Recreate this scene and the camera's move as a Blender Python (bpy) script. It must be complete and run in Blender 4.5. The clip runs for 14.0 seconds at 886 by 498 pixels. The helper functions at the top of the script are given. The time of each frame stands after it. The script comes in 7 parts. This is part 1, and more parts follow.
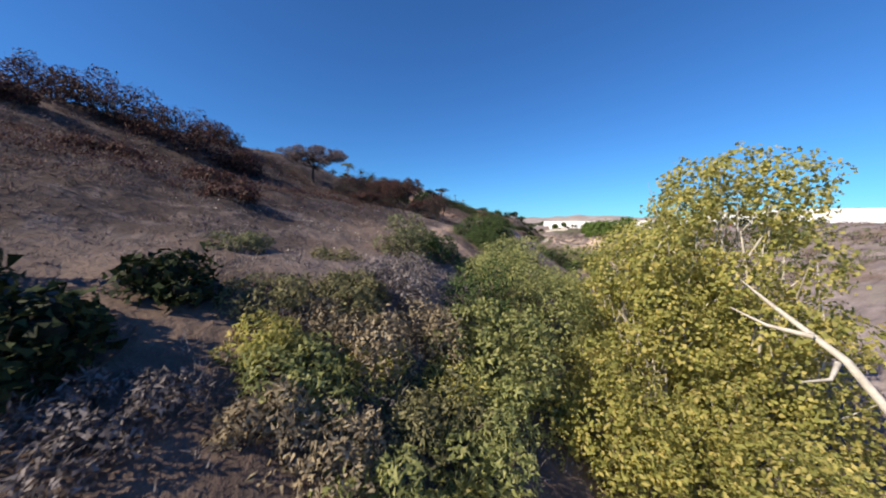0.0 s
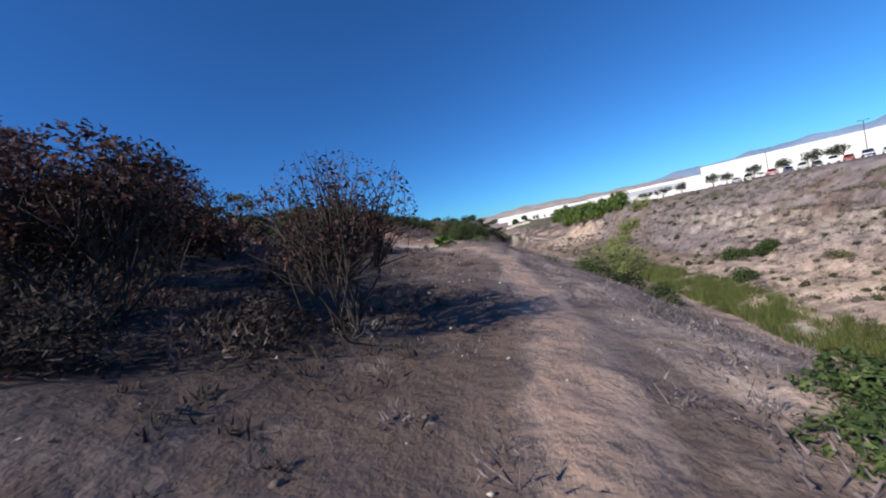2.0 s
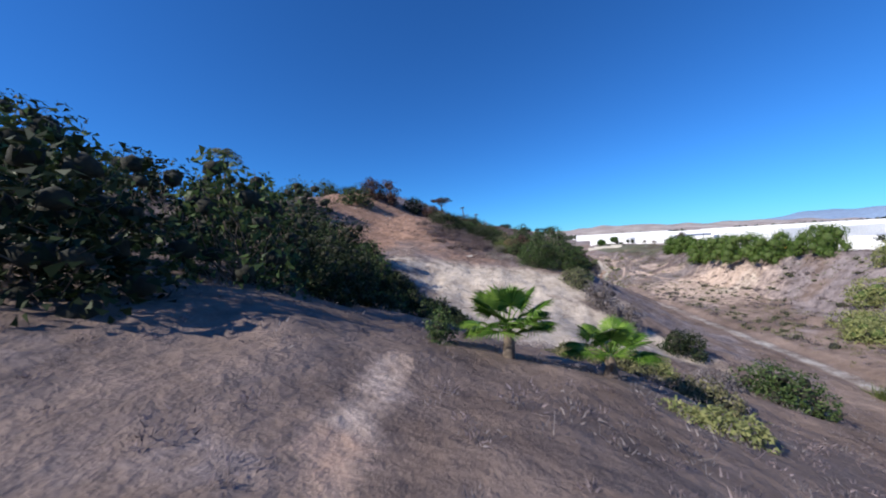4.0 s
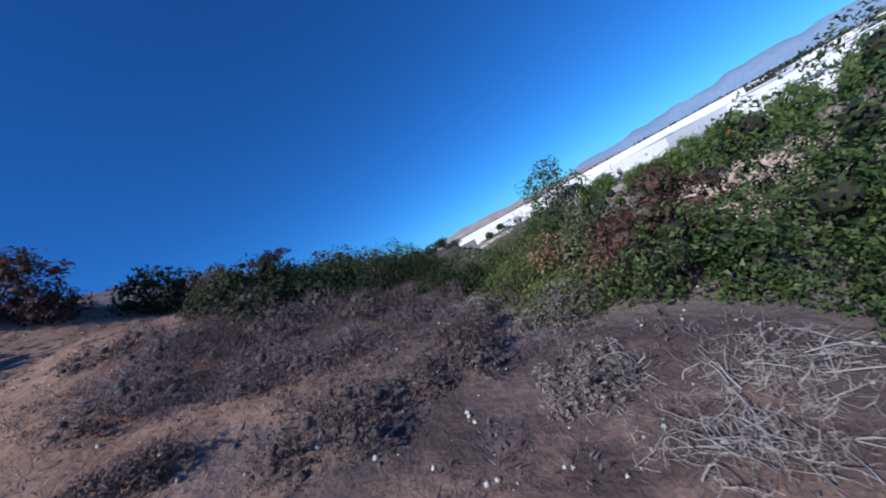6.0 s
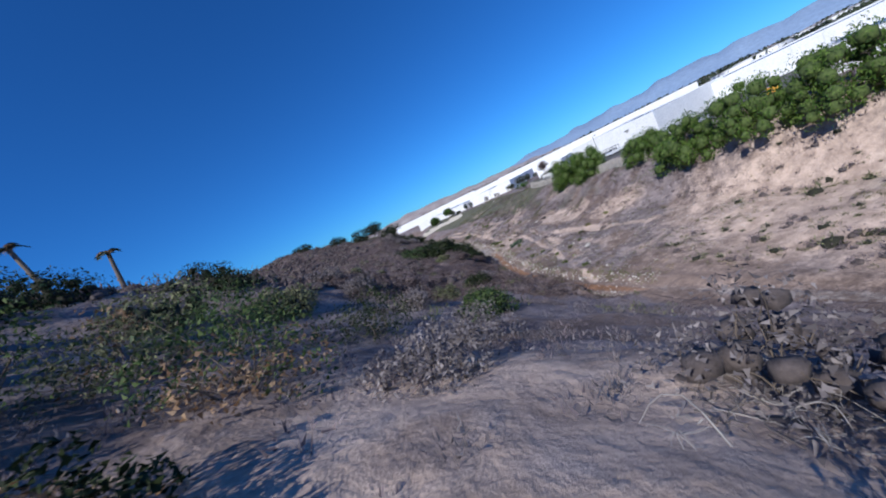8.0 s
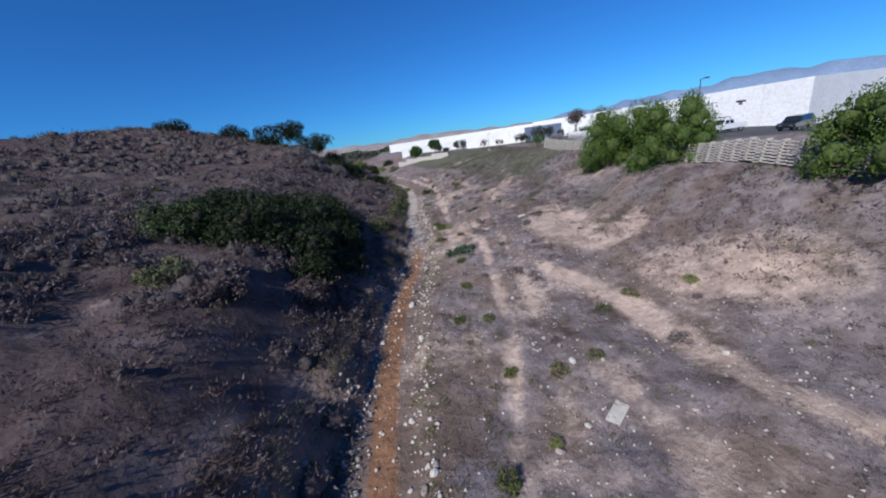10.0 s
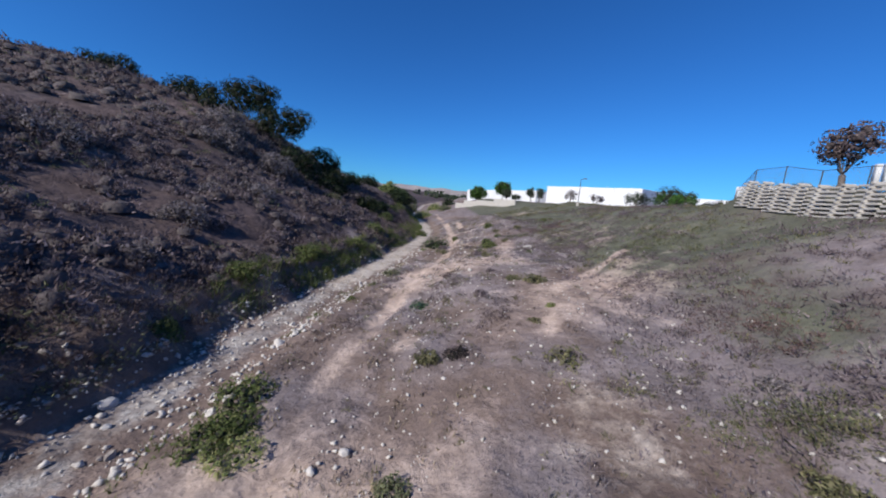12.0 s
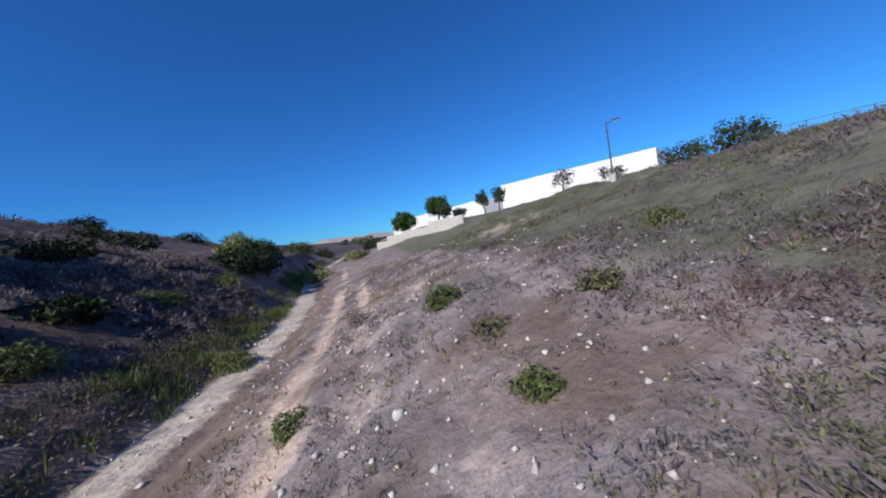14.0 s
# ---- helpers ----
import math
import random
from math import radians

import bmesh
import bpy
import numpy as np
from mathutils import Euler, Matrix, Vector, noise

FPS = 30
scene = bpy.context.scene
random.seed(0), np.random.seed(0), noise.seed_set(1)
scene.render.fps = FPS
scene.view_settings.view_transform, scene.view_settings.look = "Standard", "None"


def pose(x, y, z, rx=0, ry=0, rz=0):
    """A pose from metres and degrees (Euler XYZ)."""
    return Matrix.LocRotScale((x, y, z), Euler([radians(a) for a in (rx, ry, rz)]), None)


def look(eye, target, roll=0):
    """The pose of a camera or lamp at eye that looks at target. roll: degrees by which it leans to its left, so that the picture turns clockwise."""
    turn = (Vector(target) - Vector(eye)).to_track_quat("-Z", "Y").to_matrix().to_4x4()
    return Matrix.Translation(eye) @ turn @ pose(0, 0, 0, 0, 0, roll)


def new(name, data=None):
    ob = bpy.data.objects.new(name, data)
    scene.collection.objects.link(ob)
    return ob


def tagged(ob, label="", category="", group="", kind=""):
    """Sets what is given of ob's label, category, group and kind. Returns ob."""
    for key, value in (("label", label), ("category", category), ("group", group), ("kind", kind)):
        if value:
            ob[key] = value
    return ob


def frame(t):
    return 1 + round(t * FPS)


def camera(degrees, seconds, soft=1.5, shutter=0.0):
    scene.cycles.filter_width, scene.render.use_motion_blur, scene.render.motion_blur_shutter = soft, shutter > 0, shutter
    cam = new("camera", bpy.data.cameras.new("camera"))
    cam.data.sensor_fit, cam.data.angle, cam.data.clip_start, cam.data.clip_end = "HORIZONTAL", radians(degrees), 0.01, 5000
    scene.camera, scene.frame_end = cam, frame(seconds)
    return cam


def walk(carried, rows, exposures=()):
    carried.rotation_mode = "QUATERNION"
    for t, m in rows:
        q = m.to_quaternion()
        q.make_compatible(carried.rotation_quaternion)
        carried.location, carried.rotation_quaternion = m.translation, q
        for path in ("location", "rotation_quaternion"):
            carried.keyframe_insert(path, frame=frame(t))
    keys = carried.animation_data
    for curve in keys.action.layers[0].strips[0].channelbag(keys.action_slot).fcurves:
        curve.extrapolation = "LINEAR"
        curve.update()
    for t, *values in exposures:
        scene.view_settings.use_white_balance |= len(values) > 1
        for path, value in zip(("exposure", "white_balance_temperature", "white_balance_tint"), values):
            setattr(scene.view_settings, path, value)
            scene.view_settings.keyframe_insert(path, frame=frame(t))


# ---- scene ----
cam = camera(106.0, 14.0, 1.95, 0.035)
PATH = [
    (0, (-5.795, -6.445, -0.64), (-6.527, -4.59, -0.79), 0.2),
    (0.5, (-11.605, 4.592, 0.386), (-12.103, 6.522, 0.217), -10.0),
    (1, (-16.173, 15.616, 1.426), (-16.612, 17.556, 1.213), -10.8),
    (1.5, (-19.247, 26.239, 1.083), (-19.733, 28.173, 0.933), -12.0),
    (2, (-21.158, 34.234, 1.851), (-21.636, 36.174, 1.755), -12.2),
    (2.2, (-21.794, 37.381, 2.122), (-22.353, 39.3, 2.053), -8.6),
    (4.3, (-33.85, 83.606, 3.794), (-34.699, 85.416, 3.768), -3.5),
    (4.5, (-36.521, 90.145, 3.905), (-37.279, 91.995, 3.884), -6.7),
    (5, (-42.623, 105.825, 4.26), (-43.178, 107.747, 4.238), -14.6),
    (5.5, (-46.683, 119.784, 4.27), (-47.067, 121.746, 4.196), -22.0),
    (6, (-51.0, 131.0, 5.5), (-51.105, 132.998, 5.497), -28.5),
    (6.5, (-53.495, 141.345, 6.949), (-53.502, 143.343, 6.866), -28.6),
    (7, (-52.605, 150.477, 6.812), (-52.632, 152.476, 6.741), -28.4),
    (7.5, (-51.023, 159.411, 6.501), (-51.024, 161.405, 6.354), -28.0),
    (7.7, (-49.674, 162.6, 5.591), (-49.591, 164.591, 5.412), -28.2),
    (9.8, (-28.227, 210.795, 0.726), (-28.08, 212.688, 0.097), -10.6),
    (10, (-25.737, 215.128, -0.032), (-25.684, 217.033, -0.639), -8.4),
    (10.5, (-21.166, 225.299, -1.514), (-21.292, 227.205, -2.108), -2.2),
    (11, (-18.152, 237.005, -3.05), (-18.437, 238.89, -3.656), 1.7),
    (11.5, (-15.99, 248.84, -5.344), (-16.356, 250.732, -5.879), 4.1),
    (12, (-15.638, 262.283, -5.912), (-15.982, 264.23, -6.216), 4.7),
    (12.5, (-16.039, 273.774, -6.286), (-16.308, 275.749, -6.454), 3.7),
    (13, (-17.16, 285.239, -6.34), (-17.324, 287.226, -6.505), -0.5),
    (13.5, (-18.056, 296.078, -6.947), (-18.103, 298.073, -7.084), -5.7),
    (14, (-17.908, 305.541, -7.448), (-17.903, 307.538, -7.551), -9.1),
]
walk(cam, [(t, look(eye, target, roll)) for t, eye, target, roll in PATH], exposures=(
    (0.0, 0.46, 8000, 10), (0.5, 0.24, 7400, 10), (1.0, 0.16, 7250, 10), (2.2, 0.12, 7050, 10), (4.5, 0.3, 6450, 10), (5.5, -0.06, 6050, 10), (6.5, -0.06, 5950, 10), (7.7, -0.07, 6050, 10),
    (10, -0.2, 6250, 10), (11, -0.14, 6250, 10), (12, -0.04, 6450, 10), (12.6, -0.04, 6150, 10), (13.5, 0.0, 6400, 10), (14, 0.0, 6400, 10)))
# world, sun and sky
world = bpy.data.worlds.new("sky")
scene.world = world
world.use_nodes = True
wn = world.node_tree
wn.nodes.clear()
sky = wn.nodes.new("ShaderNodeTexSky")
sky.sky_type = "NISHITA"
sky.sun_disc = False
SUN_FROM = Vector((-0.49, -0.63, 0.61)).normalized()
sky.sun_elevation = math.asin(SUN_FROM.z)
sky.sun_rotation = math.atan2(SUN_FROM.x, SUN_FROM.y)
sky.altitude, sky.air_density, sky.dust_density, sky.ozone_density = 300, 1.0, 0.0, 2.0
back = wn.nodes.new("ShaderNodeBackground")
back.inputs["Strength"].default_value = 0.092
wout = wn.nodes.new("ShaderNodeOutputWorld")
# the polarised deep blue of a dry winter sky
tone = wn.nodes.new("ShaderNodeMix")
tone.data_type, tone.blend_type = "RGBA", "MULTIPLY"
tone.inputs[0].default_value = 1.0
tone.inputs[7].default_value = (0.20, 0.67, 1.34, 1)
wn.links.new(sky.outputs[0], tone.inputs[6])
wn.links.new(tone.outputs[2], back.inputs["Color"])
wn.links.new(back.outputs[0], wout.inputs["Surface"])
sun = new("sun", bpy.data.lights.new("sun", "SUN"))
sun.data.energy, sun.data.angle, sun.data.color = 5.0, radians(0.5), (1.0, 0.96, 0.90)
sun.matrix_world = look(SUN_FROM * 100, (0, 0, 0))
# ---- the lie of the land ----
# Each line runs along the valley (y) and gives one edge of its cross-section.
def line(*pairs):
    ys, vs = np.array(pairs, float).reshape(-1, 2).T
    fine = np.arange(-400, 1200, 1.0)
    v = np.interp(fine, ys, vs)
    k = np.exp(-0.5 * (np.arange(-18, 19) / 6.0) ** 2)
    return fine, np.convolve(np.pad(v, 18, mode="edge"), k / k.sum(), "valid")


STREAM_X = line(-80, 8, 0, 4, 50, 3, 100, 2, 150, -8, 190, -19, 215, -28.4, 228, -30.2, 238, -30.3, 246, -30.0, 252, -28.7, 260, -27.7, 268, -27.6, 276, -28.6, 283, -29.5, 291, -29.4, 300, -28.9, 312, -29.6, 326, -30.4, 345, -35, 380, -48, 430, -60, 520, -80, 800, -120)
STREAM_Z = line(-60, -12, 40, -14, 100, -14.5, 160, -15.5, 215, -15.5, 243, -15, 270, -14.5, 300, -14, 340, -13.5, 800, -13)
FLOOR_X = line(-60, 14, 40, 13, 80, 14, 130, 9, 180, 8, 205, 4, 240, -7, 270, -8, 290, -10, 320, -14, 343, -20, 400, -34, 500, -60, 800, -100)
FLOOR_Z = line(-60, -11, 40, -12, 100, -12.5, 180, -14.5, 240, -13, 270, -11.5, 290, -10.6, 320, -9.8, 343, -9.8, 800, -9)
RIM_X = line(-60, 45, 40, 40, 100, 36, 150, 27, 180, 19, 215, 8, 250, 6, 295, 3.5, 312, 3.5, 337, 3, 400, -20, 500, -45, 800, -90)
RIM_Z = line(-60, 0, 40, 0, 100, -1, 150, -2, 215, -4.6, 255, -5.6, 295, -4.6, 312, -5.4, 325, -5.6, 337, -5.2, 800, -4)
BENCH_X = line(-60, -20, 0, -15, 30, -13.5, 50, -19, 70, -28, 90, -32, 105, -38, 120, -45, 130, -46, 150, -47, 172, -47, 190, -46, 215, -42, 243, -40, 275, -45, 291, -40, 320, -44, 340, -46, 400, -60, 500, -95, 800, -150)
BENCH_Z = line(-60, -2, 0, -2.5, 30, -2.8, 50, -1.8, 70, 1, 90, -1, 105, -6, 120, -5.5, 130, -1, 150, 1.8, 172, 0.5, 190, -4, 215, -8, 243, -7, 275, -8, 320, -7.2, 340, -6.6, 800, -7)
SLOPE_X = line(-60, -45, 0, -42, 30, -44, 60, -48, 85, -58, 105, -62, 130, -66, 148, -80, 165, -76, 200, -74, 215, -62, 257, -62, 290, -55, 304, -58, 320, -62, 340, -64, 400, -85, 500, -120, 800, -180)
SLOPE_Z = line(-60, 8, 0, 5.5, 30, 3.8, 60, 6, 85, 4, 105, 0, 120, 1, 130, 4, 148, 11.5, 165, 12, 200, 11, 215, 3, 243, -1, 290, -2, 304, 2.5, 320, 5.2, 340, -1, 800, -3)
RIDGE_X = line(-60, -80, 0, -72, 40, -64, 70, -75, 100, -100, 120, -105, 148, -95, 164, -90, 200, -95, 230, -105, 260, -115, 300, -105, 320, -95, 340, -90, 420, -115, 500, -150, 800, -220)
RIDGE_Z = line(-60, 22, 0, 17, 40, 13.5, 60, 15, 80, 15, 100, 14, 120, 16, 148, 20, 164, 21.5, 200, 19.5, 230, 14.8, 262, 12.2, 290, 12, 305, 13.6, 320, 14, 340, 9.5, 360, 8, 420, 7, 800, 5)


TRAIL = [(-13, 18), (-15.6, 20.6), (-17.2, 22), (-19.3, 25.2), (-20.3, 29), (-20.8, 33), (-21.0, 36.5), (-20.9, 40), (-20.6, 44), (-21.5, 50), (-22.6, 56), (-24.8, 61.5), (-29, 66), (-33, 74), (-37, 84)]
TRACK = [(-26, 214), (-20.5, 240), (-19.3, 256), (-20.6, 264), (-22.1, 272), (-22.5, 281), (-22.8, 292), (-22.3, 302), (-23.4, 315), (-29, 340), (-40, 380)]
SIDE_TRACK = [(-7, 223), (-10.3, 228), (-10.7, 234), (-11.4, 239.5), (-14, 244), (-15.5, 250)]
FOOTPATH = [(-6, 291), (-9, 288), (-12, 284), (-13, 278)]
HILL_PATH = [(-46, 226), (-44, 234), (-43, 242), (-46, 250), (-52, 262), (-58, 280), (-70, 300)]


def along(track, y):
    return np.interp(y, *track)


def grain(x, y, size, seed=0):
    """Smooth random heights between -1 and 1, on a lattice of the given size."""
    u, v = np.asarray(x, float) / size, np.asarray(y, float) / size
    i, j = np.floor(u).astype(np.int64), np.floor(v).astype(np.int64)
    a, b = u - i, v - j
    a, b = a * a * (3 - 2 * a), b * b * (3 - 2 * b)

    def corner(p, q):
        h = (p * 73856093) ^ (q * 19349663) ^ (seed * 83492791 + 12345)
        h = (h ^ (h >> 13)) * 1274126177 & 0x7FFFFFFF
        return (h % 65536) / 32767.5 - 1

    return (corner(i, j) * (1 - a) + corner(i + 1, j) * a) * (1 - b) + (corner(i, j + 1) * (1 - a) + corner(i + 1, j + 1) * a) * b


def ground(x, y):
    x, y = np.asarray(x, float), np.asarray(y, float)
    sx, sz = along(STREAM_X, y) + 0.7 * grain(y, 0 * y, 9, 5), along(STREAM_Z, y)
    near_bank = np.exp(-(((x - sx + 2.6) / 2.2) ** 2)) * np.interp(y, [190, 210, 330, 350], [0, 1, 1, 0])
    x = x + near_bank * (0.85 * grain(y, x * 0.25, 2.6, 21) + 0.4 * grain(y, x * 0.6, 0.9, 22))
    cut = np.interp(y, [150, 200, 215, 235, 262, 280, 300, 330], [0.6, 2.0, 2.5, 1.9, 1.8, 2.2, 1.8, 0.8]) * (1 + 0.35 * grain(y, x * 0.2, 3, 6))
    lot = np.interp(y, [226, 234, 270, 285, 296, 299], [0.2, 1.5, 1.4, 1.7, 2.1, 0.2])
    rx, rz = along(RIDGE_X, y), along(RIDGE_Z, y)
    knots = [
        (rx - 300, rz - 8), (rx - 40, rz - 2), (rx, rz), (along(SLOPE_X, y), along(SLOPE_Z, y)), (along(BENCH_X, y), along(BENCH_Z, y)),
        (sx - 3.4, sz + cut), (sx - 2.9, sz + cut * 0.52), (sx - 2.2, sz + cut * 0.4), (sx - 1.8, sz), (sx + 1.5, sz - 0.05), (sx + 3.2, sz + 0.55),
        (along(FLOOR_X, y), along(FLOOR_Z, y)), (along(RIM_X, y), along(RIM_Z, y)), (along(RIM_X, y) + 1.6, along(RIM_Z, y) + lot),
        (along(RIM_X, y) + 60, along(RIM_Z, y) - np.interp(y, [150, 215, 290, 340], [0.5, 2.6, 2.4, 0])), (along(RIM_X, y) + 1500, along(RIM_Z, y) - 6),
    ]
    z = knots[0][1] + 0 * x
    for (xa, za), (xb, zb) in zip(knots, knots[1:]):
        s = np.clip((x - xa) / np.maximum(xb - xa, 0.1), 0, 1)
        z = z + (zb - za) * (0.55 * s + 0.45 * s * s * (3 - 2 * s))
    off = np.clip(np.abs(x - sx) / 6, 0.15, 1)
    flat = np.clip((x - along(RIM_X, y)) / 6, 0, 1)
    rough = off * (1 - 0.95 * flat) * np.clip(1 - np.hypot(x + 20, y - 150) / 700, 0, 1)
    z = z + rough * (0.9 * grain(x, y, 17, 1) + 0.45 * grain(x, y, 6, 2) + 0.28 * grain(x, y, 2.3, 3) + 0.07 * grain(x, y, 0.9, 4))
    hummock = np.clip((sx - 4 - x) / 4, 0, 1) * np.interp(y, [190, 210], [0, 1]) * np.clip(1 - np.abs(y - 270) / 140, 0, 1)
    z = z + hummock * 0.42 * np.clip(grain(x, y, 2.1, 8) + 0.25, 0, 1)
    # wheel ruts with a low ridge between them along the dirt track
    rut = x - np.interp(y, [p[1] for p in TRACK], [p[0] for p in TRACK]) + 0.25 * grain(y, 0 * y, 5, 31)
    worn = np.interp(y, [218, 232, 340, 365], [0, 1, 1, 0]) * (1 + 0.4 * grain(x, y, 3, 32))
    z = z + worn * (0.13 * np.exp(-(((rut - 1.25) / 0.5) ** 2)) - 0.14 * np.exp(-((rut / 0.45) ** 2)) - 0.12 * np.exp(-(((rut - 2.5) / 0.5) ** 2)) + 0.10 * np.exp(-(((rut + 0.85) / 0.4) ** 2)) + 0.10 * np.exp(-(((rut - 3.5) / 0.5) ** 2)))
    # small rills, clods and trampled earth
    open_wash = np.clip((x - sx - 2.5) / 2, 0, 1) * np.interp(y, [205, 220], [0, 1]) * (1 - flat)
    z = z + open_wash * (0.10 * grain(x * 1.6, y * 0.7, 1.1, 33) + 0.05 * grain(x, y, 0.6, 34))
    clods = np.clip((sx - 8 - x) / 5, 0, 1) * np.interp(y, [62, 78], [1, 0])
    z = z + clods * (0.30 * np.abs(grain(x, y, 2.6, 35)) + 0.17 * np.abs(grain(x, y, 1.1, 36)) - 0.14)
    # ledges of the far bank
    ledge = np.clip((x - along(FLOOR_X, y) + 4) / 4, 0, 1) * np.clip((along(RIM_X, y) - 4 - x) / 4, 0, 1) * np.interp(y, [40, 70, 205, 225], [0, 1, 1, 0])
    step = z / 1.9 + 0.6 * grain(x, y, 14, 37) + 0.2 * grain(x, y, 3, 38)
    z = z + ledge * 1.5 * (np.clip((step - np.floor(step) - 0.35) / 0.25, 0, 1) - (step - np.floor(step)))
    # the slope drops away beside the laurel
    z = z - 1.0 * np.exp(-(((x + 12.8) / 2.9) ** 2) - ((y - 26) / 4.2) ** 2)
    u, v = (x + 44) / 24, (y - 120) / 17
    furrow = np.clip(1.2 - np.hypot(u, v), 0, 1)
    z = z - furrow * (0.6 * np.abs(grain(x * 0.9 + y * 0.25, y * 0.22, 2.2, 12)) + 0.22 * np.abs(grain(x * 1.3 + y * 0.3, y * 0.4, 1.1, 13)) + 0.12 * grain(x, y, 0.9, 14))
    return z


def ground_at(x, y):
    return float(ground(np.array([x]), np.array([y]))[0])
# ---- small builders ----
def mesh_of(name, chunks, materials, smooth=False, slots=None):
    """One mesh out of (vertices, faces) pairs; the faces of one pair have equally many corners."""
    me = bpy.data.meshes.new(name)
    chunks = [(np.asarray(c, np.float32).reshape(-1, 3), np.asarray(f, np.int32)) for c, f in chunks if len(f)]
    base, loops, starts, slot, at = 0, [], [], [], 0
    for n, (c, f) in enumerate(chunks):
        loops.append((f + base).ravel())
        starts.append(at + np.arange(len(f)) * f.shape[1])
        slot.append(np.full(len(f), slots[n] if slots else 0))
        at += f.size
        base += len(c)
    co, loops, starts = np.concatenate([c for c, _ in chunks]), np.concatenate(loops), np.concatenate(starts)
    me.vertices.add(len(co))
    me.vertices.foreach_set("co", co.ravel())
    me.loops.add(len(loops))
    me.loops.foreach_set("vertex_index", loops.astype(np.int32))
    me.polygons.add(len(starts))
    me.polygons.foreach_set("loop_start", starts.astype(np.int32))
    for m in materials if isinstance(materials, (list, tuple)) else [materials]:
        me.materials.append(m)
    me.polygons.foreach_set("material_index", np.concatenate(slot).astype(np.int32))
    me.update(calc_edges=True)
    if smooth:
        me.polygons.foreach_set("use_smooth", np.ones(len(starts), bool))
    return me


def part(name, shape, material, parent, label="", smooth=False):
    """One mesh object under a thing; shape is a bmesh or a list of (vertices, faces)."""
    if isinstance(shape, bmesh.types.BMesh):
        me = bpy.data.meshes.new(name)
        shape.to_mesh(me)
        shape.free()
        me.materials.append(material)
        if smooth:
            me.polygons.foreach_set("use_smooth", np.ones(len(me.polygons), bool))
    else:
        me = mesh_of(name, shape, material, smooth)
    ob = new(name, me)
    ob.parent = parent
    return tagged(ob, label) if label else ob


def thing(name, m, label, category, group="", kind=""):
    root = new(name)
    root.empty_display_size = 0.2
    root.matrix_basis = m
    return tagged(root, label, category, group, kind)


BOX = np.array([[0, 3, 2, 1], [4, 5, 6, 7], [0, 1, 5, 4], [1, 2, 6, 5], [2, 3, 7, 6], [3, 0, 4, 7]])


def box(x0, x1, y0, y1, z0, z1):
    return np.array([[x0, y0, z0], [x1, y0, z0], [x1, y1, z0], [x0, y1, z0], [x0, y0, z1], [x1, y0, z1], [x1, y1, z1], [x0, y1, z1]], float), BOX


def bevel_box(x0, x1, y0, y1, z0, z1, width=0.03, segments=2):
    bm = bmesh.new()
    bmesh.ops.create_cube(bm, size=1)
    for v in bm.verts:
        v.co = Vector(((x0 + x1) / 2 + v.co.x * (x1 - x0), (y0 + y1) / 2 + v.co.y * (y1 - y0), (z0 + z1) / 2 + v.co.z * (z1 - z0)))
    bmesh.ops.bevel(bm, geom=bm.edges[:], offset=width, segments=segments, affect="EDGES", profile=0.7)
    return bm


def tube(points, radii, sides=6, cap=True):
    """A bent, tapered tube through the points."""
    p = np.asarray(points, float)
    r = np.broadcast_to(np.asarray(radii, float), (len(p),))
    d = np.gradient(p, axis=0)
    d /= np.linalg.norm(d, axis=1, keepdims=True) + 1e-9
    ref = np.where(np.abs(d[:, 2:3]) > 0.9, [[1.0, 0, 0]], [[0, 0, 1.0]])
    u = np.cross(d, ref)
    u /= np.linalg.norm(u, axis=1, keepdims=True) + 1e-9
    v = np.cross(d, u)
    a = np.linspace(0, 2 * np.pi, sides, endpoint=False)
    co = p[:, None] + r[:, None, None] * (np.cos(a)[None, :, None] * u[:, None] + np.sin(a)[None, :, None] * v[:, None])
    i = np.arange(len(p) * sides).reshape(len(p), sides)
    q = np.stack([i[:-1], i[1:], np.roll(i[1:], -1, 1), np.roll(i[:-1], -1, 1)], -1).reshape(-1, 4)
    return co.reshape(-1, 3), q


def unit(v):
    return v / (np.linalg.norm(v, axis=-1, keepdims=True) + 1e-9)


def leaf_quads(rng, at, out, size, slim=0.55, droop=0.0):
    """A pointed four-cornered leaf at each place, facing roughly outward."""
    n = len(at)
    normal = unit(out * 0.8 + rng.normal(size=(n, 3)) * 0.75 + [0, 0, 0.35])
    along_ = unit(np.cross(normal, rng.normal(size=(n, 3))) + [0, 0, -droop])
    side = np.cross(normal, along_)
    s = (size * rng.uniform(0.6, 1.35, n))[:, None]
    a, b = along_ * s, side * s * slim
    bend = normal * s * 0.18
    co = np.stack([at - a * 0.5, at + b * 0.5 + bend, at + a * 0.5, at - b * 0.5 + bend], 1)
    return co.reshape(-1, 3), np.arange(4 * n).reshape(n, 4)


def leaf_tris(rng, at, out, size, slim=0.55, droop=0.0):
    """A pointed three-cornered leaf at each place, facing roughly outward."""
    n = len(at)
    normal = unit(out * 0.8 + rng.normal(size=(n, 3)) * 0.7 + [0, 0, 0.35])
    along_ = unit(np.cross(normal, rng.normal(size=(n, 3))) + [0, 0, -droop])
    side = np.cross(normal, along_)
    s = (size * rng.uniform(0.6, 1.35, n))[:, None]
    co = np.stack([at - along_ * s * 0.45 - side * s * slim * 0.5, at - along_ * s * 0.3 + side * s * slim * 0.5, at + along_ * s * 0.55], 1)
    return co.reshape(-1, 3), np.arange(3 * n).reshape(n, 3)


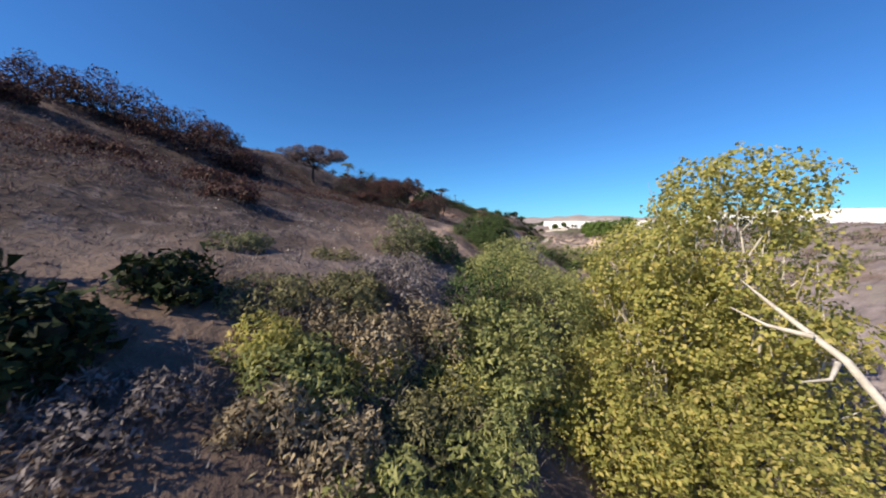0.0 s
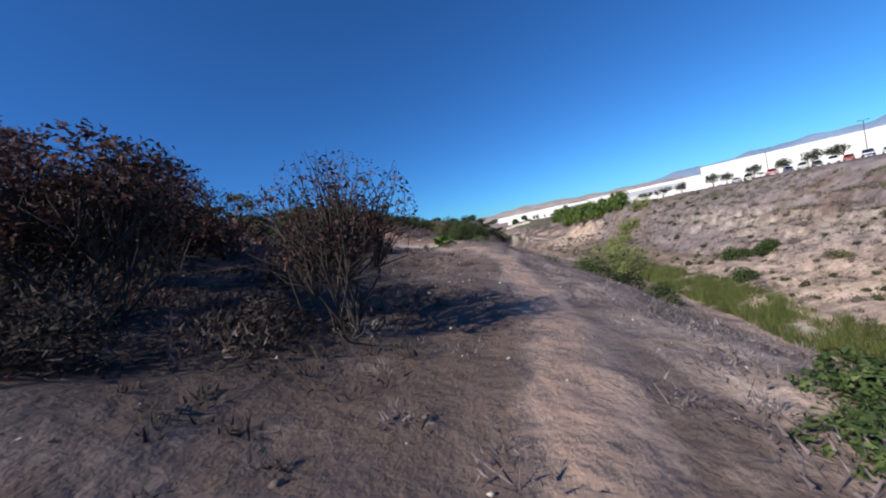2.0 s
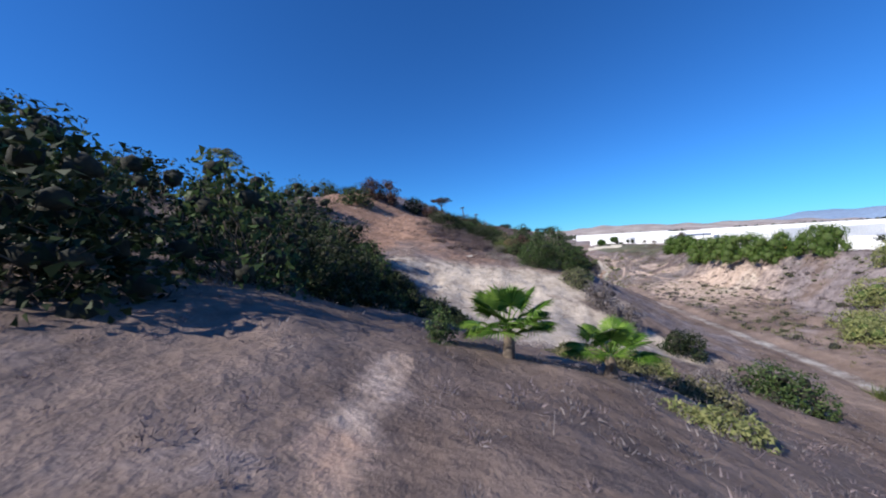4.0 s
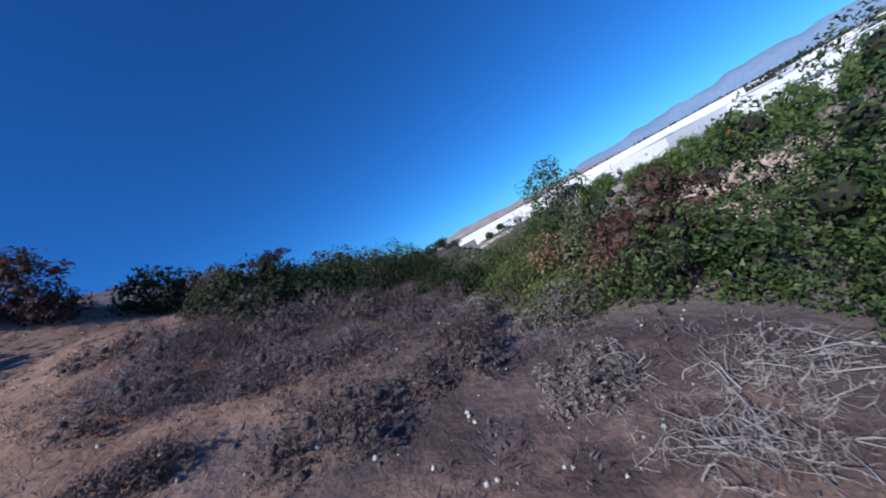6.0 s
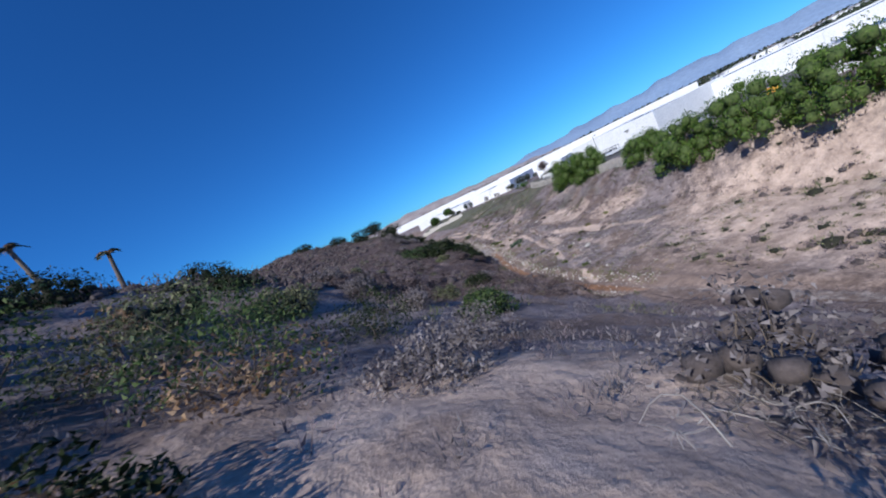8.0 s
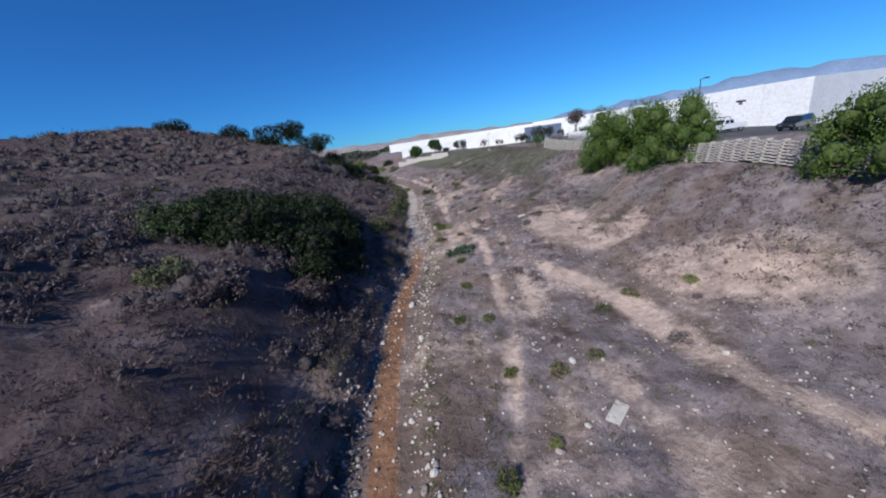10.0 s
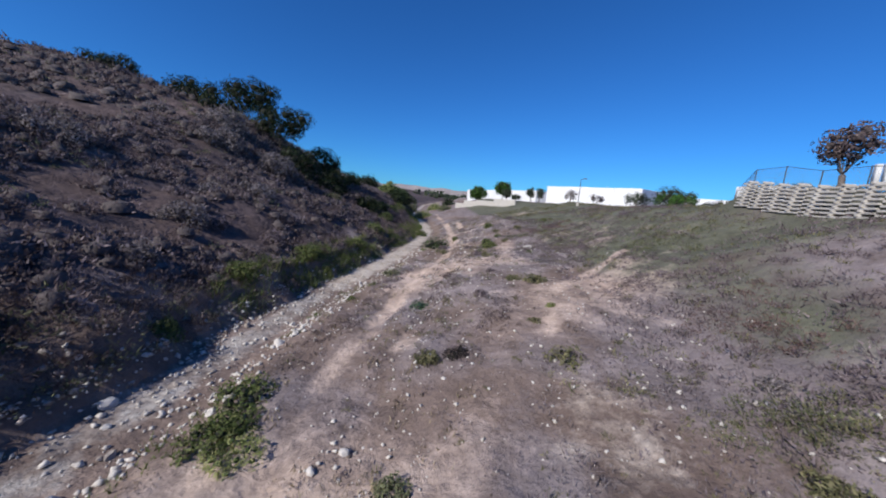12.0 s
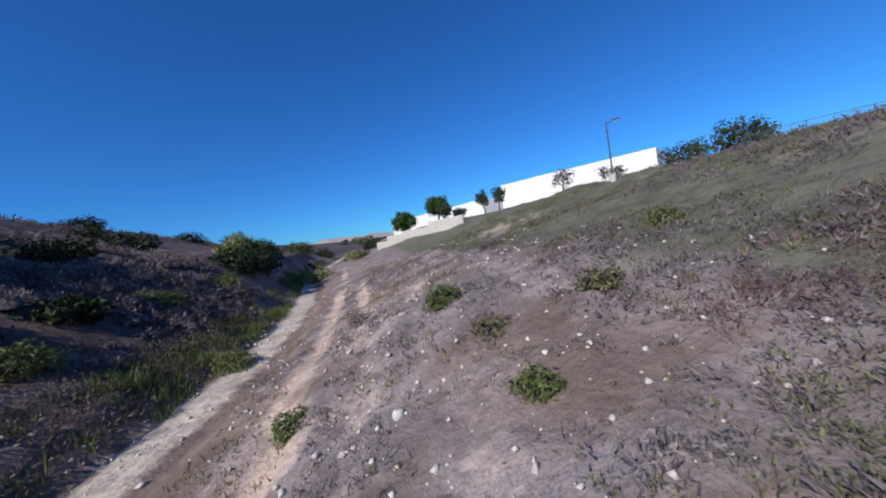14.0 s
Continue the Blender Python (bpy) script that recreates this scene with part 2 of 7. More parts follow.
def twigs(rng, base, tip, width):
    """Thin upright three-cornered stalks from base to tip."""
    n = len(base)
    side = unit(np.cross(tip - base, rng.normal(size=(n, 3)))) * (width if np.ndim(width) else np.full(n, width))[:, None]
    co = np.stack([base - side, base + side, tip], 1)
    return co.reshape(-1, 3), np.arange(3 * n).reshape(n, 3)


# ---- materials ----
def nodes_of(name):
    m = bpy.data.materials.new(name)
    m.use_nodes = True
    t = m.node_tree
    return m, t, t.nodes["Principled BSDF"]


def add(t, kind, **values):
    n = t.nodes.new(kind)
    for k, v in values.items():
        n.inputs[k.replace("_", " ")].default_value = v
    return n


def ramp(t, source, *stops):
    r = t.nodes.new("ShaderNodeValToRGB")
    while len(r.color_ramp.elements) < len(stops):
        r.color_ramp.elements.new(0.5)
    for e, (p, c) in zip(r.color_ramp.elements, stops):
        e.position = p
        e.color = (*c, 1) if len(c) == 3 else c
    t.links.new(source, r.inputs[0])
    return r.outputs[0]


def blend(t, fac, a, b, mode="MIX"):
    m = t.nodes.new("ShaderNodeMix")
    m.data_type, m.blend_type = "RGBA", mode
    for socket, value in ((m.inputs[0], fac), (m.inputs[6], a), (m.inputs[7], b)):
        if isinstance(value, (int, float)):
            socket.default_value = value
        elif isinstance(value, tuple):
            socket.default_value = (*value, 1)
        else:
            t.links.new(value, socket)
    return m.outputs[2]


def noise_tex(t, scale, detail=4, rough=0.6, coords=None):
    n = add(t, "ShaderNodeTexNoise", Scale=scale, Detail=detail, Roughness=rough)
    if coords is None:
        g = t.nodes.new("ShaderNodeNewGeometry")
        coords = g.outputs["Position"]
    t.links.new(coords, n.inputs["Vector"])
    return n.outputs["Fac"]


def bump(t, b, height, strength, distance):
    n = add(t, "ShaderNodeBump", Strength=strength, Distance=distance)
    t.links.new(height, n.inputs["Height"])
    t.links.new(n.outputs[0], b.inputs["Normal"])


def foliage(name, dark, mid, light, through_=0.3, rough=0.6):
    """Leaves whose colour differs from leaf to leaf and in larger patches."""
    m, t, b = nodes_of(name)
    g = t.nodes.new("ShaderNodeNewGeometry")
    c = ramp(t, g.outputs["Random Per Island"], (0.0, dark), (0.5, mid), (1.0, light))
    patch = ramp(t, noise_tex(t, 0.55, 3), (0.3, (0.72, 0.72, 0.72)), (0.7, (1.2, 1.2, 1.2)))
    c = blend(t, 1.0, c, patch, "MULTIPLY")
    t.links.new(c, b.inputs["Base Color"])
    b.inputs["Roughness"].default_value = rough
    b.inputs["Specular IOR Level"].default_value = 0.12
    tr = t.nodes.new("ShaderNodeBsdfTranslucent")
    t.links.new(c, tr.inputs["Color"])
    mix = add(t, "ShaderNodeMixShader", Fac=through_)
    t.links.new(b.outputs[0], mix.inputs[1])
    t.links.new(tr.outputs[0], mix.inputs[2])
    t.links.new(mix.outputs[0], t.nodes["Material Output"].inputs["Surface"])
    return m


def plain(name, a, b_, scale=3.0, rough=0.7, metal=0.0, relief=0.0, coat=0.0):
    """A surface of two near colours with grain and fine relief."""
    m, t, b = nodes_of(name)
    c = blend(t, ramp(t, noise_tex(t, scale, 6), (0.3, (0, 0, 0)), (0.7, (1, 1, 1))), a, b_)
    c = blend(t, 1.0, c, ramp(t, noise_tex(t, scale * 9, 3), (0.25, (0.82, 0.82, 0.82)), (0.75, (1.12, 1.12, 1.12))), "MULTIPLY")
    t.links.new(c, b.inputs["Base Color"])
    b.inputs["Roughness"].default_value, b.inputs["Metallic"].default_value = rough, metal
    b.inputs["Coat Weight"].default_value = coat
    if relief:
        bump(t, b, noise_tex(t, scale * 6, 5), 0.6, relief)
    return m


LEAF = {
    "yellow": foliage("sycamore_leaf", (0.27, 0.285, 0.09), (0.45, 0.44, 0.145), (0.66, 0.55, 0.21), 0.5),
    "lime": foliage("willow_leaf", (0.18, 0.215, 0.085), (0.32, 0.345, 0.14), (0.47, 0.46, 0.20), 0.45),
    # kept near black: the shade of groves and hollows is put into this colour
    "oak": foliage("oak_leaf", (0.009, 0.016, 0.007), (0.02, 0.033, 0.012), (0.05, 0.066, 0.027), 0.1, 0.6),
    "laurel": foliage("laurel_leaf", (0.025, 0.05, 0.02), (0.06, 0.10, 0.035), (0.13, 0.17, 0.06), 0.22, 0.5),
    "olive": foliage("sage_leaf", (0.07, 0.085, 0.045), (0.15, 0.16, 0.085), (0.26, 0.26, 0.14), 0.25),
    "pepper": foliage("pepper_leaf", (0.036, 0.08, 0.016), (0.085, 0.155, 0.03), (0.17, 0.25, 0.056), 0.3),
    "round": foliage("ficus_leaf", (0.03, 0.08, 0.015), (0.06, 0.14, 0.025), (0.11, 0.20, 0.04), 0.25),
    "burnt": foliage("scorched_leaf", (0.035, 0.019, 0.018), (0.085, 0.045, 0.04), (0.16, 0.085, 0.072), 0.2),
    "tan": foliage("withered_leaf", (0.16, 0.09, 0.05), (0.30, 0.19, 0.11), (0.44, 0.31, 0.20), 0.25),
    "grey": foliage("dry_brush", (0.10, 0.087, 0.09), (0.205, 0.18, 0.18), (0.34, 0.30, 0.295), 0.25, 0.8),
    "mauve": foliage("buckwheat_brush", (0.095, 0.073, 0.079), (0.19, 0.15, 0.158), (0.31, 0.25, 0.255), 0.25, 0.8),
    "umber": foliage("umber_brush", (0.06, 0.044, 0.043), (0.135, 0.1, 0.096), (0.245, 0.188, 0.18), 0.2, 0.8),
    "russet": foliage("russet_buckwheat", (0.10, 0.062, 0.058), (0.19, 0.122, 0.112), (0.28, 0.19, 0.17), 0.25, 0.8),
    "scrub": foliage("low_green_scrub", (0.085, 0.09, 0.045), (0.17, 0.165, 0.085), (0.29, 0.26, 0.14), 0.25, 0.7),
    "reed": foliage("reed_leaf", (0.065, 0.09, 0.028), (0.13, 0.165, 0.055), (0.25, 0.26, 0.105), 0.3),
    "straw": foliage("straw_grass", (0.17, 0.13, 0.09), (0.30, 0.24, 0.16), (0.42, 0.35, 0.24), 0.25, 0.8),
    "blue": foliage("blue_green_leaf", (0.04, 0.085, 0.06), (0.08, 0.14, 0.09), (0.14, 0.20, 0.11), 0.25),
    "palm": foliage("palm_leaf", (0.06, 0.13, 0.02), (0.11, 0.22, 0.035), (0.24, 0.36, 0.07), 0.3, 0.35),
    "far": foliage("distant_tree_leaf", (0.03, 0.04, 0.025), (0.05, 0.065, 0.04), (0.08, 0.095, 0.055), 0.1),
    "twig": foliage("dead_twigs", (0.10, 0.085, 0.08), (0.20, 0.17, 0.155), (0.33, 0.29, 0.26), 0.05, 0.8),
    "char": foliage("charred_twigs", (0.02, 0.017, 0.017), (0.05, 0.04, 0.038), (0.09, 0.07, 0.065), 0.0, 0.8),
}
# inner lumps, darker than their leaves: shade within the clumps as colour
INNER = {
    "green": plain("inner_foliage_shade", (0.012, 0.013, 0.008), (0.032, 0.032, 0.018), 4, 0.9, relief=0.05),
    "grey": plain("brush_inner_shade", (0.055, 0.043, 0.042), (0.13, 0.105, 0.10), 5, 0.9, relief=0.05),
    "tan": plain("dry_leaf_inner_shade", (0.07, 0.045, 0.03), (0.14, 0.09, 0.06), 5, 0.9, relief=0.05),
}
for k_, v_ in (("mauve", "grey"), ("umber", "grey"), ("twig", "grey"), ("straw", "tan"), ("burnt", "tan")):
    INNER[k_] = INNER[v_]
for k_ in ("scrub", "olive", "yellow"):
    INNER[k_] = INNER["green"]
# a milder darkening for the insides of pepper and willow crowns
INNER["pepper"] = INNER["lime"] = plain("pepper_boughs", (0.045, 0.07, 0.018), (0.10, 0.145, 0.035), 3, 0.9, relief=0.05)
BARK = plain("bark", (0.10, 0.075, 0.055), (0.22, 0.175, 0.14), 5, 0.9, relief=0.03)
PALE_BARK = plain("sycamore_bark", (0.36, 0.32, 0.27), (0.62, 0.58, 0.51), 3, 0.8, relief=0.02)
DEAD_WOOD = plain("bleached_wood", (0.26, 0.23, 0.21), (0.46, 0.42, 0.39), 6, 0.85, relief=0.01)
CHAR_BARK = plain("charred_bark", (0.025, 0.02, 0.02), (0.07, 0.055, 0.05), 5, 0.9, relief=0.03)
STONE = plain("pale_stone", (0.42, 0.38, 0.34), (0.72, 0.67, 0.61), 4, 0.85, relief=0.03)
ROCK = plain("weathered_rock", (0.24, 0.20, 0.17), (0.44, 0.38, 0.33), 3, 0.9, relief=0.04)
CONCRETE = plain("pale_concrete", (0.46, 0.42, 0.37), (0.62, 0.58, 0.52), 2, 0.85, relief=0.01)
WHITE_WALL = plain("white_painted_wall", (0.78, 0.78, 0.77), (0.86, 0.86, 0.85), 0.25, 0.6)
GREY_WALL = plain("pale_grey_wall", (0.55, 0.56, 0.57), (0.64, 0.65, 0.66), 0.3, 0.6)
ROOF = plain("white_roof_membrane", (0.62, 0.62, 0.61), (0.78, 0.78, 0.77), 0.2, 0.7)
STEEL = plain("galvanised_steel", (0.30, 0.31, 0.32), (0.42, 0.43, 0.44), 6, 0.45, 0.8)
DARK_STEEL = plain("dark_painted_steel", (0.07, 0.075, 0.08), (0.12, 0.125, 0.13), 6, 0.5, 0.3)
SIDING = plain("corrugated_siding", (0.60, 0.60, 0.58), (0.74, 0.74, 0.72), 2, 0.55)
TYRE = plain("tyre_rubber", (0.02, 0.02, 0.02), (0.035, 0.035, 0.035), 8, 0.9)
RIM_METAL = plain("wheel_rim", (0.45, 0.45, 0.46), (0.58, 0.58, 0.59), 8, 0.35, 0.9)
CARGLASS = plain("tinted_glass", (0.015, 0.018, 0.02), (0.025, 0.028, 0.03), 2, 0.08, coat=0.5)
PAINT = {k: plain(k + "_car_paint", c, tuple(min(1, v * 1.1) for v in c), 1.0, 0.3, coat=0.8) for k, c in
         (("white", (0.75, 0.75, 0.74)), ("black", (0.02, 0.02, 0.022)), ("silver", (0.42, 0.43, 0.44)), ("blue", (0.03, 0.05, 0.16)), ("red", (0.35, 0.02, 0.02)), ("yellow", (0.7, 0.36, 0.03)))}
LAMP_GLASS = plain("lamp_glass", (0.55, 0.55, 0.52), (0.7, 0.7, 0.66), 4, 0.2)
TAIL = plain("red_lamp_glass", (0.35, 0.02, 0.02), (0.45, 0.03, 0.03), 4, 0.25)
STUCCO = plain("beige_stucco", (0.40, 0.31, 0.25), (0.50, 0.40, 0.33), 1.5, 0.9, relief=0.01)
TILES = plain("brown_roof_tiles", (0.20, 0.12, 0.09), (0.30, 0.19, 0.14), 2, 0.85, relief=0.03)
POST = plain("weathered_post", (0.09, 0.075, 0.065), (0.17, 0.14, 0.12), 6, 0.9, relief=0.01)


def ground_material():
    m, t, b = nodes_of("canyon_ground")
    fine, mid, big = noise_tex(t, 3.1, 6, 0.7), noise_tex(t, 0.55, 5, 0.65), noise_tex(t, 0.11, 4)
    grit = noise_tex(t, 14, 4, 0.75)

    def mask(name, soft=0.11):
        a = t.nodes.new("ShaderNodeAttribute")
        a.attribute_name = name
        s = t.nodes.new("ShaderNodeMath")
        s.operation = "MULTIPLY_ADD"
        t.links.new(a.outputs["Fac"], s.inputs[0])
        s.inputs[1].default_value = 0.5
        s.inputs[2].default_value = 0.0
        f = s
        for source, weight in ((mid, 0.42), (fine, 0.24)):
            g = t.nodes.new("ShaderNodeMath")
            g.operation = "MULTIPLY_ADD"
            t.links.new(source, g.inputs[0])
            g.inputs[1].default_value = weight
            t.links.new(f.outputs[0], g.inputs[2])
            f = g
        return ramp(t, f.outputs[0], (0.58 - soft, (0, 0, 0)), (0.58 + soft, (1, 1, 1)))

    c = blend(t, ramp(t, big, (0.35, (0, 0, 0)), (0.65, (1, 1, 1))), (0.17, 0.125, 0.106), (0.27, 0.203, 0.172))
    c = blend(t, mask("ash"), c, blend(t, fine, (0.022, 0.018, 0.018), (0.13, 0.098, 0.09)))
    c = blend(t, mask("litter"), c, blend(t, mid, (0.172, 0.142, 0.142), (0.32, 0.27, 0.266)))
    c = blend(t, mask("thatch_and_shade"), c, blend(t, mid, (0.07, 0.05, 0.047), (0.165, 0.122, 0.114)))
    c = blend(t, mask("brown"), c, blend(t, mid, (0.085, 0.06, 0.05), (0.21, 0.152, 0.125)))
    c = blend(t, mask("scrub"), c, blend(t, mid, (0.092, 0.094, 0.068), (0.17, 0.168, 0.122)))
    c = blend(t, mask("dirt"), c, blend(t, mid, (0.42, 0.315, 0.255), (0.59, 0.46, 0.38)))
    c = blend(t, mask("sand"), c, blend(t, mid, (0.435, 0.36, 0.292), (0.58, 0.5, 0.418)))
    c = blend(t, mask("red"), c, blend(t, mid, (0.25, 0.15, 0.105), (0.37, 0.235, 0.175)))
    c = blend(t, mask("gravel"), c, blend(t, fine, (0.33, 0.31, 0.285), (0.58, 0.55, 0.51)))
    c = blend(t, mask("mud"), c, blend(t, mid, (0.21, 0.115, 0.07), (0.36, 0.195, 0.11)))
    c = blend(t, mask("asphalt"), c, (0.13, 0.128, 0.125))
    c = blend(t, 1.0, c, ramp(t, grit, (0.25, (0.76, 0.76, 0.76)), (0.55, (1.02, 1.02, 1.02)), (0.8, (1.18, 1.17, 1.15))), "MULTIPLY")
    c = blend(t, 1.0, c, ramp(t, mid, (0.36, (0.78, 0.77, 0.77)), (0.62, (1.12, 1.12, 1.12))), "MULTIPLY")
    c = blend(t, 1.0, c, ramp(t, fine, (0.2, (0.8, 0.8, 0.8)), (0.7, (1.12, 1.12, 1.12))), "MULTIPLY")
    t.links.new(c, b.inputs["Base Color"])
    b.inputs["Roughness"].default_value = 0.95
    b.inputs["Specular IOR Level"].default_value = 0.15
    h = t.nodes.new("ShaderNodeMath")
    h.operation = "MULTIPLY_ADD"
    t.links.new(grit, h.inputs[0])
    h.inputs[1].default_value = 0.22
    t.links.new(fine, h.inputs[2])
    big_h = t.nodes.new("ShaderNodeMath")
    big_h.operation = "MULTIPLY_ADD"
    t.links.new(noise_tex(t, 0.9, 4, 0.5), big_h.inputs[0])
    big_h.inputs[1].default_value = 3.2
    t.links.new(h.outputs[0], big_h.inputs[2])
    bump(t, b, big_h.outputs[0], 0.75, 0.15)
    return m


GROUND = ground_material()
# ---- ground sheet ----
def steps(lo, hi, fine, out_lo, out_hi, growth=1.17):
    core = list(np.arange(lo, hi + 1e-6, fine))
    up, d = [core[-1]], fine
    while up[-1] < out_hi:
        d *= growth
        up.append(up[-1] + d)
    down, d = [core[0]], fine
    while down[-1] > out_lo:
        d *= growth
        down.append(down[-1] - d)
    return np.array(down[:0:-1] + core + up[1:])


def near_line(x, y, pts, width):
    """1 on the line through the points, falling to 0 at the given half width."""
    best = np.full(np.shape(x), 1e9)
    for (xa, ya), (xb, yb) in zip(pts, pts[1:]):
        dx, dy = xb - xa, yb - ya
        s = np.clip(((x - xa) * dx + (y - ya) * dy) / (dx * dx + dy * dy), 0, 1)
        best = np.minimum(best, np.hypot(x - xa - s * dx, y - ya - s * dy))
    return np.clip(1.35 - best / width, 0, 1)


def spot(x, y, cx, cy, rx, ry, turn=0.0):
    c, s = math.cos(turn), math.sin(turn)
    u, v = ((x - cx) * c + (y - cy) * s) / rx, (-(x - cx) * s + (y - cy) * c) / ry
    return np.clip(1.5 - np.hypot(u, v), 0, 1)


def zones(x, y):
    sx = along(STREAM_X, y)
    d = x - sx
    z = {}
    z["dirt"] = np.maximum.reduce([
        0.66 * near_line(x, y, TRAIL, 0.9), 0.95 * near_line(x, y, TRACK, 0.75) * np.clip(0.8 + 0.6 * grain(x, y, 2.4, 75) + 0.3 * grain(x, y, 0.9, 76), 0, 1), 0.9 * near_line(x, y, [(a + 2.5, b) for a, b in TRACK[1:10]], 0.6) * np.clip(0.65 + 0.7 * grain(x, y, 2.8, 77) + 0.3 * grain(x, y, 0.9, 78), 0, 1),
        near_line(x, y, SIDE_TRACK, 1.3), 0.9 * near_line(x, y, FOOTPATH, 0.5), 0.36 * near_line(x, y, HILL_PATH, 0.5),
        (0.26 + 0.5 * grain(x, y, 5.5, 71) + 0.3 * grain(x, y, 2.2, 72)) * spot(x, y, -14, 268, 15, 80),
        0.95 * spot(x, y, -9.2, 256, 4.5, 5.5, 0.2), 0.9 * spot(x, y, -6.2, 249, 4, 2.2, 0.2), 0.85 * spot(x, y, -8.2, 262.5, 3, 3), 0.8 * spot(x, y, -3, 235.5, 3.2, 5, 0.2), 0.8 * spot(x, y, -15.2, 296, 1.0, 5), 0.9 * spot(x, y, -15.2, 300.8, 1.2, 4), 0.75 * spot(x, y, -14, 291.6, 2.6, 1.4), 0.7 * spot(x, y, -6, 240, 2.5, 4),
        0.6 * spot(x, y, 8, 78, 14, 34), 0.85 * spot(x, y, -2, 200, 15, 22),
        0.8 * spot(x, y, -48, 172, 5, 7), (0.02 + 0.35 * grain(x, y, 4, 73)) * spot(x, y, -26, 24, 14, 22)])
    z["sand"] = np.maximum.reduce([spot(x, y, -46, 123, 11, 9, 0.1), 0.95 * spot(x, y, -40, 129, 14, 5, 0.25), spot(x, y, -38, 115, 10.5, 12), 0.9 * spot(x, y, -27, 121, 8, 5), 0.6 * spot(x, y, -58, 122, 6, 4, 0.3), 0.6 * spot(x, y, 4, 196, 7, 6), 0.45 * spot(x, y, 21, 100, 4, 42, 0.06), 0.36 * spot(x, y, -12, 271.5, 2.4, 3)])
    z["sand"] = np.maximum(z["sand"], np.clip(1.4 - np.abs(d) / 1.25, 0, 1) * np.interp(y, [282, 292], [0, 0.95]))
    z["red"] = np.maximum.reduce([spot(x, y, -82, 148, 17, 13, 0.5), 0.85 * spot(x, y, -70, 139, 16, 9, 0.4), 0.85 * spot(x, y, -73, 129, 8, 8), 0.6 * spot(x, y, -57, 133, 10, 5, 0.2), 0.5 * near_line(x, y, TRAIL, 1.0) * (y < 80)])
    # spots at (-31, 44) and (-32, 23) paint shrub shade together with char
    z["ash"] = np.maximum.reduce([spot(x, y, -45, 45, 22, 26), 0.8 * spot(x, y, -34, 22, 16, 26), spot(x, y, -31, 44, 8, 9), 0.9 * spot(x, y, -32, 23, 8, 7), 0.9 * spot(x, y, -44, 12, 18, 30), 0.82 * spot(x, y, -27, 5, 11, 13), 0.72 * spot(x, y, -24.5, 30.5, 5, 7)]) * np.clip(1.4 - 1.3 * near_line(x, y, TRAIL, 1.5), 0, 1)
    z["mud"] = np.clip(1.4 - np.abs(d + 0.1) / 0.85, 0, 1) * np.interp(y, [200, 212, 259, 268], [0, 1, 0.95, 0])
    z["gravel"] = np.maximum(np.clip(1.4 - np.abs(d) / 1.3, 0, 1) * np.interp(y, [150, 200, 255, 270, 283, 292, 360], [0.5, 0.3, 0.4, 0.45, 0.5, 0.25, 0.2]), spot(x, y, 10.5, 51, 4.2, 7))
    z["asphalt"] = np.clip((x - along(RIM_X, y) - 3) / 2, 0, 1) * np.interp(y, [60, 90, 178, 184, 232, 236, 306, 312], [1, 1, 1, 0, 0, 1, 1, 0]) * np.clip((150 - x) / 10, 0, 1)
    hill = np.clip((sx - 3 - x) / 4, 0, 1) * np.interp(y, [120, 132, 150, 195, 215], [0, 0.75, 0.75, 0.9, 1])
    bank = np.clip((x - along(FLOOR_X, y) + 3) / 4, 0, 1) * np.clip((along(RIM_X, y) + 12 - x) / 3, 0, 1)
    wash_ = np.clip((d - 2.5) / 1.5, 0, 1) * np.interp(y, [195, 215], [0.2, 0.62])
    slope = np.clip((sx - 6 - x) / 5, 0, 1) * np.interp(y, [-60, 62, 80], [0.62, 0.62, 0])
    clumps = 0.55 * grain(x, y, 7, 61) + 0.5 * grain(x, y, 2.6, 62)
    z["litter"] = np.clip(np.maximum.reduce([hill * 0.7, bank * 0.7, wash_ * 0.75, slope]) + 0.75 * clumps * (hill + bank + wash_ + slope > 0.05), 0, 1)
    mats = np.maximum.reduce([spot(x, y, -14, 265, 1.8, 7), spot(x, y, -14.8, 251, 1.6, 5), spot(x, y, -3.2, 262, 3, 4), spot(x, y, -6.5, 277, 5, 6), spot(x, y, -11, 299, 4, 6), spot(x, y, -11, 293, 3, 2.5), spot(x, y, -13.2, 247, 1.8, 2), 0.9 * spot(x, y, -5.5, 229, 4, 5), 0.9 * spot(x, y, -14.5, 235, 2, 7), 0.8 * spot(x, y, -18, 228, 1.5, 6)])
    z["litter"] = np.maximum(z["litter"], mats)
    z["dirt"] = z["dirt"] * (1 - 0.6 * mats)
    z["thatch_and_shade"] = np.clip(np.clip((sx - 3.5 - x) / 4, 0, 1) * np.interp(y, [196, 212], [0, 0.85]) + 0.45 * grain(x, y, 2.4, 64) * (y > 196), 0, 1) * (x < sx - 2)
    z["brown"] = np.clip(slope * 1.15 + 0.5 * grain(x, y, 6, 66) * (slope > 0.02), 0, 1) * np.clip(1.3 - 1.0 * near_line(x, y, TRAIL, 1.1), 0, 1)
    for k in ("brown", "litter"):
        z[k] = z[k] * (1 - 0.85 * z["ash"])
    z["dirt"] = np.maximum(z["dirt"], 0.5 * near_line(x, y, [(a + 3.4, b) for a, b in TRAIL[6:12]], 2.4))
    # first three spots paint shade of grove and hollows; the fourth is dark soil
    z["thatch_and_shade"] = np.maximum.reduce([z["thatch_and_shade"], spot(x, y, -57, 104, 9, 9), 0.9 * spot(x, y, -55, 161, 4, 7), 0.9 * spot(x, y, -58, 147, 8, 6), 0.85 * spot(x, y, -50.5, 138, 7, 4.5)])
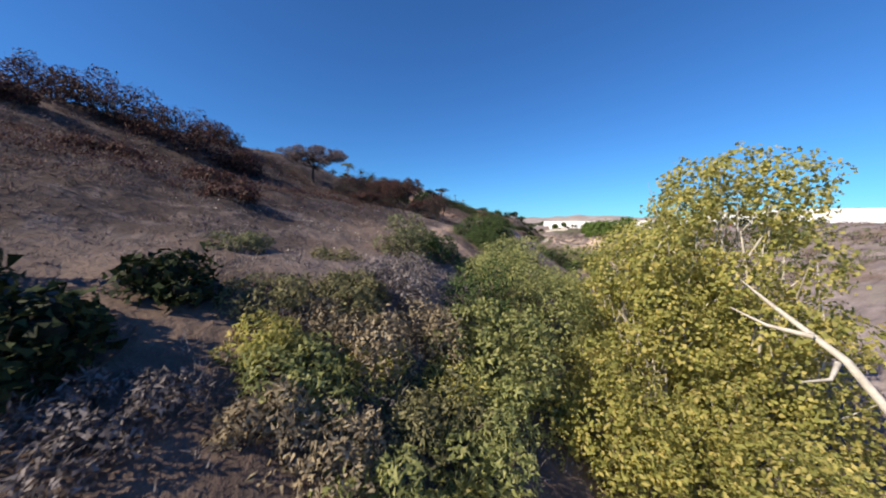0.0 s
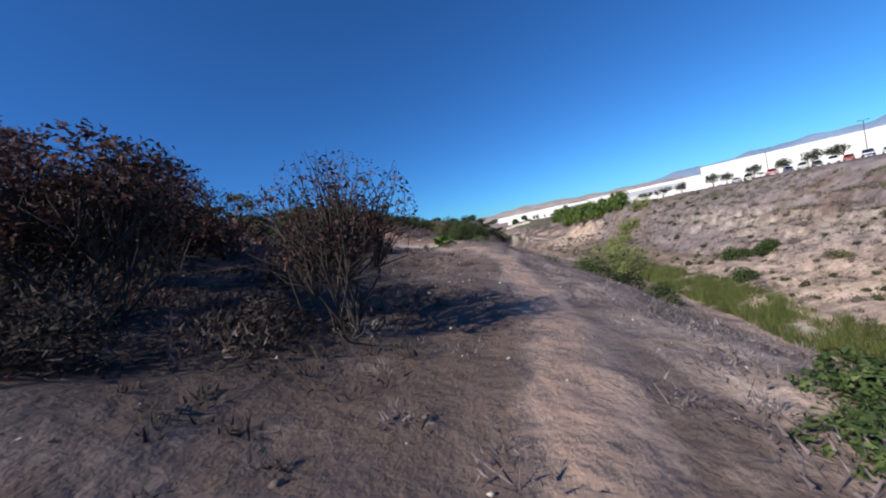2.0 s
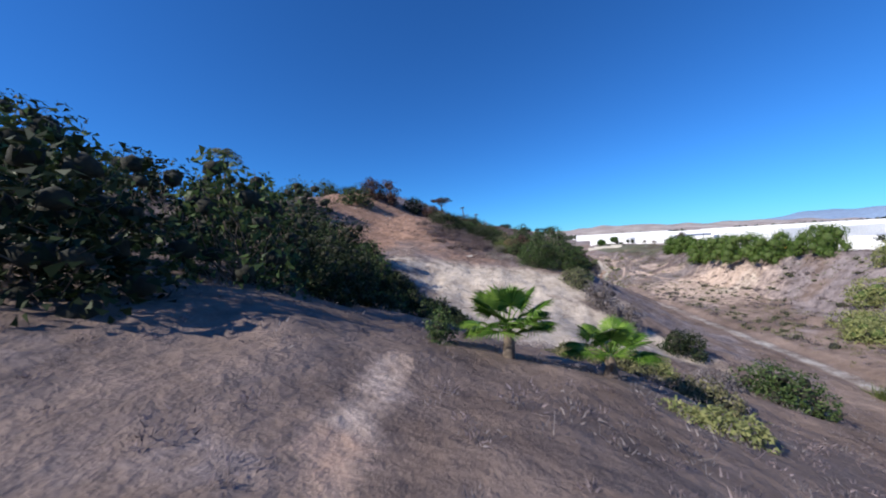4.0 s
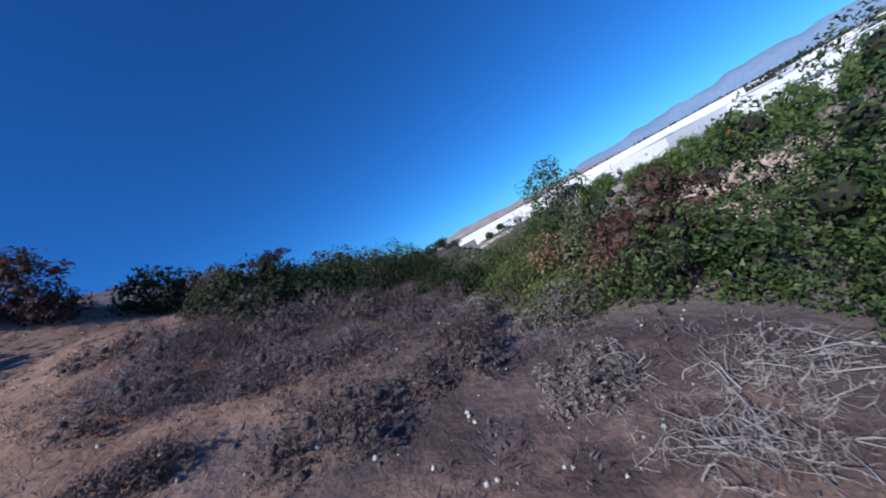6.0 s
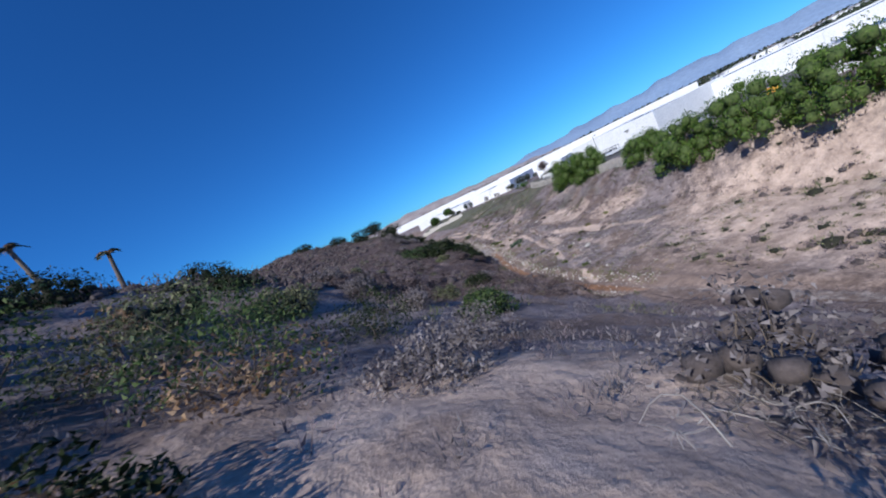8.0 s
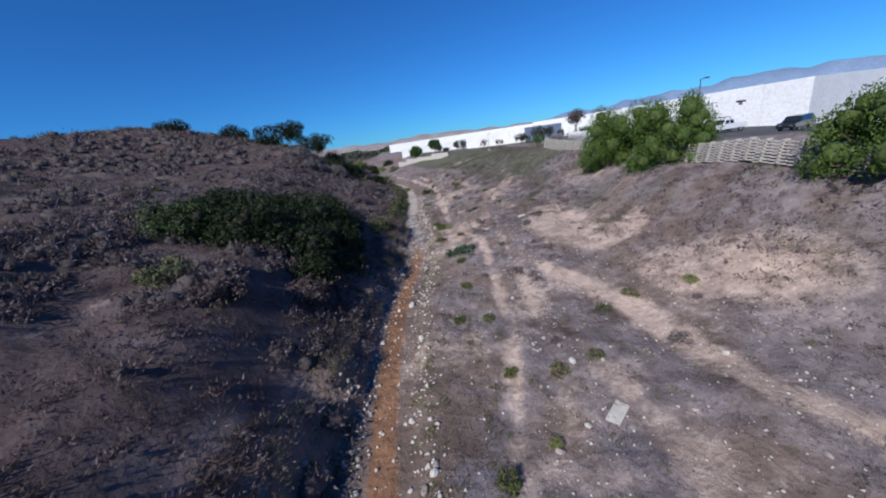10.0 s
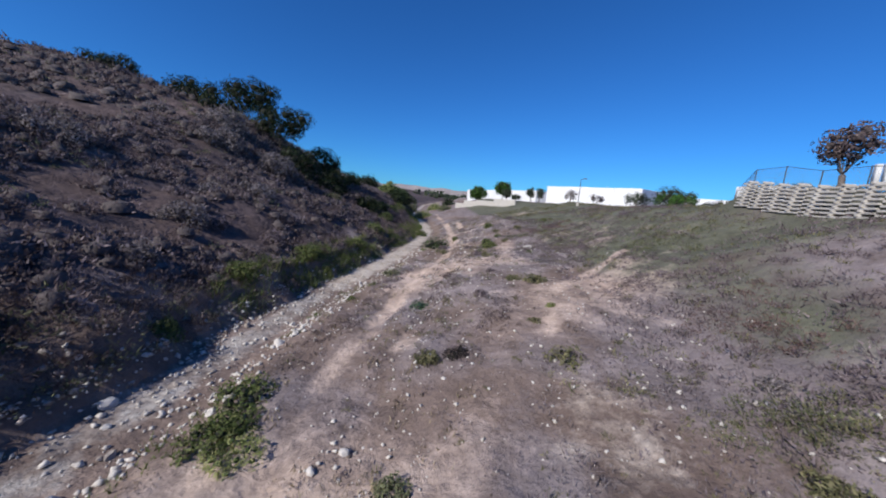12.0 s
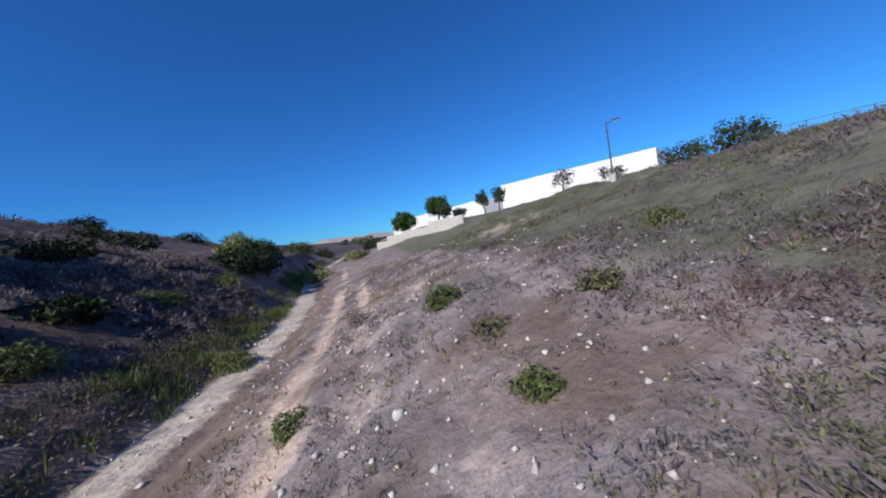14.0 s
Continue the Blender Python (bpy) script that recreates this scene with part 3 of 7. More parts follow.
    z["scrub"] = np.clip((x - along(FLOOR_X, y) + 0.5) / 3, 0, 1) * np.clip((along(RIM_X, y) + 5 - x) / 2, 0, 1) * np.clip(np.interp(y, [245, 275, 300], [0.05, 0.35, 0.9]) + 0.4 * grain(x, y, 4, 65), 0, 1) * (y < 420)
    return z


def ground_sheet():
    # columns run along the stream, closest together at its banks and on the wash
    core = np.concatenate([np.arange(-58, -6, 0.8), np.arange(-6, 4, 0.34), np.arange(4, 24, 0.6)])
    us = np.concatenate([steps(-58, -58, 0.9, -4600, -58, 1.13)[:-1], core, steps(24, 24, 0.7, 24, 4600, 1.13)[1:]])
    ys = steps(-22, 352, 0.72, -1500, 4700)
    gu, gy = np.meshgrid(us, ys)
    gx = gu + along(STREAM_X, gy)
    gz = ground(gx, gy)
    idx = np.arange(gx.size).reshape(gx.shape)
    quads = np.stack([idx[:-1, :-1], idx[:-1, 1:], idx[1:, 1:], idx[1:, :-1]], -1).reshape(-1, 4)
    me = mesh_of("ground", [(np.stack([gx, gy, gz], -1).reshape(-1, 3), quads)], GROUND, True)
    for name, v in zones(gx.ravel(), gy.ravel()).items():
        me.attributes.new(name, "FLOAT", "POINT").data.foreach_set("value", v.astype(np.float32))
    return tagged(new("ground", me), "dusty brown canyon ground with burnt patches and pale tracks", "ground", kind="structure")


ground_sheet()


def backdrop(name, label, near, profile, material, back=900):
    """A far ridge: profile gives its height for a heading in degrees from straight ahead."""
    heads = np.radians(np.arange(-70, 100, 0.7))
    top = np.array([profile(math.degrees(a)) for a in heads])
    rows = []
    for k, (f, h) in enumerate(((0, -0.05), (0.25, 0.45), (0.5, 0.8), (0.75, 1.0), (1.0, 0.7))):
        wob = 1 + 0.16 * grain(np.degrees(heads) * 1.0, 0 * heads + k * 3.1, 2.2, 40 + k) * (k < 4)
        dist = near + back * f
        rows.append(np.stack([-20 + np.sin(heads) * dist, 150 + np.cos(heads) * dist, top * h * wob - 8], -1))
    co = np.array(rows)
    idx = np.arange(co.shape[0] * co.shape[1]).reshape(co.shape[:2])
    q = np.stack([idx[:-1, :-1], idx[:-1, 1:], idx[1:, 1:], idx[1:, :-1]], -1).reshape(-1, 4)
    return tagged(new(name, mesh_of(name, [(co.reshape(-1, 3), q)], material, True)), label, "hills", kind="structure")


def hump(a, c, w, h):
    return h * math.exp(-((a - c) / w) ** 2)


HILL_FAR = plain("distant_dry_hill", (0.24, 0.19, 0.18), (0.46, 0.40, 0.36), 0.012, 0.95)
# distance haze is mixed into the mountain base colour as blue
MOUNTAIN = plain("haze_tinted_mountain", (0.19, 0.27, 0.40), (0.24, 0.33, 0.46), 0.004, 1.0)
backdrop("backdrop_hills", "pale dry hills with quarried white faces far off", 2300,
         lambda a: 12 + hump(a, 4, 7, 62) + hump(a, -9, 8, 48) + hump(a, -22, 9, 40) + hump(a, 17, 9, 40) + hump(a, -35, 20, 40) + 4 * math.sin(a * 1.7), HILL_FAR, 700)
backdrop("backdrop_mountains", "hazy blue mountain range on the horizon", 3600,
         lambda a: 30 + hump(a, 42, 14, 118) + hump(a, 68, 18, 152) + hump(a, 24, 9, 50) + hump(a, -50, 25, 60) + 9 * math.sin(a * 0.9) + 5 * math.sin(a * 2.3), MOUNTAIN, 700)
# ---- trees and shrubs ----
def blobs_in(rng, h, w, low, n):
    """Centres and radii of a crown's clumps, from the height low*h up to h; a low crown is a dome down to the ground."""
    dome = low < 0.14
    k = rng.permutation(n)
    z = np.clip((k + rng.uniform(0, 1, n)) / n * (1.05 if dome else 1.9) - (0.1 if dome else 0.95), -1, 0.97)
    a = k * 2.39996 + rng.uniform(-0.5, 0.5, n)
    c = np.stack([np.cos(a) * np.sqrt(1 - z * z), np.sin(a) * np.sqrt(1 - z * z), z], -1)
    tall = h * (1 - low) * (1.0 if dome else 0.5)
    even = (0.8 * (w / 2) ** 2 * tall * (0.5 if dome else 1.0) / n) ** (1 / 3)
    r = np.minimum(np.maximum(even, 0.19 * min(w, tall * 2.2) * math.sqrt(15 / n)), 0.5 * min(w / 2, tall)) * rng.uniform(0.72, 1.28, n)
    out = np.where(rng.random(n) < 0.68, rng.uniform(0.86, 1.04, n), rng.uniform(0.3, 0.8, n))
    mid = h * low if dome else h * (1 + low) / 2
    pos = np.stack([c[:, 0] * (w / 2 - r * 0.8) * out, c[:, 1] * (w / 2 - r * 0.8) * out, mid + c[:, 2] * np.maximum(tall - r * 0.9, 0.1) * out], -1)
    return pos, r


def lump(rng, at, r, squash=1.0):
    """The dense inside of a clump: an uneven closed lump of 32 faces."""
    ring = np.arange(8) * math.pi / 4
    v = [(0, 0, -1)] + [(math.cos(a) * math.cos(e), math.sin(a) * math.cos(e), math.sin(e)) for e in (-0.5, 0.55) for a in ring] + [(0, 0, 1)]
    v = np.array(v) * rng.uniform(0.72, 1.15, (18, 1)) * r * [1, 1, squash] + at
    k = np.arange(8)
    m = (k + 1) % 8
    f = np.concatenate([np.stack([0 * k, 1 + m, 1 + k], -1), np.stack([1 + k, 1 + m, 9 + m], -1), np.stack([1 + k, 9 + m, 9 + k], -1), np.stack([9 + k, 9 + m, 17 + 0 * k], -1)])
    return v, f


def crown_leaves(rng, pos, r, size, cover, limit, squash=0.85, slim=0.55, droop=0.0, fill=0.6, fine=False):
    """Leaves over the open outsides of the clumps, none where clumps overlap."""
    area = r**2
    want = cover * 4 * np.pi * area.sum() * 0.5 / (size * size * 0.5 * slim)
    n = int(min(limit * 2.0, want))
    pick_ = rng.choice(len(r), n, p=area / area.sum())
    d = unit(rng.normal(size=(n, 3)))
    rr = r[pick_] * (rng.uniform(fill, 1.05, n) ** 0.6) * (1 + 0.35 * grain(d[:, 0] * 2.2 + pick_ * 7, d[:, 1] * 2.2 + d[:, 2] * 1.7, 0.8, 9))
    rr *= np.where(rng.random(n) < 0.07, rng.uniform(1.03, 1.2, n), 1)
    at = pos[pick_] + d * rr[:, None] * [1, 1, squash]
    inside = np.zeros(n, bool)
    for k in range(len(r)):
        inside |= (((at - pos[k]) / [1, 1, squash]) ** 2).sum(-1) < (r[k] * 0.62) ** 2
    keep = np.flatnonzero(~inside)[:limit]
    at, d = at[keep], d[keep]
    size *= min(1.3, math.sqrt(max(1.0, want * len(keep) / max(n, 1) / max(len(keep), 1)) ** 0.8))
    return leaf_quads(rng, at, d, size, slim, droop) if fine else leaf_tris(rng, at, d, size, slim, droop)


def limb(rng, a, b, r0, r1, sag=0.12, n=6):
    a, b = np.asarray(a, float), np.asarray(b, float)
    s = np.linspace(0, 1, n)[:, None]
    p = a + (b - a) * s + np.sin(s * np.pi) * rng.normal(size=3) * np.linalg.norm(b - a) * sag
    p[1:-1] += rng.normal(size=(n - 2, 3)) * 0.02 * np.linalg.norm(b - a)
    return tube(p, np.linspace(r0, r1, n), 6 if r0 > 0.08 else 4 if n > 4 else 3)


def tree(name, x, y, h, w, leaf, label, category="shrub", group="", seed=0, size=0.22, low=0.08, n=12, cover=0.9, limit=8000, bark=BARK,
         stems=3, lean=0.0, fork=0.35, squash=0.85, slim=0.55, droop=0.0, bare=0.0, second="", sink=0.25, fill=0.6, dense=0.4, fine=False):
    """A tapered trunk or several stems with limbs, and a crown of many single leaves in clumps."""
    rng = np.random.default_rng(1000 + seed)
    root = thing(name, pose(x, y, ground_at(x, y) - sink), label, category, group)
    pos, r = blobs_in(rng, h, w, low, n)
    pos[:, 0] += lean * pos[:, 2]
    wood = []
    if stems == 1:
        knee = np.array([lean * h * fork, 0, h * fork])
        wood.append(limb(rng, (0, 0, -0.3), knee, 0.035 * h + 0.05, 0.024 * h + 0.03, 0.05))
        starts = [knee] * n
    else:
        feet = [np.array([*rng.uniform(-0.09, 0.09, 2) * w, -0.2]) for _ in range(stems)]
        starts = [feet[k % stems] for k in range(n)]
    bundles = [wood] if stems == 1 or h < 2.4 else [[] for _ in range(min(stems, 6))]
    for k in range(n):
        tip = pos[k] + rng.normal(size=3) * r[k] * 0.3
        wood = bundles[k % len(bundles)]
        wood.append(limb(rng, starts[k], tip, 0.006 * h + 0.018, 0.01, 0.10, 6 if h > 5 or bare else 4))
        for _ in range((2 if h > 5 else 1) + int(12 * bare)):
            end = pos[k] + unit(rng.normal(size=3) + [0, 0, 0.4]) * r[k] * rng.uniform(0.8, 1.25)
            wood.append(limb(rng, (np.asarray(starts[k]) * 0.35 + tip * 0.65), end, 0.004 * h + 0.006, 0.005, 0.12, 3))
    for wood in bundles:
        if wood:
            part("trunk" if len(bundles) == 1 else "stem", wood, bark, root)
    if cover > 0:
        first = n if not second else max(2, int(n * 0.68))
        for name_, leaf_, lo, hi, note in (("crown", leaf, 0, first, ""), ("withered_foliage", second, first, n, "brown withered leaves")):
            if hi > lo:
                chunks = [crown_leaves(rng, pos[lo:hi], r[lo:hi], size, cover, int(0.85 * limit * (hi - lo) / n), squash, slim, droop, fill, fine)]
                # lumps in INNER colours imitate the shade between the leaves
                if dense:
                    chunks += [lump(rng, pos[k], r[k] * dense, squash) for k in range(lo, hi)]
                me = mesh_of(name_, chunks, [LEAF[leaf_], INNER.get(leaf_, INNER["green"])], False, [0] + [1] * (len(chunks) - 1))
                ob = new(name_, me)
                ob.parent = root
                if note:
                    tagged(ob, note)
    return root


def fan_palm(x, y, h, spread, seed, fronds=22):
    """Fan palm: a stout trunk and fronds, each a fan of folded blades on a stalk."""
    rng = np.random.default_rng(seed)
    root = thing("fan_palm", pose(x, y, ground_at(x, y) - 0.1), "bright green young fan palm on the brushy slope", "palm tree", "fan palms")
    part("trunk", [tube([(0, 0, 0), (0.05, 0, h * 0.5), (0, 0.03, h)], [0.32, 0.27, 0.2], 10)], BARK, root, smooth=True)
    for k in range(fronds):
        a, up = k * 2.39996 + rng.uniform(-0.2, 0.2), rng.uniform(-0.15, 1.25) * (1 - 0.25 * (k % 2))
        out = np.array([math.cos(a) * math.cos(up), math.sin(a) * math.cos(up), math.sin(up)])
        length = spread * rng.uniform(0.42, 0.58)
        hub = np.array([0, 0, h]) + out * length
        side = unit(np.cross(out, [0, 0, 1.0]))
        over = np.cross(side, out)
        chunks = [tube([(0, 0, h - 0.1), tuple(np.array([0, 0, h]) + out * length * 0.5 + [0, 0, 0.05]), tuple(hub)], [0.035, 0.025, 0.018], 5)]
        blades, span = 30, 2.15
        fan = spread * rng.uniform(0.36, 0.46)
        ang = np.linspace(-span, span, blades)
        dirs = np.cos(ang)[:, None] * out + np.sin(ang)[:, None] * side
        reach = fan * (0.78 + 0.22 * np.cos(ang * 0.7)) * rng.uniform(0.93, 1.05, blades)
        half = fan * span / blades * 0.52
        across = -np.sin(ang)[:, None] * out + np.cos(ang)[:, None] * side
        dip = over * 1.0
        mid_ = hub + dirs * (reach * 0.55)[:, None]
        tip = hub + dirs * reach[:, None] - np.array([0, 0, 1.0]) * (0.10 + 0.12 * rng.random(blades))[:, None] * fan
        crease = 0.05 * fan
        co = np.stack([hub + 0 * dirs, mid_ - across * half + dip * crease * 0.4, mid_ - dip * crease * 0.6, mid_ + across * half + dip * crease * 0.4, tip], 1).reshape(-1, 3)
        b0 = np.arange(blades)[:, None] * 5
        tris = np.concatenate([b0 + [0, 1, 2], b0 + [0, 2, 3], b0 + [1, 4, 2], b0 + [2, 4, 3]])
        chunks.append((co, tris))
        part("frond", chunks, LEAF["palm"], root)
    return root


def tall_palm(x, y, h, crown, seed, dead=False, lean=0.0):
    rng = np.random.default_rng(seed)
    label = "dead leaning palm with a ragged top on the ridge" if dead else "tall feathery palm standing on the ridge"
    root = thing("palm_tree", pose(x, y, ground_at(x, y) - 0.2), label, "palm tree", "ridge palms")
    top = np.array([lean * h, 0, h])
    part("trunk", [tube([(0, 0, 0), (lean * h * 0.35, 0.1, h * 0.5), tuple(top)], [0.28, 0.2, 0.17], 8)], BARK, root, smooth=True)
    for k in range(9 if dead else 20):
        a, up = k * 2.4, rng.uniform(0.3, 1.1) if dead else rng.uniform(-0.2, 1.2)
        s = np.linspace(0, 1, 7)
        length = crown * rng.uniform(0.4, 0.6)
        flat = np.array([math.cos(a), math.sin(a), 0])
        spine = top + flat * (s * math.cos(up) * length)[:, None] + np.array([0, 0, 1.0]) * (s * math.sin(up) * length - s**2 * length * 0.75)[:, None]
        chunks = [tube(spine, np.linspace(0.035, 0.01, 7), 4)]
        m = 46
        at = np.stack([np.interp(np.linspace(0.12, 1, m), s, spine[:, i]) for i in range(3)], -1)
        sidev = np.cross(flat, [0, 0, 1.0]) * np.where(np.arange(m) % 2, 1, -1)[:, None]
        tip = at + sidev * length * 0.24 + flat * length * 0.10 - np.array([0, 0, 1.0]) * rng.uniform(0.05, 0.18, m)[:, None] * length
        chunks.append(twigs(rng, at, tip, 0.05))
        part("frond", chunks, LEAF["tan" if dead and k % 2 else "far" if dead else "olive"], root)
    return root


# trees beside the start of the flight
for k, (x, y, h, w, n, lim, lean) in enumerate([(2.2, 15.8, 18.6, 11.5, 50, 40000, 0), (-1.9, 13.6, 13.2, 9.5, 40, 36000, 0), (0.8, 25, 16.5, 11, 40, 14000, 0), (4.5, 6.5, 6.6, 7, 24, 10000, 0)]):
    tree("sycamore", x, y, h, w, "yellow", "sycamore with yellowing leaves and pale limbs by the stream", "tree", "sycamores", 1 + k, 0.17 if k < 2 else 0.2, 0.02, n, 2.0, lim, PALE_BARK, 3, dense=0, slim=0.8, fine=True)
fallen = thing("dead_sycamore_limb", pose(0.6, 6.2, ground_at(0.6, 6.2)), "pale bleached sycamore limb leaning out of the foliage", "dead branch")
top_ = -ground_at(0.6, 6.2)
part("limb", [tube([(2.4, -0.2, 0), (2.0, -0.3, top_ - 6.2), (1.1, 0.5, top_ - 4.6), (0.2, 2.4, top_ - 3.5), (-0.3, 3.6, top_ - 2.8)], [0.15, 0.13, 0.11, 0.07, 0.02], 8)], PALE_BARK, fallen, smooth=True)
part("branch", [tube([(0.6, 1.0, top_ - 4.1), (-0.3, 1.6, top_ - 4.0), (-1.1, 2.2, top_ - 3.6)], [0.09, 0.06, 0.02], 6)], PALE_BARK, fallen, smooth=True)
part("branch", [tube([(0.75, 0.2, top_ - 4.6), (0.3, -0.4, top_ - 4.9), (-0.4, -0.6, top_ - 5.0)], [0.08, 0.05, 0.02], 6)], PALE_BARK, fallen, smooth=True)
for k, (x, y, h, w, lim) in enumerate([(-8.3, 12.5, 5.4, 8, 12000), (-11.0, 18.5, 3.4, 6.5, 6000), (-6.5, 25, 4.5, 7, 6000), (-1.6, 5.0, 6.6, 8.5, 16000), (-5.2, 6.5, 4.4, 6.5, 10000), (-8.6, 5.0, 3.2, 5, 7000), (1.5, 1.5, 6.0, 7, 9000)]):
    tree("willow", x, y, h, w, "yellow" if k in (3, 4, 6) else "lime", "light green willow thicket at the foot of the slope", "shrub", "willows", 6 + k, 0.14 if k in (0, 3, 4, 5, 6) else 0.21, 0.0, 20, 1.7, int(lim * 1.4), stems=6, slim=0.5, dense=0, fine=k in (3, 4, 5))
for k, (x, y, h, w, leaf) in enumerate([(-15.2, 11.0, 2.8, 3.8, "olive"), (-14.2, 13.6, 2.0, 3.2, "laurel"), (-16.8, 15.5, 1.2, 3.0, "olive"), (-12.2, 14.5, 1.6, 3.4, "lime"), (-12.8, 23.2, 1.3, 4.2, "scrub"), (-10.6, 21.5, 1.5, 4.0, "olive"),
        (-14.0, 0.6, 1.0, 3.2, "scrub"), (-11.4, 1.6, 1.7, 3.2, "straw"), (-11.6, -0.9, 1.4, 3.2, "lime"), (-10.4, -1.6, 1.2, 2.8, "straw"), (-10.0, 8.2, 3.2, 4.4, "laurel"), (-9.4, 1.8, 1.4, 3.4, "scrub"), (-9.0, -1.8, 1.9, 3.2, "lime"), (-7.6, -1.0, 1.9, 3.2, "yellow"), (-12.8, 2.6, 1.3, 3.2, "scrub"), (-10.6, 4.2, 1.7, 3.4, "straw"), (-13.4, 7.8, 1.2, 3.4, "grey"), (-9.2, 10.8, 2.4, 3.6, "scrub"), (-12.6, 5.2, 1.4, 4.0, "grey"),
        (-16.4, 6.0, 0.9, 3.4, "scrub"), (-12.5, -0.9, 1.1, 2.2, "yellow"), (-12.7, 1.0, 1.1, 2.6, "straw"), (-11.1, 1.1, 1.2, 2.6, "yellow"), (-11.1, -2.2, 0.8, 2.1, "straw"), (-9.6, 0.2, 1.1, 2.6, "scrub"), (-13.1, 3.2, 1.1, 2.8, "scrub"), (-9.3, 2.8, 1.4, 2.8, "yellow"), (-8.2, 3.4, 1.8, 3.2, "lime"), (-8.0, 1.0, 2.0, 3.6, "lime"), (-12.6, -3.6, 1.0, 2.6, "grey"), (-18.5, 3.0, 0.8, 3.0, "olive"), (-17.2, 38.9, 1.0, 2.4, "laurel"), (-16.4, 40.2, 1.0, 2.4, "laurel")]):
    tree("sage_bush", x, y, h, w, leaf, {"olive": "grey-green sage bush beside the dirt trail", "laurel": "leafy green bush beside the dirt trail", "grey": "tangle of grey dead stalks on the slope", "straw": "dry straw-coloured bush on the slope"}.get(leaf, "low yellow-green bush above the stream"), "shrub", "sage bushes", 400 + k, 0.14, 0.0, 18, 1.5, 4400, stems=8, slim=0.4, dense=0)
tree("laurel_sumac", -15.7, 31.2, 3.3, 7.6, "laurel", "dense dark green laurel bush beside the trail", "shrub", "laurel bushes", 12, 0.07, 0.0, 44, 2.0, 76000, stems=6, dense=0.36)
tree("laurel_sumac", -14.7, 27.2, 2.0, 4.8, "laurel", "dense dark green laurel bush beside the trail", "shrub", "laurel bushes", 13, 0.055, 0.0, 26, 1.9, 46000, stems=5, dense=0.34)
# first three darkened for shade and char; the last, unseen, is added for shade
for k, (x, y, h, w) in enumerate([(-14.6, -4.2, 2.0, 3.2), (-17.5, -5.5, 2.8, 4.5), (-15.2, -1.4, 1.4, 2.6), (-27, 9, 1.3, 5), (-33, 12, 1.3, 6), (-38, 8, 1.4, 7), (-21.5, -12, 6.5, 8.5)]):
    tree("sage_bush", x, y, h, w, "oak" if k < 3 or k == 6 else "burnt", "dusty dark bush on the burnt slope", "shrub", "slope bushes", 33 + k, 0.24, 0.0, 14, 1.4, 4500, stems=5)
# burnt shrubs and the flat-topped tree on the hill
tree("umbrella_tree", -52.5, 44.5, 7.2, 12.5, "mauve", "flat-topped scorched tree with a bare forked trunk", "tree", "", 30, 0.17, 0.5, 54, 2.2, 16000, CHAR_BARK, 1, fork=0.42, squash=0.5, dense=0, bare=0.5)
for k, (x, y, h, w, b) in enumerate([(-31.6, 40.1, 5.1, 5.6, 0.9), (-36.0, 43.5, 5.0, 7.0, 0.9), (-33.0, 33.5, 2.2, 5, 0.9), (-38.5, 47, 5.2, 7.5, 0.8), (-42, 51, 3.6, 8, 0.3), (-48, 54, 3.6, 9, 0.4), (-37, 60, 3.0, 7, 0.3), (-55, 60, 3.8, 9, 0.4), (-56, 23.5, 6.2, 10.5, 0.2), (-61.5, 19.5, 7.4, 11, 0.2), (-66, 15, 5.4, 9, 0.2), (-51.5, 28, 3.6, 7, 0.3), (-60, 9, 2.6, 6.5, 0.4), (-64, 34, 4, 9, 0.3)]):
    tree("scorched_shrub", x, y, h, w, "burnt", "fire-scorched shrub with rust-brown leaves", "shrub", "scorched shrubs", 43 + k, 0.13 if k < 4 else 0.24, 0.34 if k < 4 else 0.05, 26, 1.3 if k < 4 else 2.2, 9000 if k < 2 else 6000, CHAR_BARK, 6, bare=b, dense=0)
tree("scorched_tree", -25.8, 42.0, 5.0, 4.4, "burnt", "bare charred tree with red-brown leaves at its tips", "tree", "", 58, 0.09, 0.3, 22, 0.5, 3000, CHAR_BARK, 4, bare=1.0, dense=0)
for k, (x, y, h, w) in enumerate([(-33, 38.5, 2.6, 5), (-37.5, 41, 4.2, 6), (-43.5, 44, 5.0, 7), (-29.5, 37.6, 1.6, 3.6), (-27.7, 40.8, 1.4, 3), (-31, 47, 3.0, 5), (-36.5, 37, 2.2, 5), (-41, 38.5, 2.8, 6)]):
    tree("scorched_tree", x, y, h, w, "char", "charred shrub of bare black twigs on burnt ground", "shrub", "charred shrubs", 59 + k, 0.2, 0.05, 18, 0.7, 2600, CHAR_BARK, 6, bare=1.0, dense=0, slim=0.25)
tree("laurel_sumac", -37.5, 63.5, 4.4, 8, "oak", "dark green bush beside the burnt trees", "shrub", "laurel bushes", 65, 0.2, 0.0, 14, 1.0, 4500)
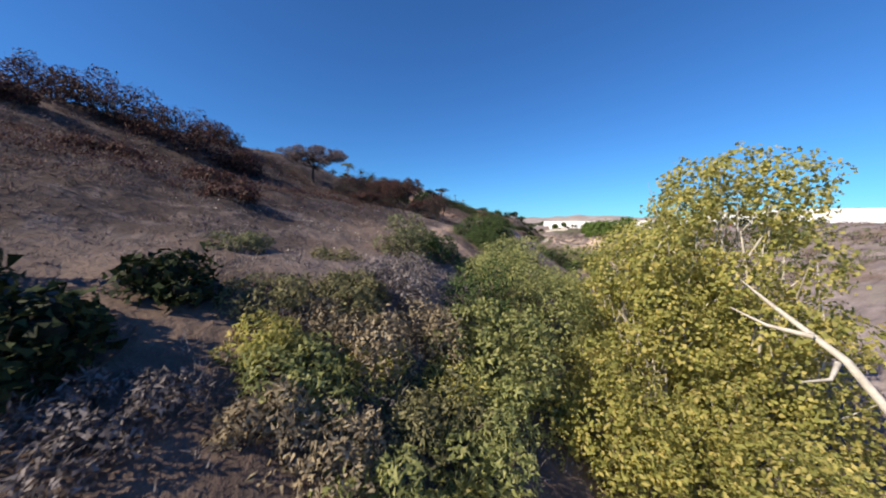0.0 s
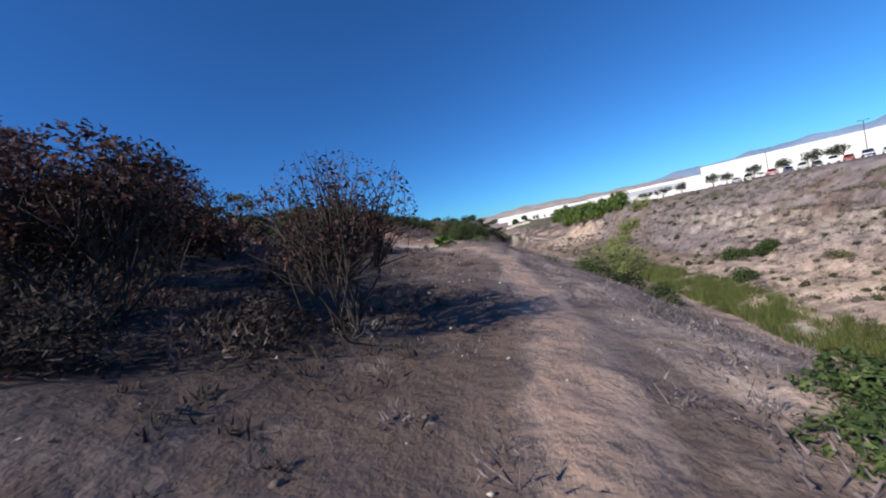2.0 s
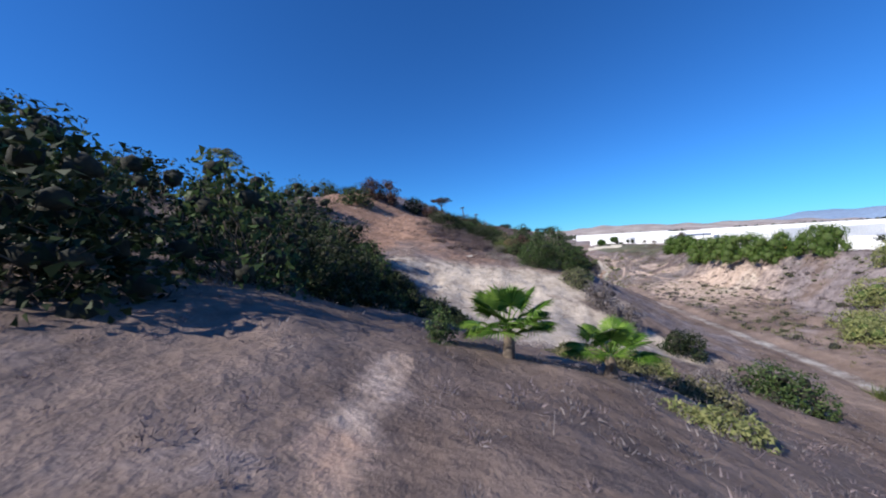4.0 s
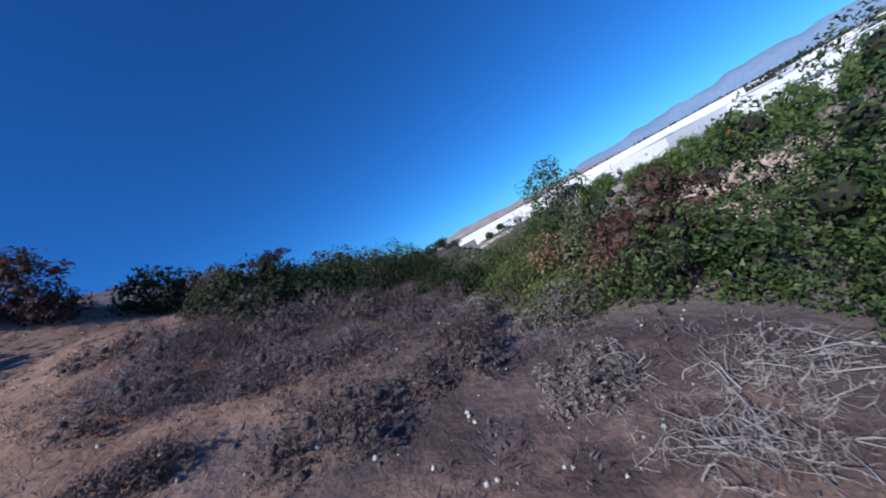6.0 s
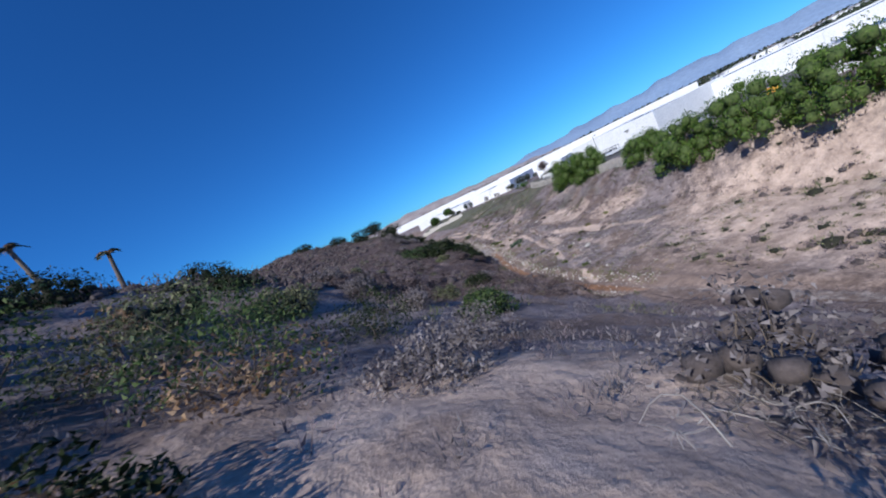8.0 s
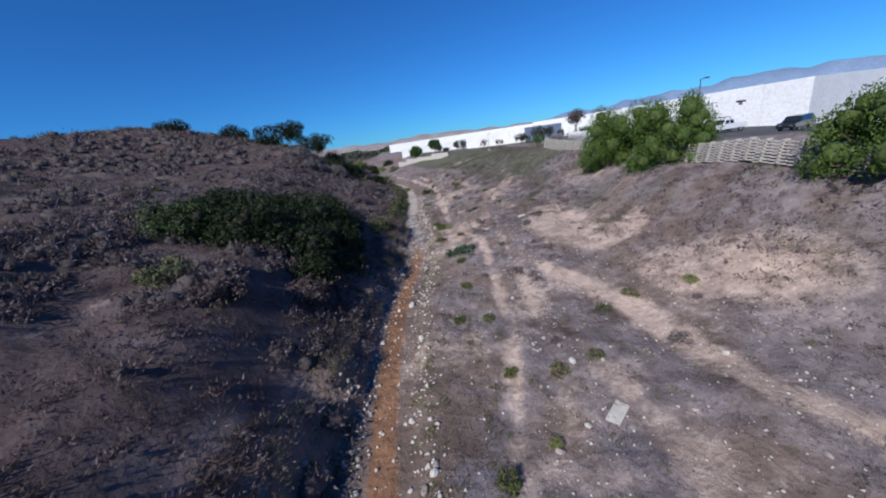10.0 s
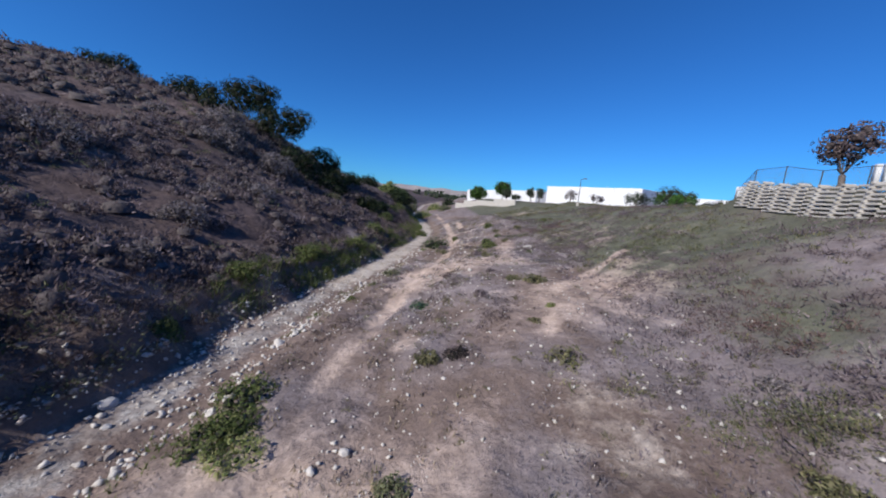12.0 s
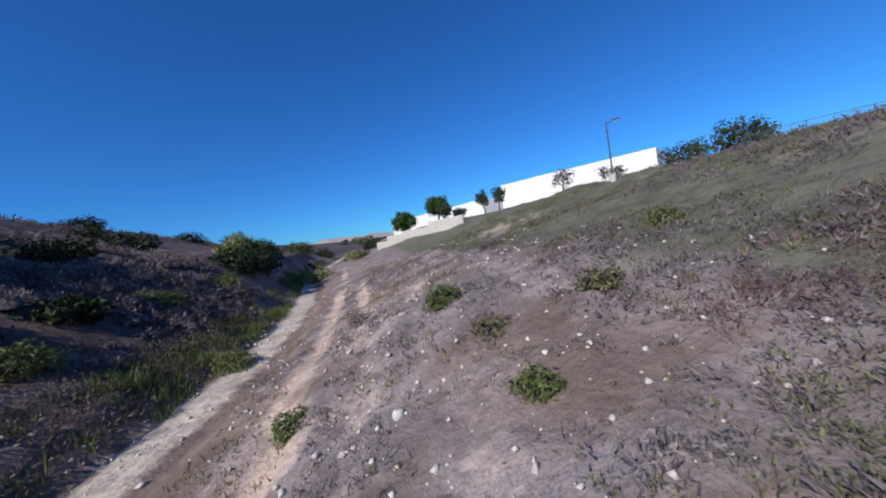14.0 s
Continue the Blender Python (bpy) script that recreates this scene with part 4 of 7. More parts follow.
# along the stream and the far bank
for k, (x, y, h, w, leaf, size) in enumerate([
        (-7.0, 103, 8.4, 10.5, "lime", 0.26), (-1.5, 109, 8.6, 11, "lime", 0.26), (-11, 99, 5, 7, "olive", 0.26), (-9.5, 83, 3.6, 5.5, "oak", 0.22), (-6.5, 79, 3.6, 4.2, "laurel", 0.2),
        (12.4, 100, 2.6, 5.0, "laurel", 0.2), (15.2, 97, 2.4, 4.2, "laurel", 0.2), (8, 90, 2.4, 4.2, "laurel", 0.22), (-13, 92, 4, 6, "laurel", 0.22), (-17, 112, 4, 7, "laurel", 0.24),
        (0, 122, 6, 9, "lime", 0.3), (30, 73, 5.2, 10, "lime", 0.28), (23, 84, 2.0, 3, "olive", 0.2), (14, 70, 1.2, 2.6, "olive", 0.18), (16, 86, 1.3, 3, "scrub", 0.18), (-22, 122, 4, 6, "oak", 0.24)]):
    tree("streamside_bush", x, y, h, w, leaf, "leafy green bush growing along the dry stream" if h < 5 else "light green tree growing along the dry stream", "shrub" if h < 5 else "tree", "streamside bushes", 66 + k, size, 0.03, 16, 1.0, 4500, stems=4)
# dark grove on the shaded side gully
# the low oaks are added as dark patches where the grove's shade lies
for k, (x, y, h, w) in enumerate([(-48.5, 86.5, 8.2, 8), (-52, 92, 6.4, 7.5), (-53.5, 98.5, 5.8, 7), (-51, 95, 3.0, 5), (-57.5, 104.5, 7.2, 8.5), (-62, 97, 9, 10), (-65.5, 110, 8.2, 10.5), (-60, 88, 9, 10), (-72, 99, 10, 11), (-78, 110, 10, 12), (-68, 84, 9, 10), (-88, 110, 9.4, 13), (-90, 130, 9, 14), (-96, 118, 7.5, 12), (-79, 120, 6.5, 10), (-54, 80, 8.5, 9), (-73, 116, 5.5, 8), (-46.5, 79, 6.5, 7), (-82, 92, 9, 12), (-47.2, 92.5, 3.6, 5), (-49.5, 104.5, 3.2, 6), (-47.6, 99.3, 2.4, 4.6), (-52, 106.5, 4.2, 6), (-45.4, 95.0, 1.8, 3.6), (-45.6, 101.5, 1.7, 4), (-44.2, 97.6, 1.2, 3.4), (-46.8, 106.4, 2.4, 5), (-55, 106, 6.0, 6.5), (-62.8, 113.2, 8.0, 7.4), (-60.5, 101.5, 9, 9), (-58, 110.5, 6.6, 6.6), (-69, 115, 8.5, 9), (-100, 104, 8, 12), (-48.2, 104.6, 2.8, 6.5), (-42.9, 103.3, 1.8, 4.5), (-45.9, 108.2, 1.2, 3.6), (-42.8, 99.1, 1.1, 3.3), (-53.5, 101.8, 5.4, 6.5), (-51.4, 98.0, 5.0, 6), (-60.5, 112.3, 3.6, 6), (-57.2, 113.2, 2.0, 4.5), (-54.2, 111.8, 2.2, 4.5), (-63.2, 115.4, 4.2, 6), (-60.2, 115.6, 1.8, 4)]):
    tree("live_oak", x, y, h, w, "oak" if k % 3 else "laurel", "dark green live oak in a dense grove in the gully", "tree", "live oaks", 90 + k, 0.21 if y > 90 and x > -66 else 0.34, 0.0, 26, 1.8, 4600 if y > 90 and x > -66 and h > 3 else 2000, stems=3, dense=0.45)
tree("sage_bush", -53.5, 103.5, 4.6, 3.6, "olive", "upright grey-green bush before the dark oak grove", "shrub", "", 107, 0.2, 0.0, 9, 0.9, 4000)
tall_palm(-103, 121, 10, 8.5, 108)
fan_palm(-34.6, 90.3, 1.6, 2.9, 110, 24)
fan_palm(-30.2, 92.0, 1.2, 2.4, 111, 18)
tree("sage_bush", -37.4, 88.6, 2.2, 2.0, "laurel", "small bushy sapling beside the fan palm", "shrub", "", 112, 0.13, 0.0, 8, 1.0, 4500)
for k, (x, y, h, w, leaf) in enumerate([(-30.6, 105.0, 1.4, 4.4, "scrub"), (-27.4, 106.5, 1.6, 5, "lime"), (-32.6, 102.4, 1.0, 3.6, "scrub"), (-29.2, 103.2, 1.6, 4.6, "scrub"), (-30, 98, 1.4, 4, "scrub"), (-33, 97.5, 1.0, 3, "scrub"), (-26, 97, 1.6, 4.5, "scrub"), (-24, 103, 1.8, 4, "grey"), (-22, 110, 1.8, 5, "grey"), (-27, 90, 1.4, 4, "lime")]):
    tree("sage_bush", x, y, h, w, leaf, "low weedy bush at the foot of the pale slope", "shrub", "gully bushes", 112 + k, 0.2, 0.0, 14, 1.3, 3500, stems=7, dense=0.3)
# the pale spur and its knob
for k, (x, y, h, w, leaf) in enumerate([(-85.4, 158, 8.6, 8, "burnt"), (-89.5, 154.5, 6.4, 7, "burnt"), (-81, 164, 6.0, 8, "oak"), (-76, 165, 5.2, 6, "burnt"), (-72, 170, 3.0, 6, "oak"), (-70, 164, 2.4, 5, "olive"), (-66, 172, 3.0, 7, "oak"), (-88.5, 146, 6.0, 10, "laurel"), (-101, 150, 6, 10, "laurel"), (-108, 144, 6.5, 11, "laurel"), (-114, 138, 6.5, 11, "laurel"), (-98, 156, 4, 6, "oak")]):
    tree("ridge_shrub", x, y, h, w, leaf, "scorched rust-brown shrub on the red knob" if leaf == "burnt" else "dark rounded shrub along the ridge", "shrub", "ridge shrubs", 124 + k, 0.3, 0.05, 16, 1.3, 3000, stems=4, bare=0.3 if leaf == "burnt" else 0)
tree("laurel_sumac", -39.4, 141.6, 8.0, 11.5, "laurel", "large dark green laurel tree on the edge of the spur", "tree", "", 140, 0.14, 0.0, 40, 1.8, 32000, stems=5, dense=0.34)
tree("laurel_sumac", -41.0, 137.4, 5.0, 7.5, "laurel", "dark green laurel bush at the edge of the pale slope", "shrub", "", 142, 0.1, 0.0, 30, 1.7, 26000, stems=5, dense=0.3)
tree("laurel_sumac", -34.4, 141.0, 5.6, 6.5, "laurel", "dark green laurel bush at the edge of the slope", "shrub", "", 141, 0.21, 0.0, 20, 1.5, 8000, stems=5)
tree("laurel_sumac", -44.6, 143.4, 5.2, 6.0, "laurel", "dark green bush with patches of red-brown dead leaves", "shrub", "", 144, 0.16, 0.0, 24, 1.6, 12000, stems=5, second="burnt")
tree("laurel_sumac", -46.8, 145.8, 4.2, 4.6, "olive", "olive bush with dry branches on the spur", "shrub", "", 145, 0.14, 0.0, 22, 1.5, 9000, stems=8, dense=0.3, second="tan")
for k, (x, y, h, w) in enumerate([(-34.0, 132.0, 3.4, 5.5), (-30.5, 127, 5.0, 6), (-28.0, 123, 3.6, 5)]):
    tree("sage_bush", x, y, h, w, "grey" if k else "olive", "tangled grey-brown dry bush beside the laurel tree", "shrub", "dry bushes", 136 + k, 0.22, 0.0, 14, 0.9, 5000, stems=8, bare=0.5, dense=0.4)
# umber here is grey and mauve brush with the hollow's shade in its colour
for k, (x, y, h, w, leaf) in enumerate([(-56.5, 139.5, 1.6, 4.5, "umber"), (-53, 141.5, 1.3, 4, "umber"), (-59.5, 143, 2.0, 5, "mauve"), (-62.5, 147, 2.0, 6, "umber"), (-57.5, 147.5, 1.7, 4.4, "umber"), (-60.6, 149.5, 2.0, 4.6, "mauve"), (-64.5, 151, 2.4, 6, "umber"), (-68, 155, 4.0, 7, "olive"), (-50, 139.5, 1.0, 3, "twig"), (-54.6, 145.6, 1.2, 3.2, "umber"), (-49.4, 143.4, 1.9, 4, "twig"), (-51.8, 145.2, 1.0, 2.6, "twig"), (-64, 142, 1.6, 5, "mauve"), (-69, 147, 1.6, 5, "umber"), (-46, 145, 2.2, 4, "grey"), (-55.4, 149, 1.3, 3.6, "umber"), (-53, 147.4, 1.0, 3.0, "umber"), (-50.9, 147.2, 0.9, 2.8, "umber"), (-57, 143.6, 1.3, 3.6, "mauve"), (-52.4, 143.4, 0.9, 2.8, "umber"), (-61, 138.5, 1.0, 3.4, "umber"), (-65.5, 146, 1.5, 4.5, "mauve"), (-57.8, 136.4, 0.8, 2.6, "umber")]):
    tree("dry_bush", x, y, h, w, leaf, "dry bush in the hollow of the spur, browned for shade" if leaf == "umber" else "silvery grey dry bush on the spur", "shrub", "spur bushes", 146 + k, 0.095, 0.0, 20, 1.5, 5200, stems=10, bare=0.2, slim=0.34, dense=0.3)
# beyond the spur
# oak leaves on the low bushes put the shade of the hollow into their colour
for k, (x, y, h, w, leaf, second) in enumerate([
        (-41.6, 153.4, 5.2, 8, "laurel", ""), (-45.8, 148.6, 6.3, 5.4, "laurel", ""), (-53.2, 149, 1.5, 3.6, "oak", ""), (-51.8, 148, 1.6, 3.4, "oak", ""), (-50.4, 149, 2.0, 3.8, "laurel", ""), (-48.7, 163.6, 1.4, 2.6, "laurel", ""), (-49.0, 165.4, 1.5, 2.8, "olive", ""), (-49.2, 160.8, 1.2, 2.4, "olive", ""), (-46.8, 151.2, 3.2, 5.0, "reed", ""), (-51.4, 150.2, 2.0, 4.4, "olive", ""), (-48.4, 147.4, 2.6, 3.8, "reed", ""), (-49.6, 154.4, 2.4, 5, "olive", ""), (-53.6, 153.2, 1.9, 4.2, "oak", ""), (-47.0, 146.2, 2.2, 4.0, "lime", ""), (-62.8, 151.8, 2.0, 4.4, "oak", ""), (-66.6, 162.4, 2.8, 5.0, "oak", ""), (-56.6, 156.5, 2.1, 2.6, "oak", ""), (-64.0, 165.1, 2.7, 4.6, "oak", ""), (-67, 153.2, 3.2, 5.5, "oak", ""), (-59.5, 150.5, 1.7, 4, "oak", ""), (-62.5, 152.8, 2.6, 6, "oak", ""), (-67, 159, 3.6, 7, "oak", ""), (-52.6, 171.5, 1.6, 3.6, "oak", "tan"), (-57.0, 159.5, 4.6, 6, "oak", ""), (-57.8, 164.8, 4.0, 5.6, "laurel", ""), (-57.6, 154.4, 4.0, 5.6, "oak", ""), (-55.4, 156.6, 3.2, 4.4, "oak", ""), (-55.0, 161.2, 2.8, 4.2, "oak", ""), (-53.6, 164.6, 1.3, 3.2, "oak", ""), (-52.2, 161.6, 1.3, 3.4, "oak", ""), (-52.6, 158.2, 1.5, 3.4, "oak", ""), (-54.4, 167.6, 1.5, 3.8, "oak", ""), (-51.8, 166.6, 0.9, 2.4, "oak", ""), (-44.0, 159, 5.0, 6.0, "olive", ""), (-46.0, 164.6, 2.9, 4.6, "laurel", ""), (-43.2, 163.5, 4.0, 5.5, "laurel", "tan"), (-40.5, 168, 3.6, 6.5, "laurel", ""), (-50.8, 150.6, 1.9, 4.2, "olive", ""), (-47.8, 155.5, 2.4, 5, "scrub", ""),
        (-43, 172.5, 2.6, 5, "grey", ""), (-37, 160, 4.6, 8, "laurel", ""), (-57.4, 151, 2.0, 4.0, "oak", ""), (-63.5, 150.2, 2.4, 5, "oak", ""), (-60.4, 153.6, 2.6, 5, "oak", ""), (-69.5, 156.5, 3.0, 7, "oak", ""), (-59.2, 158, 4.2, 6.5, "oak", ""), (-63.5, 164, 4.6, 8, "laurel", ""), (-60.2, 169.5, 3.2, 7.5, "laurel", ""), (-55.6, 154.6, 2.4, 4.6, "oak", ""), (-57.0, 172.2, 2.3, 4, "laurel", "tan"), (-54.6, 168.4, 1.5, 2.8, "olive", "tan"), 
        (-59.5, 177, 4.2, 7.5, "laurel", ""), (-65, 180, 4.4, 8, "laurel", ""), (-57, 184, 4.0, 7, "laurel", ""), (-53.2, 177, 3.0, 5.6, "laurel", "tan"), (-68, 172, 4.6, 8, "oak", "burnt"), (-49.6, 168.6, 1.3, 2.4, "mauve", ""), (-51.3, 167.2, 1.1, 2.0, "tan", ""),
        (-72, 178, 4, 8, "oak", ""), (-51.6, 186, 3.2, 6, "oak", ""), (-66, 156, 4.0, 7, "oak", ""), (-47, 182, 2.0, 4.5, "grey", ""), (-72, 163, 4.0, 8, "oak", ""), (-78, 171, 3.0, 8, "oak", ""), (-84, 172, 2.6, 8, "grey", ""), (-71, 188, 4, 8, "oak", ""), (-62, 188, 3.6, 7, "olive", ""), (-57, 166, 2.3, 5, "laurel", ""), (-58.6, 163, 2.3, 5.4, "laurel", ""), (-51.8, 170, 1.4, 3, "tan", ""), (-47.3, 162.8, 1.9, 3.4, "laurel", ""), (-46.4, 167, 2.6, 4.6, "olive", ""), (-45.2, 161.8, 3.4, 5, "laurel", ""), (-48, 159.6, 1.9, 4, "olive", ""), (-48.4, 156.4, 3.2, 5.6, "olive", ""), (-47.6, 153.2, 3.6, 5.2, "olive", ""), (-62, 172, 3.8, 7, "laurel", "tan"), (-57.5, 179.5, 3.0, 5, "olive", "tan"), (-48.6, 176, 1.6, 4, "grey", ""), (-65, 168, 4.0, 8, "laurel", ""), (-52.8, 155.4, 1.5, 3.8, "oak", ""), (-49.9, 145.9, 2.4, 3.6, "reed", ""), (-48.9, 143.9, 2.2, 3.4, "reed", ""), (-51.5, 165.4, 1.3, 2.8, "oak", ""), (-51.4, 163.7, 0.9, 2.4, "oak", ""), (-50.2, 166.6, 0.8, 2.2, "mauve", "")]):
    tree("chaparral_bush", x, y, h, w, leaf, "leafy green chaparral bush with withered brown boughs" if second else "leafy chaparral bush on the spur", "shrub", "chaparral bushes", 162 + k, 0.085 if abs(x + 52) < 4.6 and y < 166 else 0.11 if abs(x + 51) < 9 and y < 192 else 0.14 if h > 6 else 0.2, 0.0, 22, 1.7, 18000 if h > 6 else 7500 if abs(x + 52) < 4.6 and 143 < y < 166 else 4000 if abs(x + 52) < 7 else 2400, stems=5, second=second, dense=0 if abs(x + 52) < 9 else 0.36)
tree("umbrella_tree", -89, 202, 7.0, 9.5, "burnt", "lone spreading tree with a bare leaning trunk on the ridge", "tree", "", 190, 0.26, 0.5, 26, 1.1, 4000, BARK, 1, fork=0.4, squash=0.55, second="oak")
tall_palm(-79, 202, 6.5, 2.6, 191, True, -0.12)
tall_palm(-75.5, 205, 5.0, 2.6, 192, True, 0.1)
tree("dry_bush", -81, 202, 3.2, 6, "twig", "bare twiggy bush beside the dead palms", "shrub", "", 193, 0.15, 0.05, 9, 0.25, 900, stems=8, bare=1.0)
for k, (x, y, h, w, leaf) in enumerate([(-58, 193, 2.6, 6, "olive"), (-50, 197, 2.0, 5, "grey"), (-64, 200, 2.6, 6, "oak"), (-55, 205, 2.2, 5, "grey"), (-47, 206, 1.8, 4.5, "olive"), (-60, 212, 2.2, 6, "grey"), (-70, 207, 3, 7, "oak"), (-66, 220, 2.2, 6, "olive"), (-44, 199, 2.0, 4, "laurel"), (-51, 213, 1.8, 4.5, "mauve"), (-42, 213, 2.0, 4.5, "oak"), (-77, 216, 2.6, 7, "oak"), (-45, 190.5, 2.2, 5, "laurel"), (-73, 195, 3.2, 7, "oak")]):
    tree("hillside_bush", x, y, h, w, leaf, "rounded dry bush on the open hillside" if leaf in ("grey", "mauve") else "rounded dark bush on the open hillside", "shrub", "hillside bushes", 345 + k, 0.17, 0.0, 16, 1.4, 4200, stems=5)
mounds = np.random.default_rng(97)
count = 0
while count < 44:
    x, y = mounds.uniform(-66, -31), mounds.uniform(204, 342)
    if along(STREAM_X, y) - x < 5.5 or near_line(np.array([x]), np.array([y]), HILL_PATH, 1.6)[0] > 0 or (-50 < x and 222 < y < 264):
        continue
    h = mounds.uniform(0.7, 1.5)
    tree("hillside_bush", x, y, h, h * mounds.uniform(2.2, 3.2), ("mauve", "grey", "mauve", "olive")[count % 4], "rounded mound of dry brush on the hillside", "shrub", "brush mounds", 520 + count, 0.2, 0.0, 12, 1.4, 1500, stems=5, slim=0.3, dense=0.45)
    count += 1
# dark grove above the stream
# low oaks nearest the stream are added dark where the grove's shade falls
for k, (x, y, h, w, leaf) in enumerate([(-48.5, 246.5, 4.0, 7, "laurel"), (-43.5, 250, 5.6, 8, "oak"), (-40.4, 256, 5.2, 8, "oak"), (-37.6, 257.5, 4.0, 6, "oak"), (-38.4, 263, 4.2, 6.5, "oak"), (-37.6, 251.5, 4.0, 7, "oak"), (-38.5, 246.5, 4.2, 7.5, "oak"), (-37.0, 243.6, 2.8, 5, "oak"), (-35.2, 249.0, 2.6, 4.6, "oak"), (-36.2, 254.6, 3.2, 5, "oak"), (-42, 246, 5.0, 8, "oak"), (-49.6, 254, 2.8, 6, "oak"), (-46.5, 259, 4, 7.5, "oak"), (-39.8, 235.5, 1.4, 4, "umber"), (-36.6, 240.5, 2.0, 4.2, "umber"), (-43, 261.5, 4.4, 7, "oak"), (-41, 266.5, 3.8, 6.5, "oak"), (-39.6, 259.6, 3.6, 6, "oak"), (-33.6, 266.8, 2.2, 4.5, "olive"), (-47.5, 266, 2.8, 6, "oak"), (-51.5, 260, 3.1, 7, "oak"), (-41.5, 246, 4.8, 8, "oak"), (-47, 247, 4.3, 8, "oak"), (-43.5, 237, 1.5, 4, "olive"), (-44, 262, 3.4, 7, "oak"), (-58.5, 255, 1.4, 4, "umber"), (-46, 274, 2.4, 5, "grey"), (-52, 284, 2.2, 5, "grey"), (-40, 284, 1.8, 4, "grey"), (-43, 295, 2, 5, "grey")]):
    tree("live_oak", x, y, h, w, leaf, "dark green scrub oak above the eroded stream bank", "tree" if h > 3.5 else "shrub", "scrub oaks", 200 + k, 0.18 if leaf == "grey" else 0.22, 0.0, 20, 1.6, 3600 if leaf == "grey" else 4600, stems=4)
for k, (x, y, h, w, leaf) in enumerate([(-91, 316, 4.0, 10, "oak"), (-77, 319, 5.0, 9, "oak"), (-67, 317, 6.0, 9, "oak"), (-60.5, 316, 8.2, 10, "oak"), (-54, 315.5, 8.3, 10.5, "oak"), (-49, 311.5, 5.6, 8, "oak"), (-45, 315, 4.8, 7, "oak"), (-47.5, 304, 3.2, 6, "grey"), (-52, 300, 2.6, 6, "grey"), (-40.5, 319, 3.0, 6, "oak"), (-52, 325, 6.5, 7, "oak"), (-56, 305, 3.4, 7, "grey")]):
    tree("live_oak", x, y, h, w, leaf, "dark oak on the shoulder of the hill" if leaf == "oak" else "dry brown bush on the hillside", "tree" if leaf == "oak" else "shrub", "hilltop oaks", 219 + k, 0.28, 0.16 if h > 8 else 0.0, 20, 1.0, 6500, stems=3)
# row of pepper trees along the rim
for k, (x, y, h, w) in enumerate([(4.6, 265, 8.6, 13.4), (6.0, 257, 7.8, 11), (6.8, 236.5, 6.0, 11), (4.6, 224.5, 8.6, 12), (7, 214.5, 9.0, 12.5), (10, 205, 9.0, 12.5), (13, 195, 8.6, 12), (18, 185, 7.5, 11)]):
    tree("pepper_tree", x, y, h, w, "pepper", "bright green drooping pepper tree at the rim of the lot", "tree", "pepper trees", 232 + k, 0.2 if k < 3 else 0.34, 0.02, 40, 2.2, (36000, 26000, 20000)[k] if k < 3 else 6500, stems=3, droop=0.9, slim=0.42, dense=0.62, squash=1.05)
for k, (x, y, h, w, leaf) in enumerate([(12, 297, 7.4, 4.4, "umber"), (20.8, 347, 6.4, 7, "far"), (26, 350, 5.8, 3.6, "far"), (33, 352, 4.4, 7, "far"), (13.5, 347, 4.4, 6, "far"), (11, 322.8, 3.8, 6.2, "round"), (24, 316, 5, 5, "far"), (28, 312, 5, 4, "far")]):
    tree("lot_tree", x, y, h, w, leaf, "small dark tree behind the retaining wall", "tree", "lot trees", 240 + k, 0.3, 0.42 if k == 0 else 0.15, 12, 1.2, 1700, stems=1 if h > 4 else 3)
for k, (x, y, h, w) in enumerate([(-27.5, 400, 6.8, 7.6), (-17.4, 391, 6.2, 7.2)]):
    tree("clipped_tree", x, y, h + 1.2, w, "round", "clipped round green tree above the concrete wall", "tree", "clipped trees", 250 + k, 0.3, 0.22, 30, 2.2, 7000, stems=1, fork=0.3, squash=1.0, dense=0.75, fill=0.85)
for k, (x, y, h, w) in enumerate([(-16, 384, 5.4, 4.8), (-13, 380, 3.6, 4.6), (-8.5, 372, 5.4, 3.2), (-6, 368, 5.0, 3.0), (0, 352, 4.0, 3.6), (6, 350, 3.4, 4.6)]):
    tree("lot_tree", x, y, h, w, "far" if k < 4 else "twig", "thin young tree in front of the white warehouse", "tree", "young trees", 256 + k, 0.34, 0.25, 12, 1.2 if k < 4 else 0.4, 1100, stems=1)
for k, (x, y, h, w, leaf) in enumerate([(-47.2, 358, 4.2, 8.5, "oak"), (-51.7, 361, 5.0, 6.5, "lime"), (-51.3, 334, 2.4, 7, "oak"), (-62, 352, 3.0, 9, "oak"), (-40.6, 325, 1.5, 4.5, "oak"), (-72, 362, 3.0, 7, "oak"), (-88, 372, 2.6, 8, "oak"), (-100, 385, 3.4, 9, "oak"), (-46, 351, 3.6, 8, "oak"), (-51, 362, 4, 8, "laurel"), (-43, 372, 3.2, 7, "lime"), (-60, 385, 4, 9, "oak"), (-75, 400, 5, 10, "oak"), (-85, 420, 5, 11, "oak"), (-70, 430, 5, 10, "laurel"), (-58, 410, 4, 8, "olive"), (-95, 450, 6, 12, "oak"), (-50, 425, 4, 8, "lime"), (-110, 430, 5, 12, "oak"), (-66, 345, 2.6, 8, "grey"), (-40, 398, 3, 6, "olive"), (-47, 445, 4, 9, "oak"), (-80, 480, 6, 14, "oak"), (-105, 500, 6, 14, "oak")]):
    tree("valley_bush", x, y, h, w, leaf, "rounded dark green bush down the valley", "shrub", "valley bushes", 264 + k, 0.42, 0.0, 14, 1.2, 2000, stems=3)
